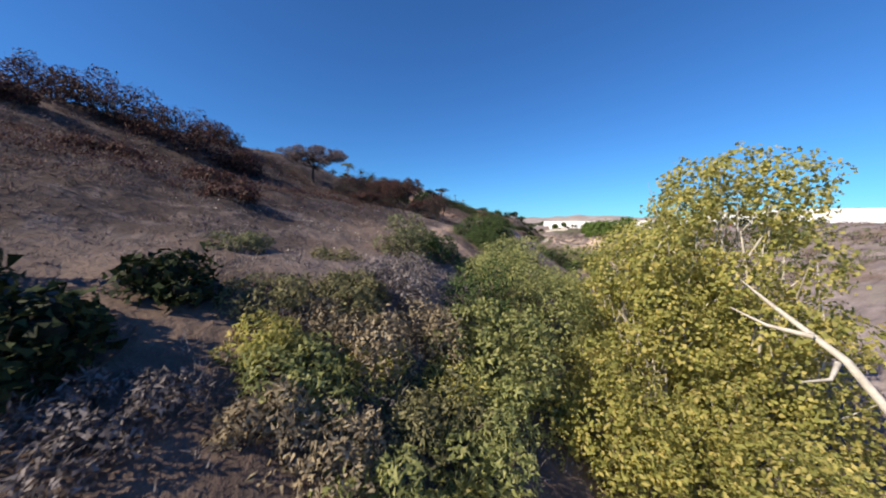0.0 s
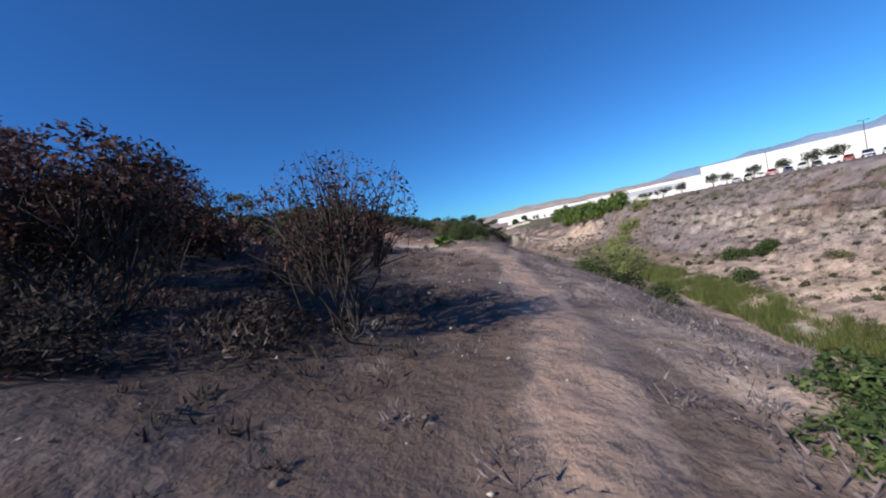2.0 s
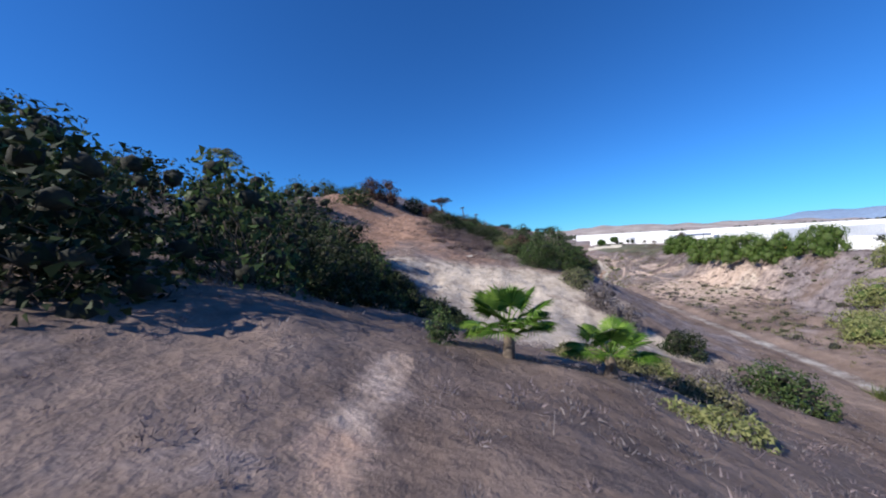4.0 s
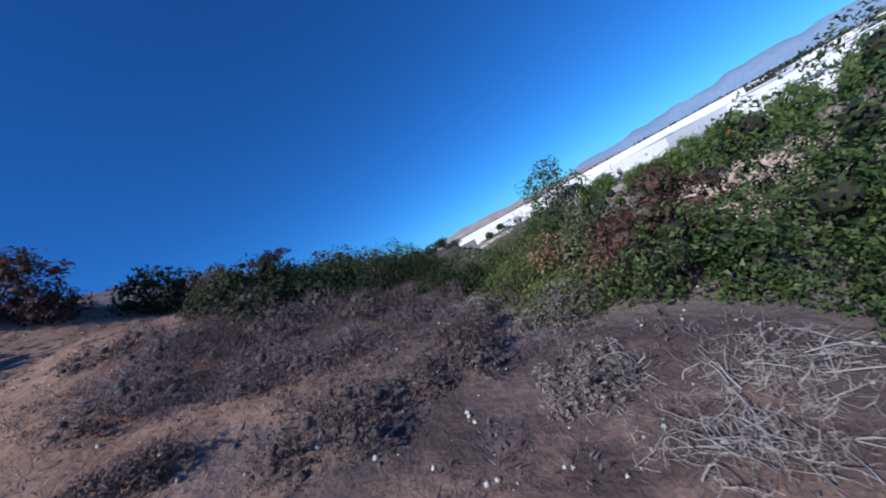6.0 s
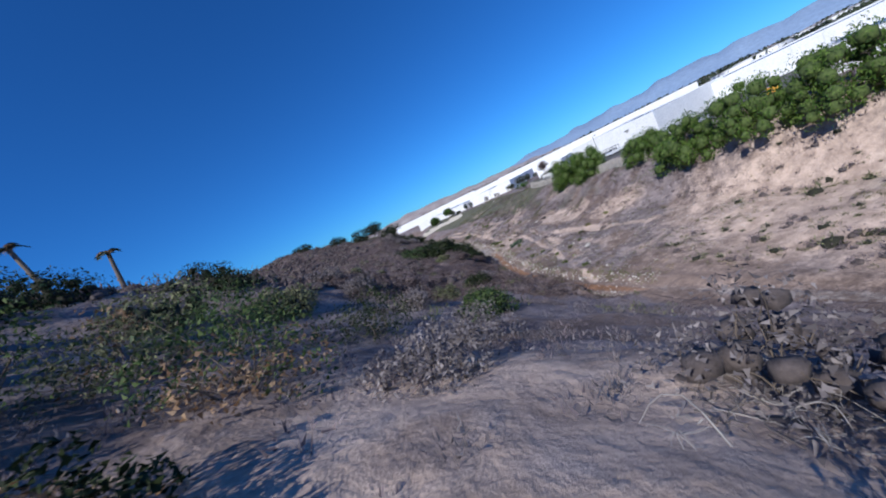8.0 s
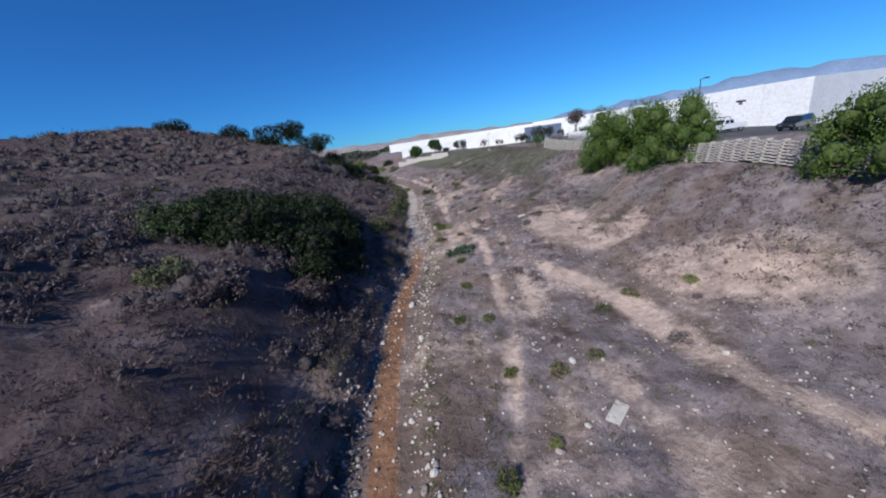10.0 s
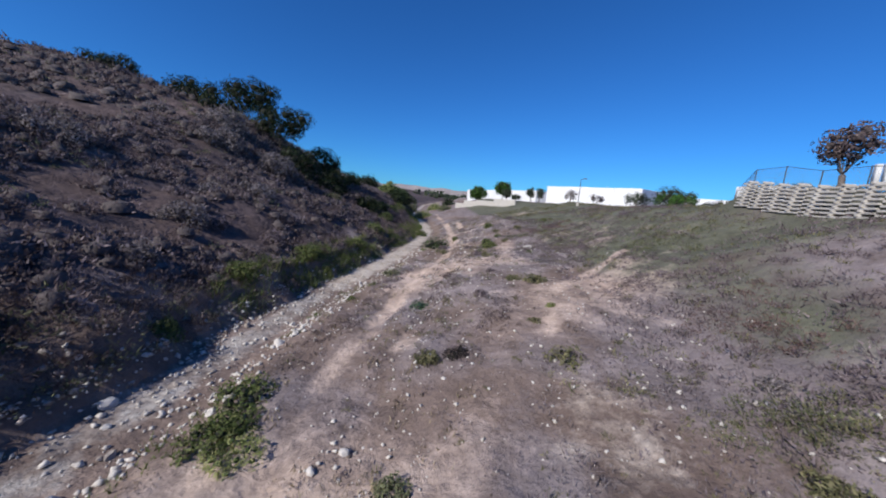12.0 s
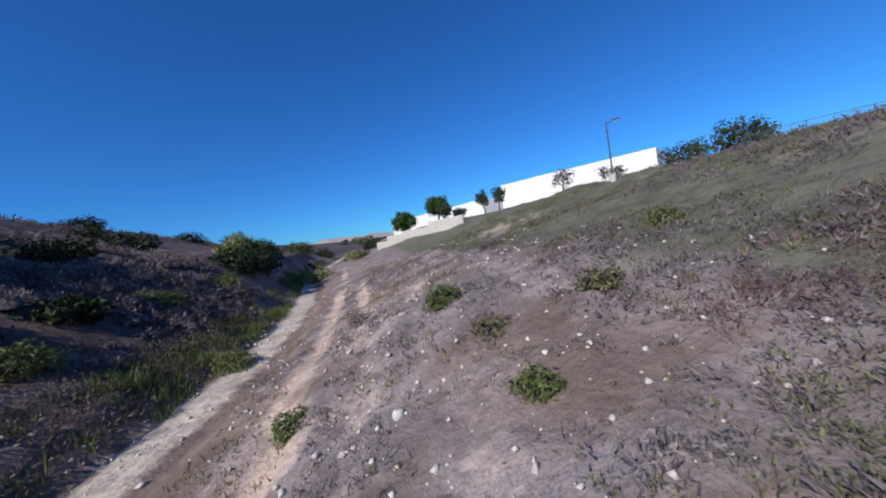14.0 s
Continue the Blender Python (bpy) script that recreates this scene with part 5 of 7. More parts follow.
for k, (x, y, h, w) in enumerate([(-33.2, 290, 1.4, 3.0), (-32.6, 299, 1.3, 2.8), (-34.6, 309, 1.6, 3.2), (-37, 320, 1.5, 3.2), (-33.0, 282, 1.2, 2.6), (-40, 331, 1.8, 3.6), (-31.4, 325.5, 1.5, 2.6), (-31.8, 275, 1.0, 2.4), (-42, 342, 2.0, 4)]):
    tree("reed_bush", x, y, h, w, "reed", "bushy green willow shoots beside the gravel stream", "shrub", "streamside shoots", 330 + k, 0.2, 0.0, 14, 1.5, 3000, stems=10, slim=0.3, dense=0.3, sink=0.15)
# low bushes on the wash
for k, (x, y, h, w, leaf) in enumerate([
        (-25.0, 309.4, 2.3, 4.2, "laurel"), (-17.3, 301.9, 1.3, 1.7, "reed"), (-16.9, 303.4, 0.9, 1.5, "reed"), (-23.2, 304.7, 0.6, 2.0, "scrub"), (-17.7, 307.0, 0.8, 1.6, "reed"), (-21.6, 255.2, 1.2, 3.4, "blue"), (-23.9, 270.3, 0.8, 2.2, "reed"), (-24.6, 272.4, 1.0, 2.4, "reed"), (-15.2, 309.4, 0.35, 1.2, "grey"), (-13.1, 285.5, 0.8, 1.8, "scrub"), (-14.6, 286, 0.5, 1.2, "scrub"), (-20.5, 283, 0.6, 1.5, "blue"),
        (-12.6, 281, 0.35, 0.6, "lime"), (-18.2, 318.5, 1.2, 1.8, "reed"), (-16.4, 312.3, 0.6, 1.3, "reed"), (-13.6, 315, 0.9, 1.4, "scrub"), (-23, 315, 0.6, 1.3, "reed"), (-23.3, 255.5, 1.0, 2.6, "blue"), (-22.6, 252.8, 0.7, 1.4, "reed"),
        (-23.6, 271, 0.8, 2.0, "reed"), (-22.2, 256.5, 0.7, 2.2, "blue"), (-24.5, 240.5, 0.6, 1.3, "reed"), (-6, 238.2, 0.6, 1.3, "lime"), (-22, 233, 0.5, 1.2, "reed"), (-23, 246, 0.6, 1.6, "reed"), (-18.2, 275.5, 0.5, 1.3, "scrub"),
        (-16.6, 283.5, 0.5, 1.2, "mauve"), (-17.0, 276, 0.5, 1.4, "char"), (-9.5, 318, 0.8, 1.6, "reed"), (-24.5, 263, 0.9, 2.0, "scrub"), (-24, 226, 0.6, 1.6, "reed"), (-23.4, 220, 0.6, 1.6, "reed"), (-10, 262, 0.5, 1.5, "scrub"), (-13, 250, 0.5, 1.6, "mauve"), (-8, 270, 0.5, 1.6, "scrub")]):
    tree("wash_bush", x, y, h, w, leaf, "low bushy plant on the stony wash", "shrub", "wash bushes", 480 + k, 0.13, 0.0, 14, 1.5, 2600 if h > 1.1 else 1300, stems=8, sink=0.1, slim=0.4, dense=0.4)

plants = np.random.default_rng(88)
count = 0
while count < 46:
    y = plants.uniform(214, 335)
    x = plants.uniform(-30, -8) + float(along(FLOOR_X, y)) + 10
    d = x - float(along(STREAM_X, y))
    if d < 2.6 or near_line(np.array([x]), np.array([y]), TRACK, 0.9)[0] > 0.35:
        continue
    leaf = ("reed", "scrub", "olive", "mauve", "grey", "lime", "scrub")[count % 7] if d < 9 else ("scrub", "mauve", "grey", "olive")[count % 4]
    h = plants.uniform(0.3, 0.75)
    tree("wash_bush", x, y, h, h * plants.uniform(2.0, 3.2), leaf, {"mauve": "low mauve dry bush on the stony wash", "grey": "low grey dead bush on the stony wash"}.get(leaf, "low bushy green plant on the stony wash"), "shrub", "wash bushes", 380 + count, 0.13, 0.0, 10, 1.3, 1100, stems=6, sink=0.08, slim=0.32, dense=0.3)
    count += 1


# ---- ground cover ----
def scatter(name, label, leaf, n, area, density, height, per, size, seed, spread=1.1, stalks=3, slim=0.27, flat=0.7, clump=0.0, core=""):
    """Many small clumps of leaves and stalks over an area, as one sheet of growth."""
    rng = np.random.default_rng(seed)
    x0, x1, y0, y1 = area
    px, py = rng.uniform(x0, x1, n * 6), rng.uniform(y0, y1, n * 6)
    p = density(px, py)
    if clump:
        p = p * np.clip(0.5 + clump * (grain(px, py, 5.5, seed) * 0.6 + grain(px, py, 2.1, seed + 1) * 0.6), 0, 1)
    ok = np.flatnonzero(rng.random(len(px)) < p)[:n]
    px, py = px[ok], py[ok]
    pz = ground(px, py)
    n = len(px)
    hh = (height[0] + (height[1] - height[0]) * rng.random(n) ** 1.4) * (0.7 + 0.6 * rng.random(n))
    i = np.repeat(np.arange(n), per)
    d = unit(rng.normal(size=(len(i), 3)) + [0, 0, 0.2])
    d[:, 2] = np.abs(d[:, 2])
    rr = rng.uniform(0.45, 1.0, len(i)) ** 0.7 * (1 + 0.3 * grain(d[:, 0] * 3 + i * 5, d[:, 1] * 3 + d[:, 2] * 2, 1.3, seed))
    at = np.stack([px[i] + d[:, 0] * rr * hh[i] * spread, py[i] + d[:, 1] * rr * hh[i] * spread, pz[i] - 0.05 + d[:, 2] * rr * hh[i] * flat * 1.35], -1)
    # each sprig points outward from the middle of its clump
    aim = unit(d + rng.normal(size=(len(i), 3)) * 0.45 + [0, 0, 0.25])
    side = unit(np.cross(aim, rng.normal(size=(len(i), 3))))
    long_ = (size * rng.uniform(0.7, 1.5, len(i)) * (0.55 + 0.6 * hh[i] / max(height)))[:, None]
    co = np.stack([at - aim * long_ * 0.6 - side * long_ * slim * 0.5, at - aim * long_ * 0.5 + side * long_ * slim * 0.5, at + aim * long_ * 0.5], 1)
    chunks = [(co.reshape(-1, 3), np.arange(3 * len(i)).reshape(-1, 3))]
    if stalks:
        j = np.repeat(np.arange(n), stalks)
        base = np.stack([px[j] + rng.normal(size=len(j)) * 0.08, py[j] + rng.normal(size=len(j)) * 0.08, pz[j] - 0.05], -1)
        tip = base + unit(rng.normal(size=(len(j), 3)) * 0.6 + [0, 0, 1]) * (hh[j] * rng.uniform(0.8, 1.4, len(j)))[:, None]
        chunks.append(twigs(rng, base, tip, rng.uniform(0.006, 0.016, len(j))))
    slots, mats = [0] * len(chunks), [LEAF[leaf]]
    if core:
        # the close-grown inside of each clump, with shade put into its INNER colour
        a = np.arange(6) * math.pi / 3
        dome = np.concatenate([np.stack([np.cos(a), np.sin(a), 0 * a - 0.15], -1), np.stack([0.8 * np.cos(a + 0.5), 0.8 * np.sin(a + 0.5), 0 * a + 0.6], -1), [[0, 0, 1.0]]])
        k = np.arange(6)
        m = (k + 1) % 6
        faces = np.concatenate([np.stack([k, m, 6 + k], -1), np.stack([m, 6 + m, 6 + k], -1), np.stack([6 + k, 6 + m, 12 + 0 * k], -1)])
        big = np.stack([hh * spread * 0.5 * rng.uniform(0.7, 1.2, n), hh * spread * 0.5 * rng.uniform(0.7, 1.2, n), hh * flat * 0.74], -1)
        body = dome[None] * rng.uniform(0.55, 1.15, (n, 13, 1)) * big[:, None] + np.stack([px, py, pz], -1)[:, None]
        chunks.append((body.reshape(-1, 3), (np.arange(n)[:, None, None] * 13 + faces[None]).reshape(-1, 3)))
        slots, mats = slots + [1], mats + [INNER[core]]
    return tagged(new(name, mesh_of(name, chunks, mats, False, slots)), label, "brush", kind="stuff")


def hill_left(x, y):
    d = along(STREAM_X, y) - x
    bare = np.maximum.reduce([near_line(x, y, TRAIL, 2.2), near_line(x, y, HILL_PATH, 1.0), 0.97 * spot(x, y, -44, 122, 13, 8), 0.97 * spot(x, y, -38, 114, 10, 11), 0.9 * spot(x, y, -27, 121, 7, 5), 0.8 * spot(x, y, -82, 148, 15, 12), 0.85 * spot(x, y, -36, 32, 17, 24)])
    return np.clip((d - 2.8) / 2, 0, 1) * np.clip(1.0 - bare, 0, 1)


def bank_right(x, y):
    f, r = along(FLOOR_X, y), along(RIM_X, y)
    return np.clip((x - f + 2.5) / 4, 0, 1) * np.clip((r + 0.5 - x) / 1.5, 0, 1)


def wash(x, y):
    d = x - along(STREAM_X, y)
    return np.clip((d - 2.2) / 1.5, 0, 1) * np.clip((along(FLOOR_X, y) + 5 - x) / 4, 0, 1) * np.clip(1 - near_line(x, y, TRACK, 1.3), 0.05, 1)


def tufted(x, y):
    """Thick where the soil is matted with dead growth, thin on the bare earth."""
    z = zones(x, y)
    return wash(x, y) * np.clip(0.15 + 0.9 * z["litter"] - 0.9 * z["dirt"] + 0.5 * grain(x, y, 1.8, 83), 0.03, 1)


def open_hill(x, y):
    return hill_left(x, y) * np.clip(0.5 + 1.5 * (0.7 * grain(x * 0.8, y * 0.35, 4.5, 81) + 0.5 * grain(x, y, 2.2, 82)), 0.02, 1)


scatter("hill_brush", "dense grey-brown dry brush covering the hillside", "mauve", 1500, (-58, -29, 215, 345), open_hill, (0.3, 1.25), 56, 0.22, 1, slim=0.42, spread=1.25, core="grey", stalks=1)
scatter("hill_brush", "umber dry buckwheat covering the hillside", "umber", 2300, (-60, -29, 205, 345), open_hill, (0.3, 1.2), 52, 0.22, 2, slim=0.42, spread=1.3, core="grey", stalks=1)
scatter("hill_brush", "umber dry buckwheat on the upper hillside", "umber", 1800, (-105, -58, 195, 350), open_hill, (0.5, 1.6), 20, 0.32, 22, slim=0.4, spread=1.4, core="grey", stalks=0)
scatter("hill_brush", "scattered olive scrub on the hillside", "olive", 900, (-110, -26, 190, 350), hill_left, (0.4, 1.1), 26, 0.28, 3, clump=1.0)
scatter("hill_brush", "dry brown brush over the far ridge", "umber", 3400, (-150, -70, 60, 480), lambda x, y: hill_left(x, y) * np.clip((along(SLOPE_X, y) - 6 - x) / 8, 0, 1), (0.6, 1.4), 12, 0.6, 4, clump=0.8, stalks=0)
scatter("spur_brush", "grey dry brush on the spur and gully slopes", "grey", 2600, (-80, -5, 60, 200), hill_left, (0.25, 0.75), 26, 0.13, 5, clump=1.0)
scatter("spur_brush", "mauve dry brush along the slope below the trail", "mauve", 2200, (-60, 0, 25, 200), hill_left, (0.25, 0.7), 26, 0.13, 6, clump=0.9)
scatter("slope_weeds", "dusty weeds and dead grass on the burnt slope", "mauve", 1800, (-75, -8, -20, 75), lambda x, y: 0.6 * np.clip((along(STREAM_X, y) - x - 3) / 3, 0, 1) * np.clip(1 - near_line(x, y, TRAIL, 1.8), 0, 1), (0.1, 0.4), 30, 0.11, 7, clump=1.3, spread=1.6, slim=0.24)
scatter("slope_weeds", "grey dead brush at the foot of the burnt slope", "grey", 1600, (-26, 4, -20, 60), lambda x, y: np.clip((along(STREAM_X, y) - x - 2) / 3, 0, 1) * np.clip(1 - near_line(x, y, TRAIL, 2.0), 0, 1) * np.interp(x, [-26, -18, -10], [0.1, 0.5, 1]), (0.3, 0.75), 36, 0.13, 8, clump=1.2, slim=0.2)
scatter("slope_brush", "umber dead brush over the open slope", "umber", 2300, (-72, -19, -14, 44), lambda x, y: np.clip((-17 - x) / 8, 0, 1) * np.clip(1 - 1.5 * spot(x, y, -27, 30, 8, 9), 0.05, 1), (0.18, 0.8), 40, 0.14, 24, clump=1.5, spread=1.5, slim=0.34)
scatter("slope_brush", "dark scorched brush in patches on the burnt slope", "burnt", 1300, (-62, -17, -8, 44), lambda x, y: np.clip((-26 - x) / 7, 0, 1), (0.3, 0.85), 36, 0.17, 21, clump=1.8, spread=1.6, slim=0.3)
scatter("charred_brush", "charred black stubble on the burnt hill", "char", 3400, (-75, -24, 5, 75), lambda x, y: spot(x, y, -46, 46, 22, 26), (0.15, 0.5), 9, 0.16, 9, stalks=9, clump=1.0)
scatter("bank_brush", "mauve-grey brush on the bank below the lot", "mauve", 2900, (-16, 12, 215, 330), bank_right, (0.18, 0.6), 30, 0.14, 10, clump=1.0, slim=0.34, spread=1.3)
scatter("bank_brush", "low olive-green scrub on the bank below the lot", "scrub", 3600, (-22, 14, 255, 360), lambda x, y: np.clip((x - along(FLOOR_X, y) + 0.5) / 3, 0, 1) * np.clip((along(RIM_X, y) + 4 - x) / 1.5, 0, 1) * np.interp(y, [255, 285, 300], [0.06, 0.4, 1]), (0.16, 0.45), 20, 0.13, 11, clump=1.0, slim=0.28)
scatter("bank_brush", "grey-green brush along the upper bank", "olive", 2800, (-4, 46, 50, 245), lambda x, y: bank_right(x, y) * np.clip((x - along(FLOOR_X, y) - 6) / 6, 0.05, 1), (0.3, 0.7), 14, 0.32, 12, clump=0.6)
scatter("bank_brush", "purple-brown brush along the upper bank", "mauve", 2800, (-4, 60, 50, 245), lambda x, y: np.maximum(bank_right(x, y), np.clip((x - along(RIM_X, y)) / 2, 0, 1) * np.clip((along(RIM_X, y) + 14 - x) / 4, 0, 1)), (0.25, 0.6), 14, 0.3, 13, clump=0.7)
scatter("wash_weeds", "sparse mauve weeds on the stony wash", "mauve", 3000, (-32, 6, 205, 350), tufted, (0.08, 0.42), 28, 0.105, 14, spread=1.5, slim=0.3)
scatter("wash_weeds", "sparse grey dead stalks on the stony wash", "grey", 2200, (-32, 6, 205, 350), tufted, (0.08, 0.4), 26, 0.105, 15, stalks=3, spread=1.5, slim=0.3)
scatter("wash_weeds", "low green-grey weeds on the stony wash", "scrub", 1500, (-32, 6, 205, 350), tufted, (0.1, 0.42), 34, 0.1, 16, stalks=4, slim=0.3)
scatter("wash_weeds", "dry weeds over the flat valley floor", "scrub", 2200, (-30, 22, 40, 215), lambda x, y: np.maximum(wash(x, y), 0) * 0.7, (0.12, 0.5), 18, 0.2, 17, clump=1.0)


def brush_mat(x, y, rx, ry, leaf, n, tall, label, seed):
    """A low, close mat of one kind of brush with an uneven edge."""
    return scatter("brush_mat", label, leaf, int(n * 0.9), (x - rx, x + rx, y - ry, y + ry), lambda a, b: np.clip(1.15 - np.hypot((a - x) / rx, (b - y) / ry) + 0.5 * grain(a, b, 1.3, seed), 0, 1), (0.07, tall), 46, 0.08, seed, spread=1.5, slim=0.34, stalks=4)


for k, (x, y, rx, ry, leaf, n, tall) in enumerate([
        (-13.5, 261, 1.9, 7, "mauve", 240, 0.3), (-13.2, 248, 2.2, 2, "mauve", 110, 0.32), (-16.2, 245, 1.0, 3, "umber", 70, 0.3), (-4, 263, 2.4, 3.4, "mauve", 150, 0.4), (-7, 271, 3.2, 2.2, "scrub", 130, 0.34),
        (-4.4, 251.5, 2.6, 2.6, "olive", 130, 0.45), (-2.2, 258.5, 3, 3.2, "umber", 150, 0.45), (-13.8, 238, 1.6, 4, "umber", 120, 0.34), (0.5, 234, 3.2, 4, "olive", 190, 0.5), (-7.2, 272.4, 2.4, 1.8, "olive", 100, 0.4),
        (-5.0, 277.2, 2.8, 3, "russet", 170, 0.42), (-9.8, 311.5, 3.6, 2.6, "russet", 210, 0.45), (-13.6, 308.6, 1.7, 1.9, "olive", 110, 0.42), (-11, 300.5, 3.6, 3, "mauve", 190, 0.34), (-9.8, 295, 3.4, 2, "mauve", 150, 0.36),
        (-10.6, 292.4, 2.4, 1.4, "grey", 100, 0.36), (-19.0, 262, 0.9, 8, "mauve", 130, 0.28), (-19.6, 286, 0.8, 8, "umber", 120, 0.3), (-24.4, 290, 1.2, 7, "mauve", 140, 0.34), (-24.0, 236, 1.0, 9, "scrub", 150, 0.3),
        (-24.4, 280, 1.4, 5, "umber", 110, 0.36), (-17.6, 304, 1.0, 4, "mauve", 80, 0.34), (-15.4, 281, 1.3, 3, "umber", 90, 0.34), (-6.5, 284, 3, 4, "mauve", 190, 0.45), (-3.5, 292, 3, 5, "olive", 210, 0.5), (-8, 242, 2, 4, "mauve", 120, 0.34)]):
    brush_mat(x, y, rx, ry, leaf, n, tall, {"mauve": "low mat of mauve dead buckwheat", "umber": "low mat of brown dead brush", "olive": "low mat of grey-green scrub", "scrub": "low mat of yellow-green weeds", "russet": "low mat of russet-brown buckwheat", "grey": "low mat of grey dead stalks"}[leaf] + (" on the bank" if x > -7 else " on the wash"), 900 + k)


scatter("valley_scrub", "rounded grey-green bushes dotted over the valley floor", "olive", 300, (-18, 34, 60, 212), lambda x, y: np.maximum(wash(x, y), 0.6 * bank_right(x, y)), (0.4, 1.3), 44, 0.26, 41, spread=1.2, slim=0.4, core="green", clump=1.2)
scatter("valley_scrub", "dry mauve bushes dotted over the valley floor", "mauve", 420, (-18, 34, 60, 212), lambda x, y: np.maximum(wash(x, y), 0.8 * bank_right(x, y)), (0.3, 1.0), 40, 0.24, 42, spread=1.3, slim=0.4, core="grey", clump=1.2)


def reeds(name, label, leaf, n, area, density, height, seed):
    """Upright blades in tufts."""
    rng = np.random.default_rng(seed)
    x0, x1, y0, y1 = area
    px, py = rng.uniform(x0, x1, n * 8), rng.uniform(y0, y1, n * 8)
    ok = np.flatnonzero(rng.random(len(px)) < density(px, py) * np.clip(0.55 + 0.8 * grain(px, py, 3.5, seed), 0, 1))[:n]
    per = 26
    j = np.repeat(np.arange(len(ok)), per)
    bx, by = px[ok][j] + rng.normal(size=len(j)) * 0.22, py[ok][j] + rng.normal(size=len(j)) * 0.22
    base = np.stack([bx, by, ground(bx, by) - 0.05], -1)
    tip = base + unit(rng.normal(size=(len(j), 3)) * 0.42 + [0, 0, 1]) * (rng.uniform(*height, len(ok))[j] * rng.uniform(0.5, 1.1, len(j)))[:, None]
    return tagged(new(name, mesh_of(name, [twigs(rng, base, tip, rng.uniform(0.012, 0.04, len(j)))], LEAF[leaf])), label, "reeds", kind="stuff")


def by_stream(lo, hi):
    def f(x, y):
        d = x - along(STREAM_X, y)
        return ((d > lo) & (d < hi)).astype(float)
    return f


reeds("stream_reeds", "fresh green reeds beside the gravel stream bed", "reed", 3800, (-60, -20, 279, 400), by_stream(-4.4, -1.4), (0.4, 1.25), 31)
reeds("stream_reeds", "tall green reeds filling the stream bed", "reed", 1900, (-14, 14, 20, 125), by_stream(-3.2, 3.4), (0.8, 2.2), 32)
reeds("stream_reeds", "short green grass along the muddy channel", "reed", 420, (-36, -20, 205, 290), by_stream(1.6, 3.6), (0.15, 0.45), 33)
scatter("spur_brush", "tangled mauve brush filling the hollow of the spur", "mauve", 110, (-68, -49, 140.5, 152), lambda x, y: 0.7 + 0 * x, (0.4, 1.05), 180, 0.075, 19, slim=0.3, stalks=8, clump=1.2, spread=1.15)
# umber leaves again carry the shade of the hollow
scatter("spur_brush", "brush in the hollow of the spur, darkened to umber for shade", "umber", 380, (-68, -50, 141, 152), lambda x, y: 0.7 + 0 * x, (0.4, 1.1), 150, 0.075, 23, slim=0.3, stalks=8, clump=1.2, spread=1.15)
scatter("spur_brush", "low purple-brown stubble over the knob and spur", "umber", 1000, (-92, -46, 128, 160), lambda x, y: np.clip((y - 127) / 6, 0, 1), (0.12, 0.5), 18, 0.17, 18, clump=0.9)
scatter("bank_brush", "brown dead brush hanging down the eroded stream bank", "umber", 2300, (-40, -29, 208, 335), by_stream(-6.5, -1.8), (0.2, 0.75), 42, 0.13, 44, clump=1.4, spread=1.4, slim=0.34, stalks=5)
scatter("bank_brush", "olive weeds along the eroded stream bank", "olive", 420, (-40, -29, 225, 335), by_stream(-5.0, -1.6), (0.25, 0.8), 42, 0.13, 45, clump=1.6, spread=1.3, slim=0.3, stalks=5)
scatter("hill_brush", "low umber brush over the lower hillside", "umber", 1300, (-56, -30, 200, 243), hill_left, (0.2, 0.75), 40, 0.16, 46, clump=0.9, spread=1.5, slim=0.36)
reeds("dry_grass", "straw-coloured grass tufts along the wash", "straw", 700, (-36, -4, 205, 340), by_stream(1.8, 12), (0.1, 0.35), 34)
reeds("stream_reeds", "olive weeds at the foot of the eroded bank", "scrub", 600, (-60, -20, 205, 330), by_stream(-5.0, -2.4), (0.3, 0.7), 35)
# ---- buildings, vehicles, walls ----
def warehouse(corner, toward, length, depth, height, label, wall=WHITE_WALL, panel=7.5, doors=()):
    """A tilt-up warehouse; corner and toward fix its front face, whose panels, joints and doors show."""
    d = Vector((toward[0] - corner[0], toward[1] - corner[1], 0)).normalized()
    turn = math.degrees(math.atan2(d.y, d.x))
    root = thing("warehouse", pose(corner[0], corner[1], corner[2] if len(corner) > 2 else ground_at(*corner), 0, 0, turn), label, "warehouse", "warehouses")
    n = max(2, round(length / panel))
    w = length / n
    t = 0.25
    for k in range(n):
        part("wall_panel", bevel_box(k * w + 0.02, (k + 1) * w - 0.02, 0, t, -1.5, height + 0.05 * (k % 2), 0.03, 1), wall, root)
    m = max(2, round(depth / panel))
    v = depth / m
    for k in range(m):
        part("wall_panel", bevel_box(0.02, t, t + k * v + 0.02, t + (k + 1) * v - 0.02, -1.5, height, 0.03, 1), wall, root)
        part("wall_panel", bevel_box(length - t, length - 0.02, t + k * v + 0.02, t + (k + 1) * v - 0.02, -1.5, height, 0.03, 1), wall, root)
    part("wall_panel", bevel_box(0, length, depth + t, depth + 2 * t, -1.5, height, 0.03, 1), wall, root)
    part("roof", [box(t + 0.02, length - t - 0.02, t + 0.02, depth + t - 0.02, height - 0.9, height - 0.6)], ROOF, root)
    for x in doors:
        door = part("door", bevel_box(x, x + 3.2, -0.06, -0.004, -0.2, 3.6, 0.02, 1), GREY_WALL, root, "grey roll-up dock door")
        part("handle", bevel_box(x + 1.4, x + 1.8, -0.10, -0.062, 0.8, 0.9, 0.01, 1), DARK_STEEL, door)
    return root


w1 = warehouse((31, 306, -6.5), (44.5, 274.5), 34, 60, 8.2, "large white tilt-up warehouse behind the parking lot")
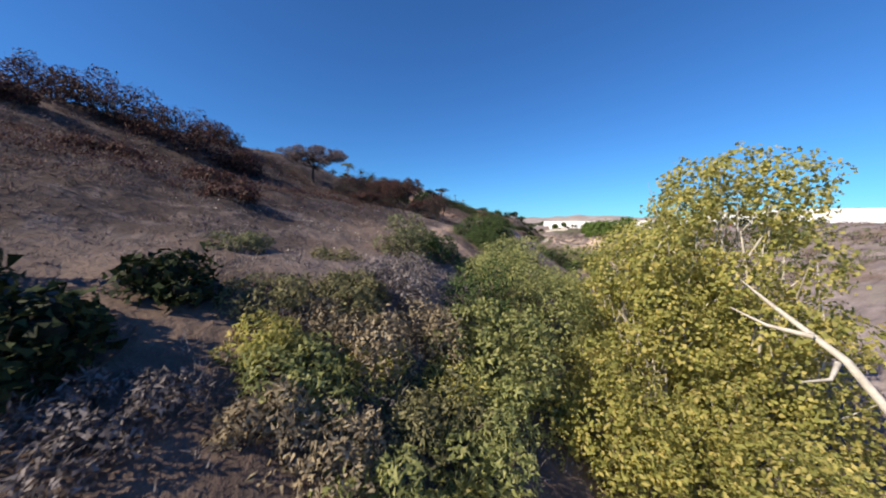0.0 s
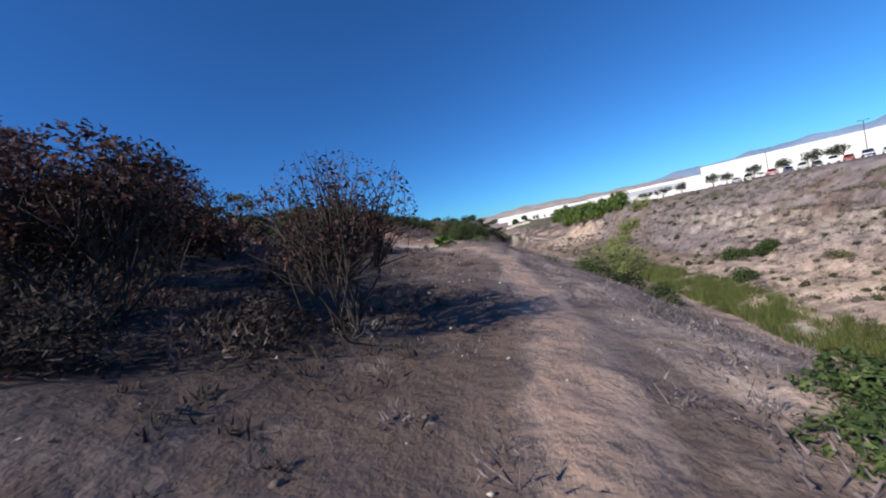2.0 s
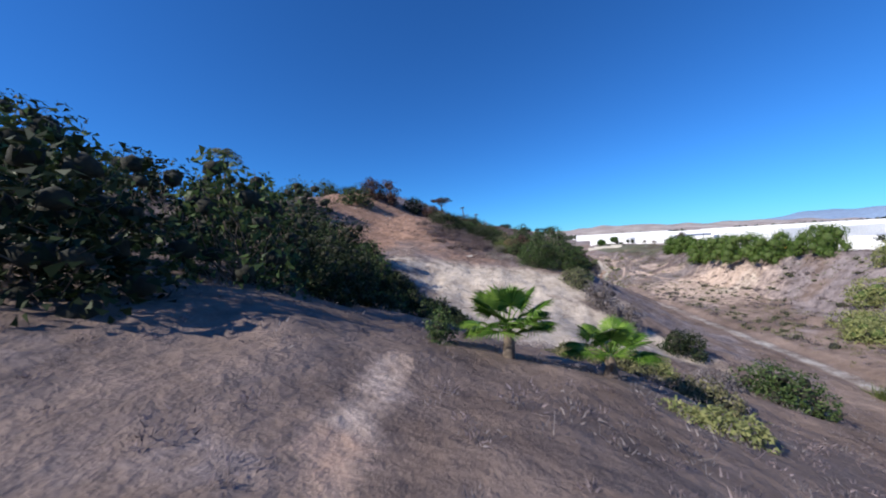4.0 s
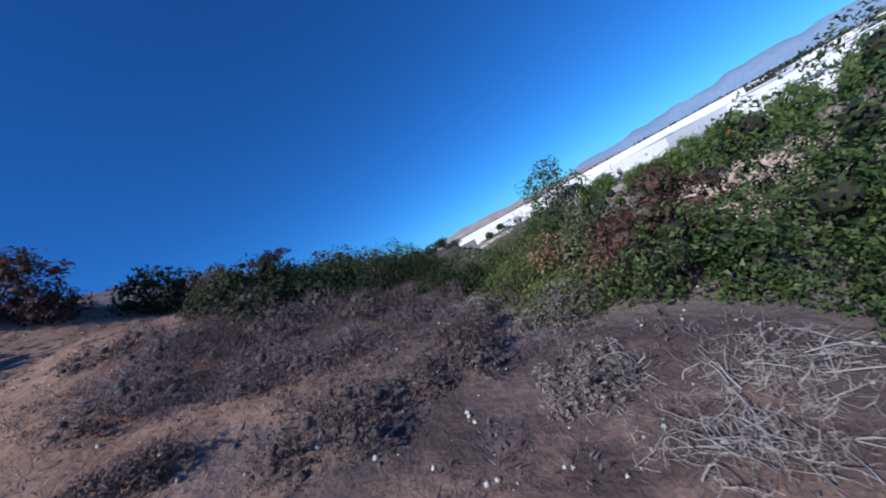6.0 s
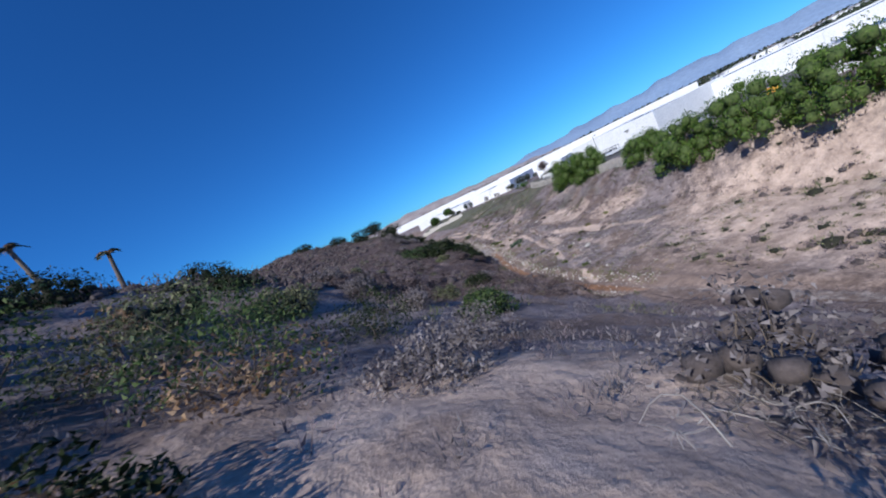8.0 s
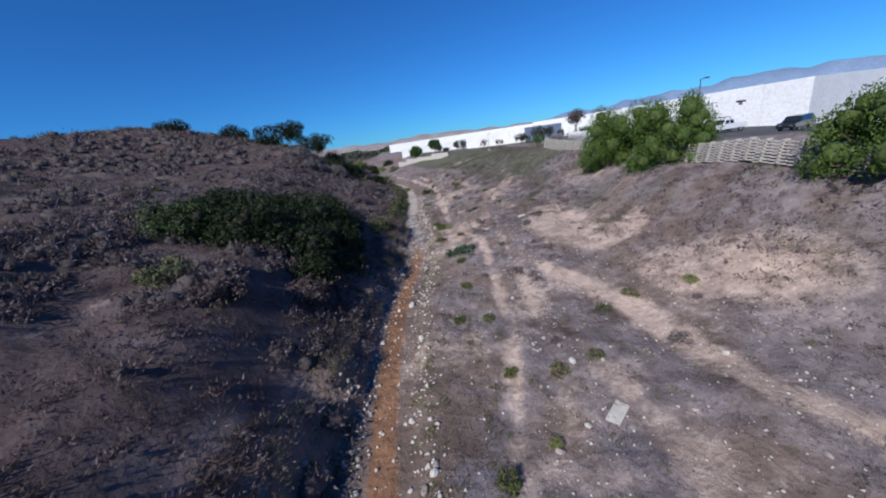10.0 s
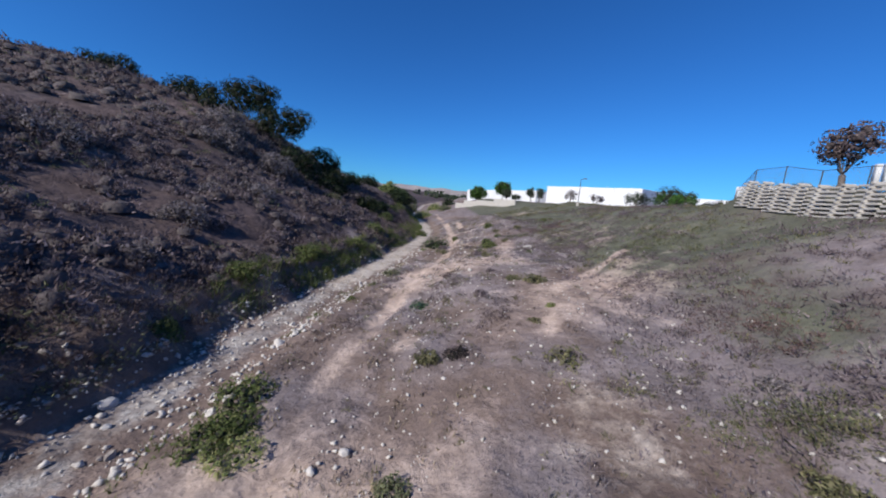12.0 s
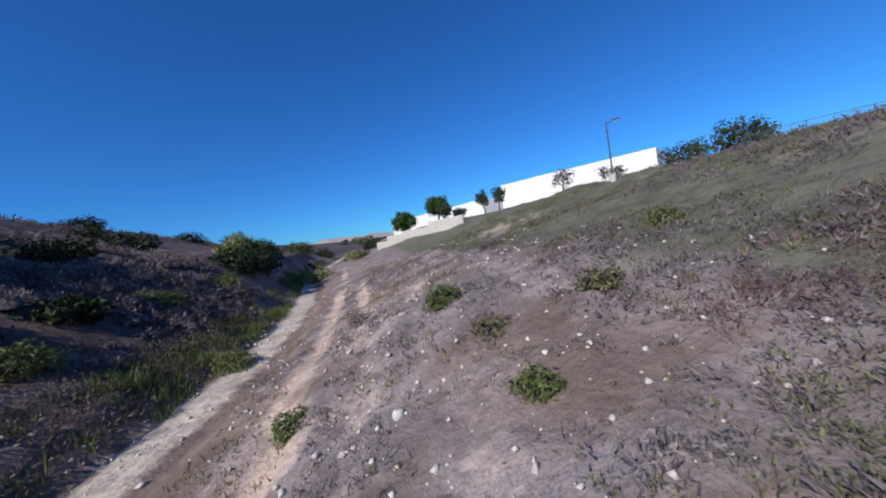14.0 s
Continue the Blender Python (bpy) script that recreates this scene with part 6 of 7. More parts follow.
part("wall_emblem", [box(23.0, 24.6, -0.02, -0.006, 5.6, 6.0), box(23.5, 24.1, -0.02, -0.006, 5.1, 5.55)], DARK_STEEL, w1, "small dark wall emblem")
warehouse((-2.8, 381), (19.5, 361), 30, 44, 5.6, "long white warehouse above the grassy bank")
warehouse((-37, 446), (-3, 392), 60, 50, 6.4, "long low white warehouse down the valley", doors=(48,))
warehouse((22.5, 328.5), (46, 305), 13, 20, 5.4, "white warehouse behind the chain-link fence")
warehouse((40, 166), (90, 140), 96, 50, 7.6, "wide white warehouse across the canyon", doors=(40, 60))
warehouse((75, 92), (90, 70), 30, 30, 9.5, "pale grey warehouse across the canyon", GREY_WALL)
warehouse((62, 330), (150, 205), 150, 70, 6.8, "huge white warehouse beyond the row of green trees")
warehouse((34, 222), (60, 178), 46, 30, 5.0, "white warehouse behind the pepper trees")
warehouse((-10, 520), (60, 480), 90, 60, 8, "far white warehouse on the valley floor")
warehouse((60, 470), (190, 400), 150, 70, 9, "far white warehouse on the valley floor")
warehouse((-60, 640), (60, 610), 120, 70, 9, "far white warehouse on the valley floor")
warehouse((90, 600), (300, 520), 230, 90, 9, "far white warehouse on the valley floor")


def far_trees():
    """A dark line of tree tops along the far valley floor."""
    rng = np.random.default_rng(77)
    n = 16000
    a, d = np.radians(rng.uniform(-25, 80, n)), rng.uniform(700, 1500, n)
    at = np.stack([-20 + np.sin(a) * d, 150 + np.cos(a) * d, -7 + rng.uniform(0, 1, n) ** 1.5 * (6 + 7 * (grain(np.degrees(a), d * 0.01, 2.5, 3) > 0))], -1)
    return tagged(new("far_trees", mesh_of("far_trees", [leaf_quads(rng, at, unit(rng.normal(size=(n, 3))), 6.0, 0.8)], LEAF["far"])), "dark line of trees on the far valley floor", "trees", kind="stuff")


far_trees()


def far_roofs():
    rng = np.random.default_rng(78)
    for k in range(26):
        a, d = radians(rng.uniform(-8, 62)), rng.uniform(650, 1300)
        x, y = -20 + math.sin(a) * d, 150 + math.cos(a) * d
        w, dp, h = rng.uniform(30, 90), rng.uniform(25, 60), rng.uniform(6, 10)
        root = thing("distant_building", pose(x, y, -8, 0, 0, rng.uniform(-20, 20)), "small white flat-roofed building far across the valley", "building", "distant buildings")
        part("wall", [box(-w / 2, w / 2, -dp / 2, dp / 2, -3, h)], WHITE_WALL, root)
        part("roof", [box(-w / 2 - 0.3, w / 2 + 0.3, -dp / 2 - 0.3, dp / 2 + 0.3, h + 0.01, h + 0.5)], ROOF, root)


far_roofs()


def house(x, y, turn, scale=1.0):
    root = thing("house", pose(x, y, ground_at(x, y), 0, 0, turn), "beige stucco house with a brown hipped roof on the ridge", "house", "ridge houses")
    L, W, H = 13 * scale, 9 * scale, 3.6 * scale
    part("wall", [box(-L / 2, L / 2, -W / 2, W / 2, -2, H)], STUCCO, root)
    e = 0.6
    co = [(-L / 2 - e, -W / 2 - e, H), (L / 2 + e, -W / 2 - e, H), (L / 2 + e, W / 2 + e, H), (-L / 2 - e, W / 2 + e, H), (-L / 2 + W / 2, 0, H + 2.4 * scale), (L / 2 - W / 2, 0, H + 2.4 * scale)]
    roof = part("roof", [(co, [(0, 1, 5, 4), (2, 3, 4, 5)]), (co, [(1, 2, 5), (3, 0, 4)]), (co, [(0, 3, 2, 1)])], TILES, root)
    part("chimney", [box(L * 0.2, L * 0.2 + 0.9, 0.5, 1.4, H + 0.8, H + 3.2 * scale)], STUCCO, roof)
    for x0 in (-L * 0.32, L * 0.08):
        win = part("window", bevel_box(x0, x0 + 2.0, -W / 2 - 0.06, -W / 2 - 0.004, 1.0, 2.3, 0.02, 1), WHITE_WALL, root)
        part("pane", [box(x0 + 0.1, x0 + 1.9, -W / 2 - 0.075, -W / 2 - 0.062, 1.1, 2.2)], CARGLASS, win)


house(-128, 103, 25, 1.0)
house(-118, 214, -10, 1.0)


# vehicles
def wheel(root, x, y, r=0.36):
    w = part("wheel", [tube([(x, y - 0.12, r), (x, y + 0.12, r)], [r, r], 18)], TYRE, root)
    side = 1 if y > 0 else -1
    part("tyre", [tube([(x, y - 0.115, r), (x, y - 0.05, r), (x, y + 0.05, r), (x, y + 0.115, r)], [r * 0.9, r * 1.0, r * 1.0, r * 0.9], 18)], TYRE, w)
    d = side * 0.13
    a = np.linspace(0, 2 * np.pi, 16, endpoint=False)
    ring = np.stack([x + np.cos(a) * r * 0.62, np.full(16, y + d), r + np.sin(a) * r * 0.62], -1)
    part("rim", [(np.concatenate([ring, [[x, y + d * 0.8, r]]]), np.array([[k, (k + 1) % 16, 16] if side < 0 else [(k + 1) % 16, k, 16] for k in range(16)]))], RIM_METAL, w)


def extruded(profile, y0, y1, inset=0.0):
    """A side view (x, z) drawn out in width, narrower towards its top by the inset."""
    p = np.array(profile, float)
    n = len(p)
    zs = (p[:, 1] - p[:, 1].min()) / max(np.ptp(p[:, 1]), 1e-6)
    a = np.stack([p[:, 0], y0 + inset * zs, p[:, 1]], -1)
    b = np.stack([p[:, 0], y1 - inset * zs, p[:, 1]], -1)
    bm = bmesh.new()
    va, vb = [bm.verts.new(v) for v in a], [bm.verts.new(v) for v in b]
    bm.faces.new(va)
    bm.faces.new(vb[::-1])
    for k in range(n):
        bm.faces.new((va[k], vb[k], vb[(k + 1) % n], va[(k + 1) % n]))
    bmesh.ops.recalc_face_normals(bm, faces=bm.faces[:])
    bmesh.ops.bevel(bm, geom=bm.edges[:], offset=0.045, segments=2, affect="EDGES", profile=0.6)
    return bm


def vehicle(kind, x, y, turn, paint):
    label = {"pickup": paint + " crew-cab pickup truck parked on the lot", "suv": paint + " sport utility car parked on the lot", "car": paint + " sedan parked on the lot"}[kind]
    root = thing({"pickup": "pickup_truck", "suv": "suv", "car": "sedan"}[kind], pose(x, y, ground_at(x, y) + 0.02, 0, 0, turn), label, "truck" if kind == "pickup" else "car", "parked cars")
    if kind == "pickup":
        body = [(-2.8, 0.5), (2.75, 0.5), (2.85, 0.75), (2.75, 1.05), (1.45, 1.18), (-0.75, 1.2), (-0.8, 1.15), (-2.75, 1.15), (-2.85, 0.8)]
        cab, top, W = [(-0.75, 1.16), (1.45, 1.16), (0.75, 1.82), (-0.6, 1.85)], 1.85, 1.0
    elif kind == "suv":
        body = [(-2.35, 0.45), (2.3, 0.45), (2.4, 0.7), (2.3, 1.0), (1.2, 1.12), (-2.3, 1.12), (-2.42, 0.8)]
        cab, top, W = [(-2.3, 1.1), (1.25, 1.1), (0.55, 1.75), (-2.0, 1.78)], 1.78, 0.97
    else:
        body = [(-2.3, 0.35), (2.25, 0.35), (2.35, 0.6), (2.2, 0.82), (1.05, 0.92), (-1.7, 0.95), (-2.25, 0.92), (-2.35, 0.6)]
        cab, top, W = [(-1.75, 0.93), (1.1, 0.91), (0.35, 1.42), (-1.05, 1.44)], 1.44, 0.9
    b = part("body", extruded(body, -W, W, 0.06), PAINT[paint], root)
    part("cabin", extruded(cab, -W + 0.06, W - 0.06, 0.18), PAINT[paint], root)
    zl, zh = cab[0][1] + 0.08, top - 0.1
    for s in (-1, 1):
        yy = s * (W - 0.10)
        lean = s * -0.12
        xs0, xs1 = cab[0][0] + 0.22, cab[1][0] - 0.32
        midx = (xs0 + xs1) / 2
        for a0, a1 in ((xs0, midx - 0.05), (midx + 0.05, xs1)):
            co = [(a0, yy, zl), (a1, yy, zl), (a1 - (0.35 if a1 == xs1 else 0), yy + lean, zh), (a0 + (0.15 if a0 == xs0 else 0), yy + lean, zh)]
            part("side_window", [(np.array(co) + [0, s * 0.035, 0], np.array([[0, 1, 2, 3] if s < 0 else [3, 2, 1, 0]]))], CARGLASS, b)
        part("headlight", bevel_box(body[2][0] - 0.16, body[2][0] - 0.02, s * (W - 0.45) - 0.16, s * (W - 0.45) + 0.16, body[2][1] - 0.05, body[2][1] + 0.1, 0.02, 1), LAMP_GLASS, root)
        part("tail_lamp", bevel_box(body[-1][0] - 0.01, body[-1][0] + 0.08, s * (W - 0.25) - 0.09, s * (W - 0.25) + 0.09, body[-1][1], body[-1][1] + 0.22, 0.02, 1), TAIL, root)
        wheel(root, body[1][0] - 0.95, s * (W - 0.14), 0.4 if kind == "pickup" else 0.34)
        wheel(root, body[0][0] + 1.0, s * (W - 0.14), 0.4 if kind == "pickup" else 0.34)
    fx0, fz0, fx1, fz1 = cab[1][0], cab[1][1], cab[2][0], cab[2][1]
    ws = [(fx0 - 0.02, -W + 0.22, fz0 + 0.06), (fx0 - 0.02, W - 0.22, fz0 + 0.06), (fx1 + 0.09, W - 0.34, fz1 - 0.06), (fx1 + 0.09, -W + 0.34, fz1 - 0.06)]
    part("windscreen", [(np.array(ws) + [0.03, 0, 0.03], np.array([[0, 1, 2, 3]]))], CARGLASS, b)
    return root


vehicle("pickup", 19.5, 264.5, 188, "white")
vehicle("suv", 21.5, 256.5, 200, "black")
vehicle("car", 24, 249.5, 185, "white")
vehicle("car", 30, 245, 190, "silver")
rng_cars = random.Random(5)
for k in range(15):
    s = k / 14
    vehicle(("car", "suv", "car", "pickup")[k % 4], 41 + 27 * s + rng_cars.uniform(-0.3, 0.3), 150 - 26 * s, 232 + rng_cars.uniform(-3, 3), ("silver", "white", "blue", "black", "red")[(k * 3) % 5])
for k, (x, y, h, w) in enumerate([(39, 158, 5, 4), (42.5, 157.5, 4.5, 3.6), (47, 152.5, 5, 4.2), (52, 149, 4.6, 4), (56, 145, 5.4, 4.6), (59, 142, 5.4, 4.6), (66, 135, 4, 4), (33, 165, 4.5, 5), (30, 172, 4.4, 6), (26, 178, 4.2, 6), (76, 112, 5, 5)]):
    tree("lot_tree", x, y, h, w, "far", "dark parking-lot tree in front of the white warehouse", "tree", "parking lot trees", 320 + k, 0.34, 0.3, 9, 0.85, 1600, stems=1, fork=0.3)
for k, (x, y, h, w, leaf) in enumerate([(9, 152, 4.5, 9, "lime"), (14, 158, 4.5, 9, "lime"), (20, 166, 4.6, 8, "lime"), (4, 142, 4, 7, "lime"), (46, 210, 5, 5, "far"), (52, 205, 5, 6, "far"), (58, 196, 5, 7, "far"), (66, 190, 5, 6, "far"), (30, 300, 6, 3, "far"), (33, 297, 6, 3, "far"), (18, 312, 4.5, 6, "far")]):
    tree("lot_tree", x, y, h, w, leaf, "leafy green tree on the canyon rim" if leaf == "lime" else "dark tree beside the warehouses", "tree", "rim trees", 340 + k, 0.32, 0.05, 10, 0.95, 3000, stems=3)


def lamp_post(x, y, h, turn=0.0, arms=1):
    root = thing("lamp_post", pose(x, y, ground_at(x, y) - 0.1, 0, 0, turn), "slim steel parking-lot lamp post", "lamp post", "lamp posts")
    part("base", [tube([(0, 0, 0), (0, 0, 0.7)], [0.28, 0.28], 12), box(-0.2, 0.2, -0.2, 0.2, 0.69, 0.73)], CONCRETE, root)
    part("pole", [tube([(0, 0, 0.7), (0, 0, h)], [0.085, 0.06], 8)], DARK_STEEL, root)
    for k in range(arms):
        s = 1 - 2 * k
        arm = part("arm", [tube([(0, 0, h - 0.1), (s * 0.6, 0, h)], [0.03, 0.03], 6)], DARK_STEEL, root)
        head = part("lamp_head", bevel_box(min(s * 0.5, s * 1.15), max(s * 0.5, s * 1.15), -0.18, 0.18, h - 0.02, h + 0.12, 0.03, 1), DARK_STEEL, arm)
        part("lens", [box(min(s * 0.58, s * 1.08), max(s * 0.58, s * 1.08), -0.14, 0.14, h - 0.035, h - 0.022)], LAMP_GLASS, arm)


lamp_post(13.5, 262.5, 7.5, 0)
lamp_post(-1, 337, 5.6, -20)
lamp_post(62, 138, 9, 0, 2)
lamp_post(49, 150, 8, 0, 2)
lamp_post(75, 122, 8, 0, 2)


def container(x, y, turn):
    root = thing("storage_container", pose(x, y, ground_at(x, y), 0, 0, turn), "grey-green steel storage cage on the lot", "container", "")
    part("frame", [box(-2.2, 2.2, -0.9, 0.9, 0.05, 0.15)] + [box(a - 0.05, a + 0.05, b - 0.05, b + 0.05, 0.15, 2.0) for a in (-2.15, 0, 2.15) for b in (-0.85, 0.85)] + [box(-2.2, 2.2, -0.9, 0.9, 2.001, 2.08)], DARK_STEEL, root)
    for k in range(11):
        part("slat", [box(-2.0 + k * 0.4 - 0.06, -2.0 + k * 0.4 + 0.06, -0.93, -0.91, 0.2, 1.95)], STEEL, root)


container(24, 272, -65)


def skip(x, y):
    root = thing("yellow_excavator_body", pose(x, y, ground_at(x, y), 0, 0, 30), "yellow machine parked beside the lot trees", "machine", "")
    part("cab", extruded([(-1.2, 0.8), (1.3, 0.8), (1.2, 1.7), (0.4, 2.6), (-0.9, 2.6)], -0.9, 0.9, 0.1), PAINT["yellow"], root)
    part("tracks", [tube([(-1.5, -1.0, 0.4), (1.5, -1.0, 0.4)], [0.38, 0.38], 10), tube([(-1.5, 1.0, 0.4), (1.5, 1.0, 0.4)], [0.38, 0.38], 10)], TYRE, root)
    part("boom", [tube([(0.8, 0, 1.4), (2.6, 0, 3.0), (4.0, 0, 1.2)], [0.2, 0.2, 0.14], 6)], PAINT["yellow"], root)
    part("window", [box(0.3, 1.0, -0.93, -0.905, 1.75, 2.4)], CARGLASS, root)


skip(27, 226)


# crib wall along the rim
def crib_wall():
    rng = random.Random(9)
    line_pts = [(4.6, 234.5), (4.9, 244), (5.2, 254), (4.6, 264), (3.9, 274), (3.4, 284), (3.1, 295.5)]
    root = thing("crib_wall", pose(0, 0, 0), "open concrete crib retaining wall of stacked beams", "retaining wall", kind="structure")
    s = np.concatenate([[0], np.cumsum([math.dist(a, b) for a, b in zip(line_pts, line_pts[1:])])])
    lx, ly = np.array(line_pts).T

    def at(d):
        return float(np.interp(d, s, lx)), float(np.interp(d, s, ly))

    block = bevel_box(-0.75, 0.75, -0.10, 0.10, -0.06, 0.06, 0.015, 1)
    beam_mesh = bpy.data.meshes.new("beam")
    block.to_mesh(beam_mesh)
    block.free()
    beam_mesh.materials.append(CONCRETE)
    block = bevel_box(-0.08, 0.08, -0.45, 0.18, -0.065, 0.065, 0.015, 1)
    head_mesh = bpy.data.meshes.new("header")
    block.to_mesh(head_mesh)
    block.free()
    head_mesh.materials.append(CONCRETE)
    for row in range(8):
        d = 0.8
        while d < s[-1] - 0.6:
            x, y = at(d)
            x1, y1 = at(d + 0.5)
            turn = math.degrees(math.atan2(y1 - y, x1 - x))
            top = ground_at(x + 3.2, y) + 0.15
            z = top - 0.16 - row * 0.26
            back_ = 0.065 * (7 - row)
            if z > ground_at(x - 0.4, y) - 0.15:
                for mesh, name, dz, dx in ((beam_mesh, "beam", 0, 0), (head_mesh, "header", 0.13, 0)):
                    ob = new(name, mesh)
                    ob.parent = root
                    ob.matrix_basis = pose(x + 0.2 + back_ * 0.8 + rng.uniform(-0.02, 0.02), y, z + dz, 0, 0, turn + rng.uniform(-0.5, 0.5))
            d += 1.55
    return at, s[-1]


crib_at, crib_len = crib_wall()


def fence():
    root = thing("chain_link_fence", pose(0, 0, 0), "chain-link fence with steel posts on top of the crib wall", "fence", kind="structure")
    pts = [crib_at(d) for d in np.arange(28, crib_len + 0.1, 3.0)]
    pts = [(x + 1.6, y) for x, y in pts] + [(6.2, 300), (9, 305), (14, 309), (18, 313), (17.5, 319), (16, 325), (13.5, 329), (12, 332), (10, 336)]
    tops = []
    for x, y in pts:
        z = ground_at(x, y)
        tops.append((x, y, z + 1.9))
        part("post", [tube([(x, y, z - 0.2), (x, y, z + 1.95)], [0.035, 0.035], 6)], DARK_STEEL, root)
    for a, b in zip(tops, tops[1:]):
        part("rail", [tube([a, b], [0.022, 0.022], 5)], DARK_STEEL, root)
        wires, L = [], math.dist(a[:2], b[:2])
        va, vb = np.array(a), np.array(b)
        for k in np.arange(-1.8, L, 0.22):
            for s in (1, -1):
                t0, t1 = max(k, 0), min(k + 1.8, L)
                if t1 - t0 < 0.1:
                    continue
                h0, h1 = (t0 - k), (t1 - k)
                if s < 0:
                    h0, h1 = 1.8 - h0, 1.8 - h1
                p0, p1 = va + (vb - va) * t0 / L, va + (vb - va) * t1 / L
                wires.append(tube([p0 + [0, 0, h0 - 1.85], p1 + [0, 0, h1 - 1.85]], [0.006, 0.006], 3))
        part("mesh", wires, STEEL, root)


fence()


def siding():
    root = thing("siding_fence", pose(0, 0, 0), "white corrugated metal fence along the lot edge", "fence", kind="structure")
    for d in np.arange(30, 53, 0.55):
        x, y = crib_at(d)
        x += 2.6
        z = float(np.interp(d, [30, 41, 53], [ground_at(crib_at(q)[0] + 2.6, crib_at(q)[1]) for q in (30, 41, 53)]))
        part("slat", [box(x - 0.02, x + 0.03, y + 0.01, y + 0.48, z - 0.1, z + 1.5), box(x - 0.06, x - 0.02, y + 0.16, y + 0.34, z - 0.1, z + 1.5)], SIDING, root)


siding()


def low_wall():
    root = thing("concrete_wall", pose(0, 0, 0), "pale concrete retaining wall below the clipped trees", "retaining wall", kind="structure")
    pts = [(-38, 412), (-33, 402), (-27, 391), (-20, 380), (-13, 370)]
    for (xa, ya), (xb, yb) in zip(pts, pts[1:]):
        a = math.atan2(yb - ya, xb - xa)
        L = math.dist((xa, ya), (xb, yb))
        p = part("wall_block", bevel_box(0.01, L - 0.01, -0.2, 0.2, -2.5, 1.6, 0.04, 1), CONCRETE, root)
        p.matrix_basis = pose(xa, ya, max(ground_at(xa, ya), ground_at(xb, yb)), 0, 0, math.degrees(a))


low_wall()


def post(x, y, h, turn):
    root = tagged(new("fence_post", mesh_of("fence_post", [tube([(0, 0, -0.2), (0.02, 0, h * 0.5), (0.05, 0.01, h)], [0.05, 0.045, 0.04], 6)], POST)), "old leaning metal stake on the burnt slope", "post", "old stakes")
    root.matrix_basis = pose(x, y, ground_at(x, y), 4, -5, turn)


for x, y, h, a in ((-35.5, 33.5, 1.3, 10), (-38.5, 38, 1.3, 70), (-42, 42, 1.2, 140)):
    post(x, y, h, a)


def slab(x, y, turn, L=2.2, W=1.2):
    ob = part("concrete_slab", bevel_box(-L / 2, L / 2, -W / 2, W / 2, -0.12, 0.12, 0.03, 2), CONCRETE, None)
    ob.matrix_basis = pose(x, y, ground_at(x, y) + 0.06, 4, -6, turn)
    tagged(ob, "broken pale concrete slab lying on the ground", "slab", "concrete slabs")


slab(-53, 134.8, 20, 1.5, 0.7)
slab(-17.6, 228.5, 40, 1.4, 0.7)
slab(-12.2, 262.6, 15, 1.0, 0.7)
slab(-12.8, 301.2, 25, 0.85, 0.6)


def brushwood(x, y, spread, n, seed):
    """A low tangle of bleached dead branches lying on the ground."""
    rng = np.random.default_rng(seed)
    base = ground_at(x, y)
    root = thing("dead_brushwood", pose(x, y, base), "tangle of bleached grey dead branches on the ground", "dead branches", "dead branches")
    for _ in range(n):
        px, py = rng.normal(size=2) * spread * 0.42
        a, L = rng.uniform(0, 6.28), rng.uniform(0.35, 1.2)
        qx, qy = px + math.cos(a) * L, py + math.sin(a) * L
        za, zb = ground_at(x + px, y + py) - base + rng.uniform(0.0, 0.2), ground_at(x + qx, y + qy) - base + rng.uniform(0.02, 0.4)
        thick = rng.uniform(0.007, 0.02)
        chunks = [limb(rng, (px, py, za), (qx, qy, zb), thick, 0.004, 0.22, 6)]
        for _ in range(6):
            t0 = rng.uniform(0.2, 0.95)
            m = np.array([px + (qx - px) * t0, py + (qy - py) * t0, za + (zb - za) * t0])
            chunks.append(limb(rng, m, m + unit(rng.normal(size=3) * [1, 1, 0.6] + [0, 0, 0.15]) * L * rng.uniform(0.2, 0.5), thick * 0.5, 0.003, 0.2, 4))
        part("branch", chunks, DEAD_WOOD if rng.random() < 0.75 else POST, root)


brushwood(-47.3, 137.2, 1.7, 60, 5)
brushwood(-48.4, 136.5, 1.5, 46, 6)
brushwood(-49.6, 139.2, 1.1, 22, 7)
brushwood(-46.4, 137.4, 1.4, 36, 9)
brushwood(-44.0, 172.0, 1.8, 20, 8)
brushwood(-51.6, 145.6, 1.6, 34, 10)


# ---- stones ----
def stone_mesh(seed, lumps=0.35):
    rng = np.random.default_rng(seed)
    bm = bmesh.new()
    bmesh.ops.create_icosphere(bm, subdivisions=2, radius=0.5)
    for _ in range(7):
        nrm = Vector(unit(rng.normal(size=3)))
        cut = rng.uniform(0.26, 0.42)
        for v in bm.verts:
            dd = v.co.dot(nrm)
            if dd > cut:
                v.co -= nrm * (dd - cut)
    s = rng.uniform(0.65, 1.2, 3)
    for v in bm.verts:
        v.co = Vector((v.co.x * s[0], v.co.y * s[1], v.co.z * s[2] * 0.8)) * (1 + lumps * 0.3 * noise.noise(v.co * 3 + Vector((seed, 0, 0))))
    me = bpy.data.meshes.new("stone")
    bm.to_mesh(me)
    bm.free()
    return me


STONES = []
for k in range(8):
    me = stone_mesh(500 + k)
    me.materials.append(STONE if k < 5 else ROCK)
    STONES.append(me)


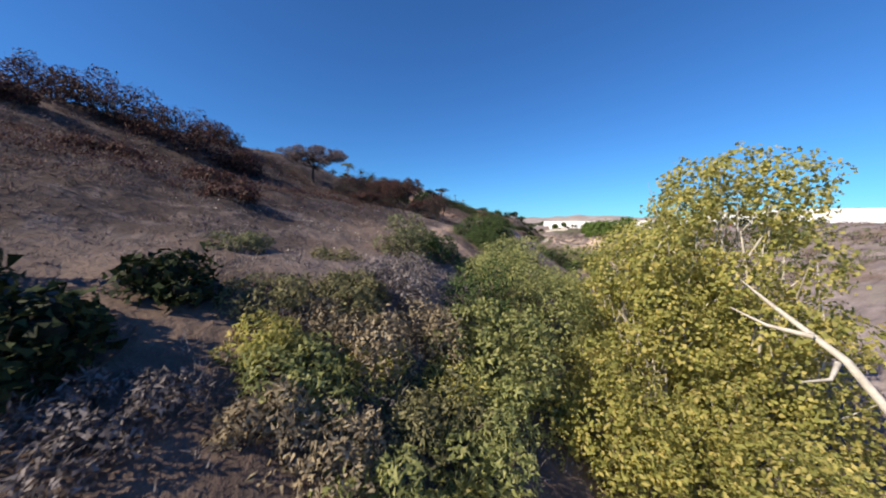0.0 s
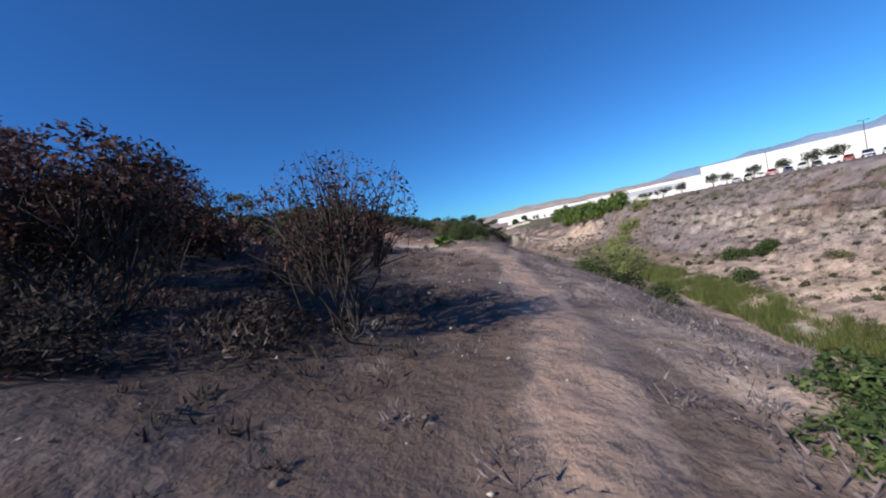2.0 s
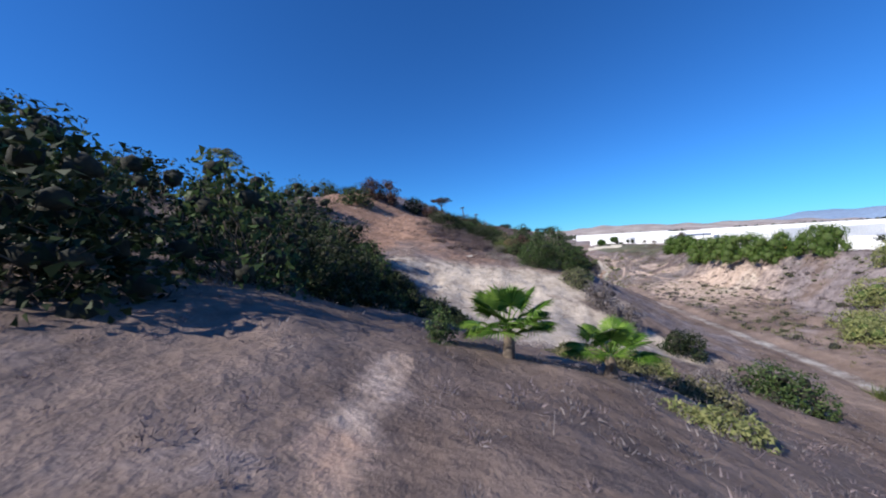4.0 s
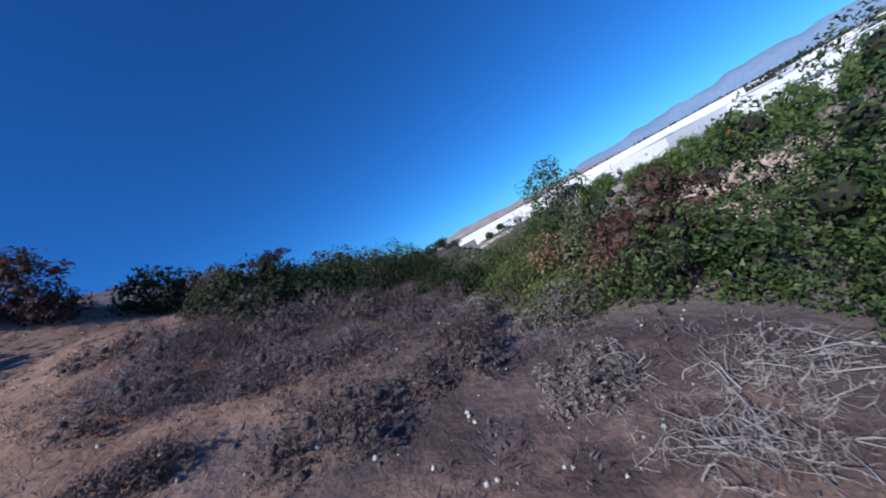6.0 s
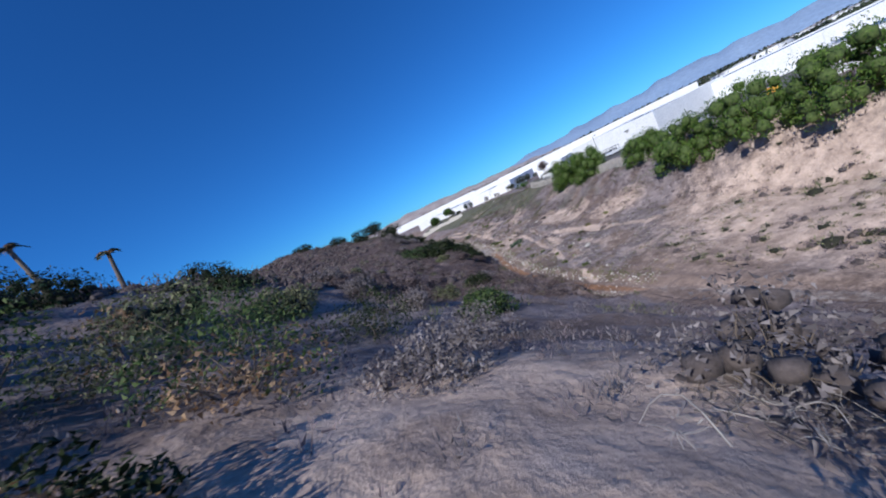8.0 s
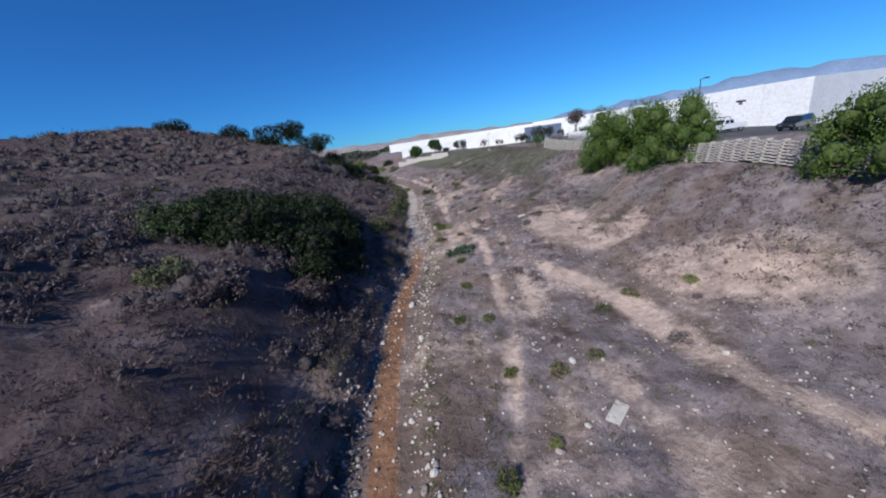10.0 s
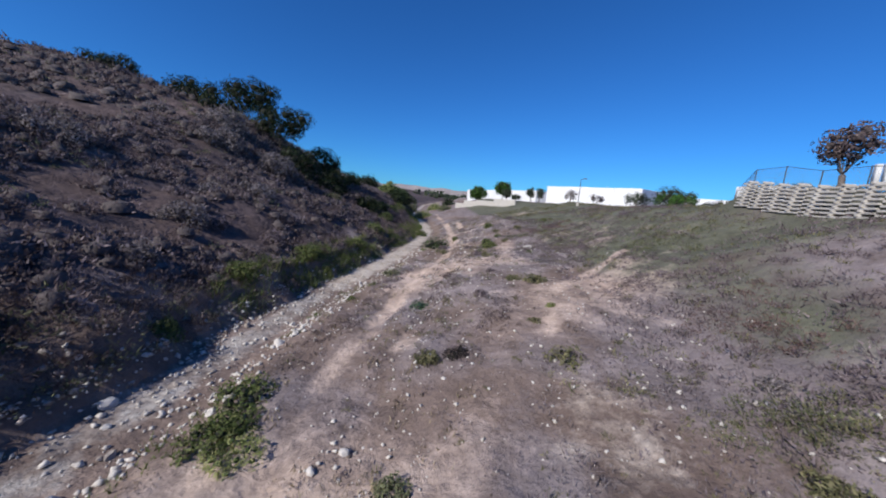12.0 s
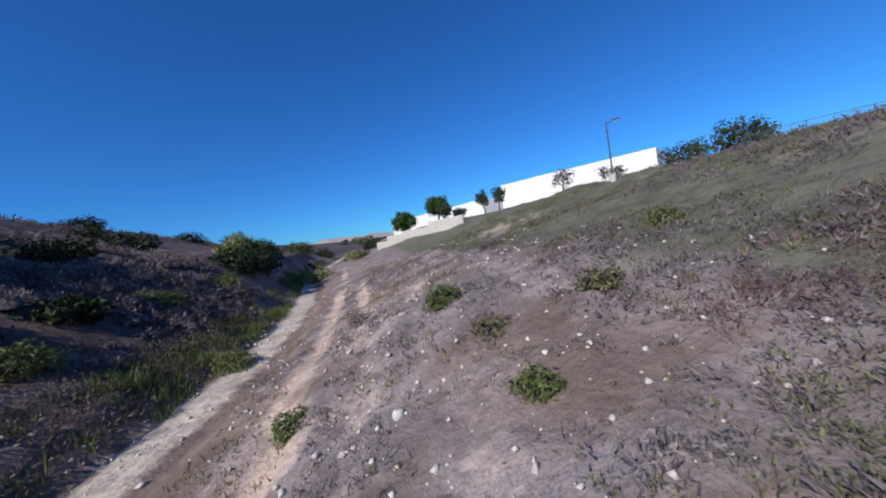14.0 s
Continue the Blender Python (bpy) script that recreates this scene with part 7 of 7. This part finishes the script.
def stones(n, area, density, sizes, seed, label, group):
    rng = np.random.default_rng(seed)
    x0, x1, y0, y1 = area
    done = 0
    while done < n:
        x, y = rng.uniform(x0, x1), rng.uniform(y0, y1)
        if rng.random() > density(np.array([x]), np.array([y]))[0]:
            continue
        s = sizes[0] * (sizes[1] / sizes[0]) ** (rng.random() ** 2.2)
        ob = tagged(new("stone", STONES[rng.integers(8)]), label, "stone", group)
        ob.matrix_basis = pose(x, y, ground_at(x, y) + s * 0.12, *rng.uniform(-25, 25, 2), rng.uniform(0, 360)) @ Matrix.Diagonal((s, s, s, 1))
        done += 1


def along_track(x, y):
    return np.clip(near_line(x, y, [(a + 1.4, b) for a, b in TRACK], 2.8), 0, 1) * wash(x, y)


stones(95, (-32, -2, 208, 335), lambda x, y: wash(x, y), (0.1, 0.45), 61, "pale angular stone lying on the wash", "wash stones")
stones(50, (-26, -12, 215, 320), along_track, (0.15, 0.55), 62, "pale angular stone beside the dirt track", "track stones")
stones(56, (-36, -22, 208, 345), lambda x, y: np.clip(1.4 - np.abs(x - along(STREAM_X, y) + 0.4) / 2.4, 0, 1) * np.interp(y, [250, 268, 284, 296], [0.25, 1, 0.6, 0.08]), (0.2, 0.75), 63, "pale rounded rock in the stream bed", "stream rocks")
stones(110, (-36, -20, 208, 300), lambda x, y: np.clip(1.4 - np.abs(np.abs(x - along(STREAM_X, y) - 0.2) - 2.1) / 0.8, 0, 1), (0.15, 0.6), 66, "pale angular rock along the edge of the stream", "bank rocks")
stones(20, (-48, -24, 14, 52), lambda x, y: np.clip(0.2 + hill_left(x, y), 0, 1), (0.12, 0.45), 64, "pale stone on the burnt slope", "slope stones")
stones(14, (-95, -70, 136, 165), lambda x, y: spot(x, y, -84, 150, 12, 10), (0.25, 0.8), 65, "pale stone on the red knob", "knob stones")


def pebbles(name, label, n, area, density, sizes, seed, material):
    rng = np.random.default_rng(seed)
    x0, x1, y0, y1 = area
    px, py = rng.uniform(x0, x1, n * 8), rng.uniform(y0, y1, n * 8)
    ok = np.flatnonzero(rng.random(len(px)) < density(px, py))[:n]
    n = len(ok)
    x, y = px[ok], py[ok]
    s = sizes[0] * (sizes[1] / sizes[0]) ** (rng.random(n) ** 2)
    six = np.array([[1, 0, 0], [0, 1, 0], [-1, 0, 0], [0, -1, 0], [0, 0, 0.75], [0, 0, -0.75]], float)
    co = six[None] * rng.uniform(0.6, 1.2, (n, 6, 1)) + rng.normal(size=(n, 6, 3)) * 0.15
    a = rng.uniform(0, 6.28, n)
    ca, sa = np.cos(a)[:, None], np.sin(a)[:, None]
    co = np.stack([co[..., 0] * ca - co[..., 1] * sa, co[..., 0] * sa + co[..., 1] * ca, co[..., 2]], -1) * (s / 2)[:, None, None]
    co += np.stack([x, y, ground(x, y) + s * 0.15], -1)[:, None]
    f = np.array([[0, 1, 4], [1, 2, 4], [2, 3, 4], [3, 0, 4], [1, 0, 5], [2, 1, 5], [3, 2, 5], [0, 3, 5]])
    faces = (np.arange(n)[:, None, None] * 6 + f[None]).reshape(-1, 3)
    return tagged(new(name, mesh_of(name, [(co.reshape(-1, 3), faces)], material)), label, "gravel", kind="stuff")


pebbles("wash_gravel", "scattered pale gravel over the wash", 9000, (-34, 0, 205, 345), lambda x, y: 0.35 * wash(x, y) + 0.6 * along_track(x, y), (0.05, 0.25), 71, STONE)
pebbles("stream_gravel", "pale gravel in the dry stream bed", 6000, (-40, -22, 205, 360), lambda x, y: np.clip(1.5 - np.abs(x - along(STREAM_X, y)) / 2.0, 0, 1) * np.interp(y, [205, 255, 272, 284, 294], [0.12, 0.28, 0.55, 0.45, 0.12]), (0.06, 0.35), 72, STONE)
pebbles("bank_rubble", "dark rubble along the foot of the eroded bank", 2500, (-40, -24, 205, 340), lambda x, y: np.clip(1.3 - np.abs(x - along(STREAM_X, y) + 2.3) / 1.2, 0, 1), (0.08, 0.45), 73, ROCK)
pebbles("bank_stones", "pale broken stones along the stream edge", 2600, (-40, -20, 205, 310), lambda x, y: np.clip(1.3 - np.abs(np.abs(x - along(STREAM_X, y) - 0.2) - 2.1) / 0.9, 0, 1), (0.08, 0.42), 77, STONE)
pebbles("riprap", "heap of pale grey riprap beside the stream", 2200, (4, 18, 42, 62), lambda x, y: spot(x, y, 10.5, 51, 4.4, 7.5), (0.25, 0.7), 74, STONE)
pebbles("slope_rubble", "pale pebbles strewn over the burnt slope", 3500, (-60, -12, 5, 70), lambda x, y: 0.5 * hill_left(x, y) + 0.3, (0.03, 0.16), 75, STONE)
pebbles("spur_rubble", "small stones on the pale eroded spur", 3000, (-95, -30, 112, 165), lambda x, y: 0.8 * spot(x, y, -50, 128, 16, 14) + 0.5 * spot(x, y, -82, 148, 15, 12), (0.03, 0.22), 76, STONE)
CLOD = plain("earth_clod", (0.07, 0.052, 0.045), (0.17, 0.13, 0.11), 5, 0.95, relief=0.03)
pebbles("earth_clods", "dark clods and burnt stubs over the burnt slope", 5200, (-60, -10, -8, 72), lambda x, y: 0.75 * hill_left(x, y) + 0.2, (0.04, 0.2), 78, CLOD)
pebbles("earth_clods", "dark clods and twig stubs over the pale spur", 1800, (-95, -28, 108, 165), lambda x, y: 0.5 + 0 * x, (0.04, 0.22), 79, CLOD)
pebbles("earth_clods", "dark clods and twig stubs over the wash", 3600, (-27, 0, 212, 335), lambda x, y: 0.6 * wash(x, y), (0.04, 0.2), 80, CLOD)
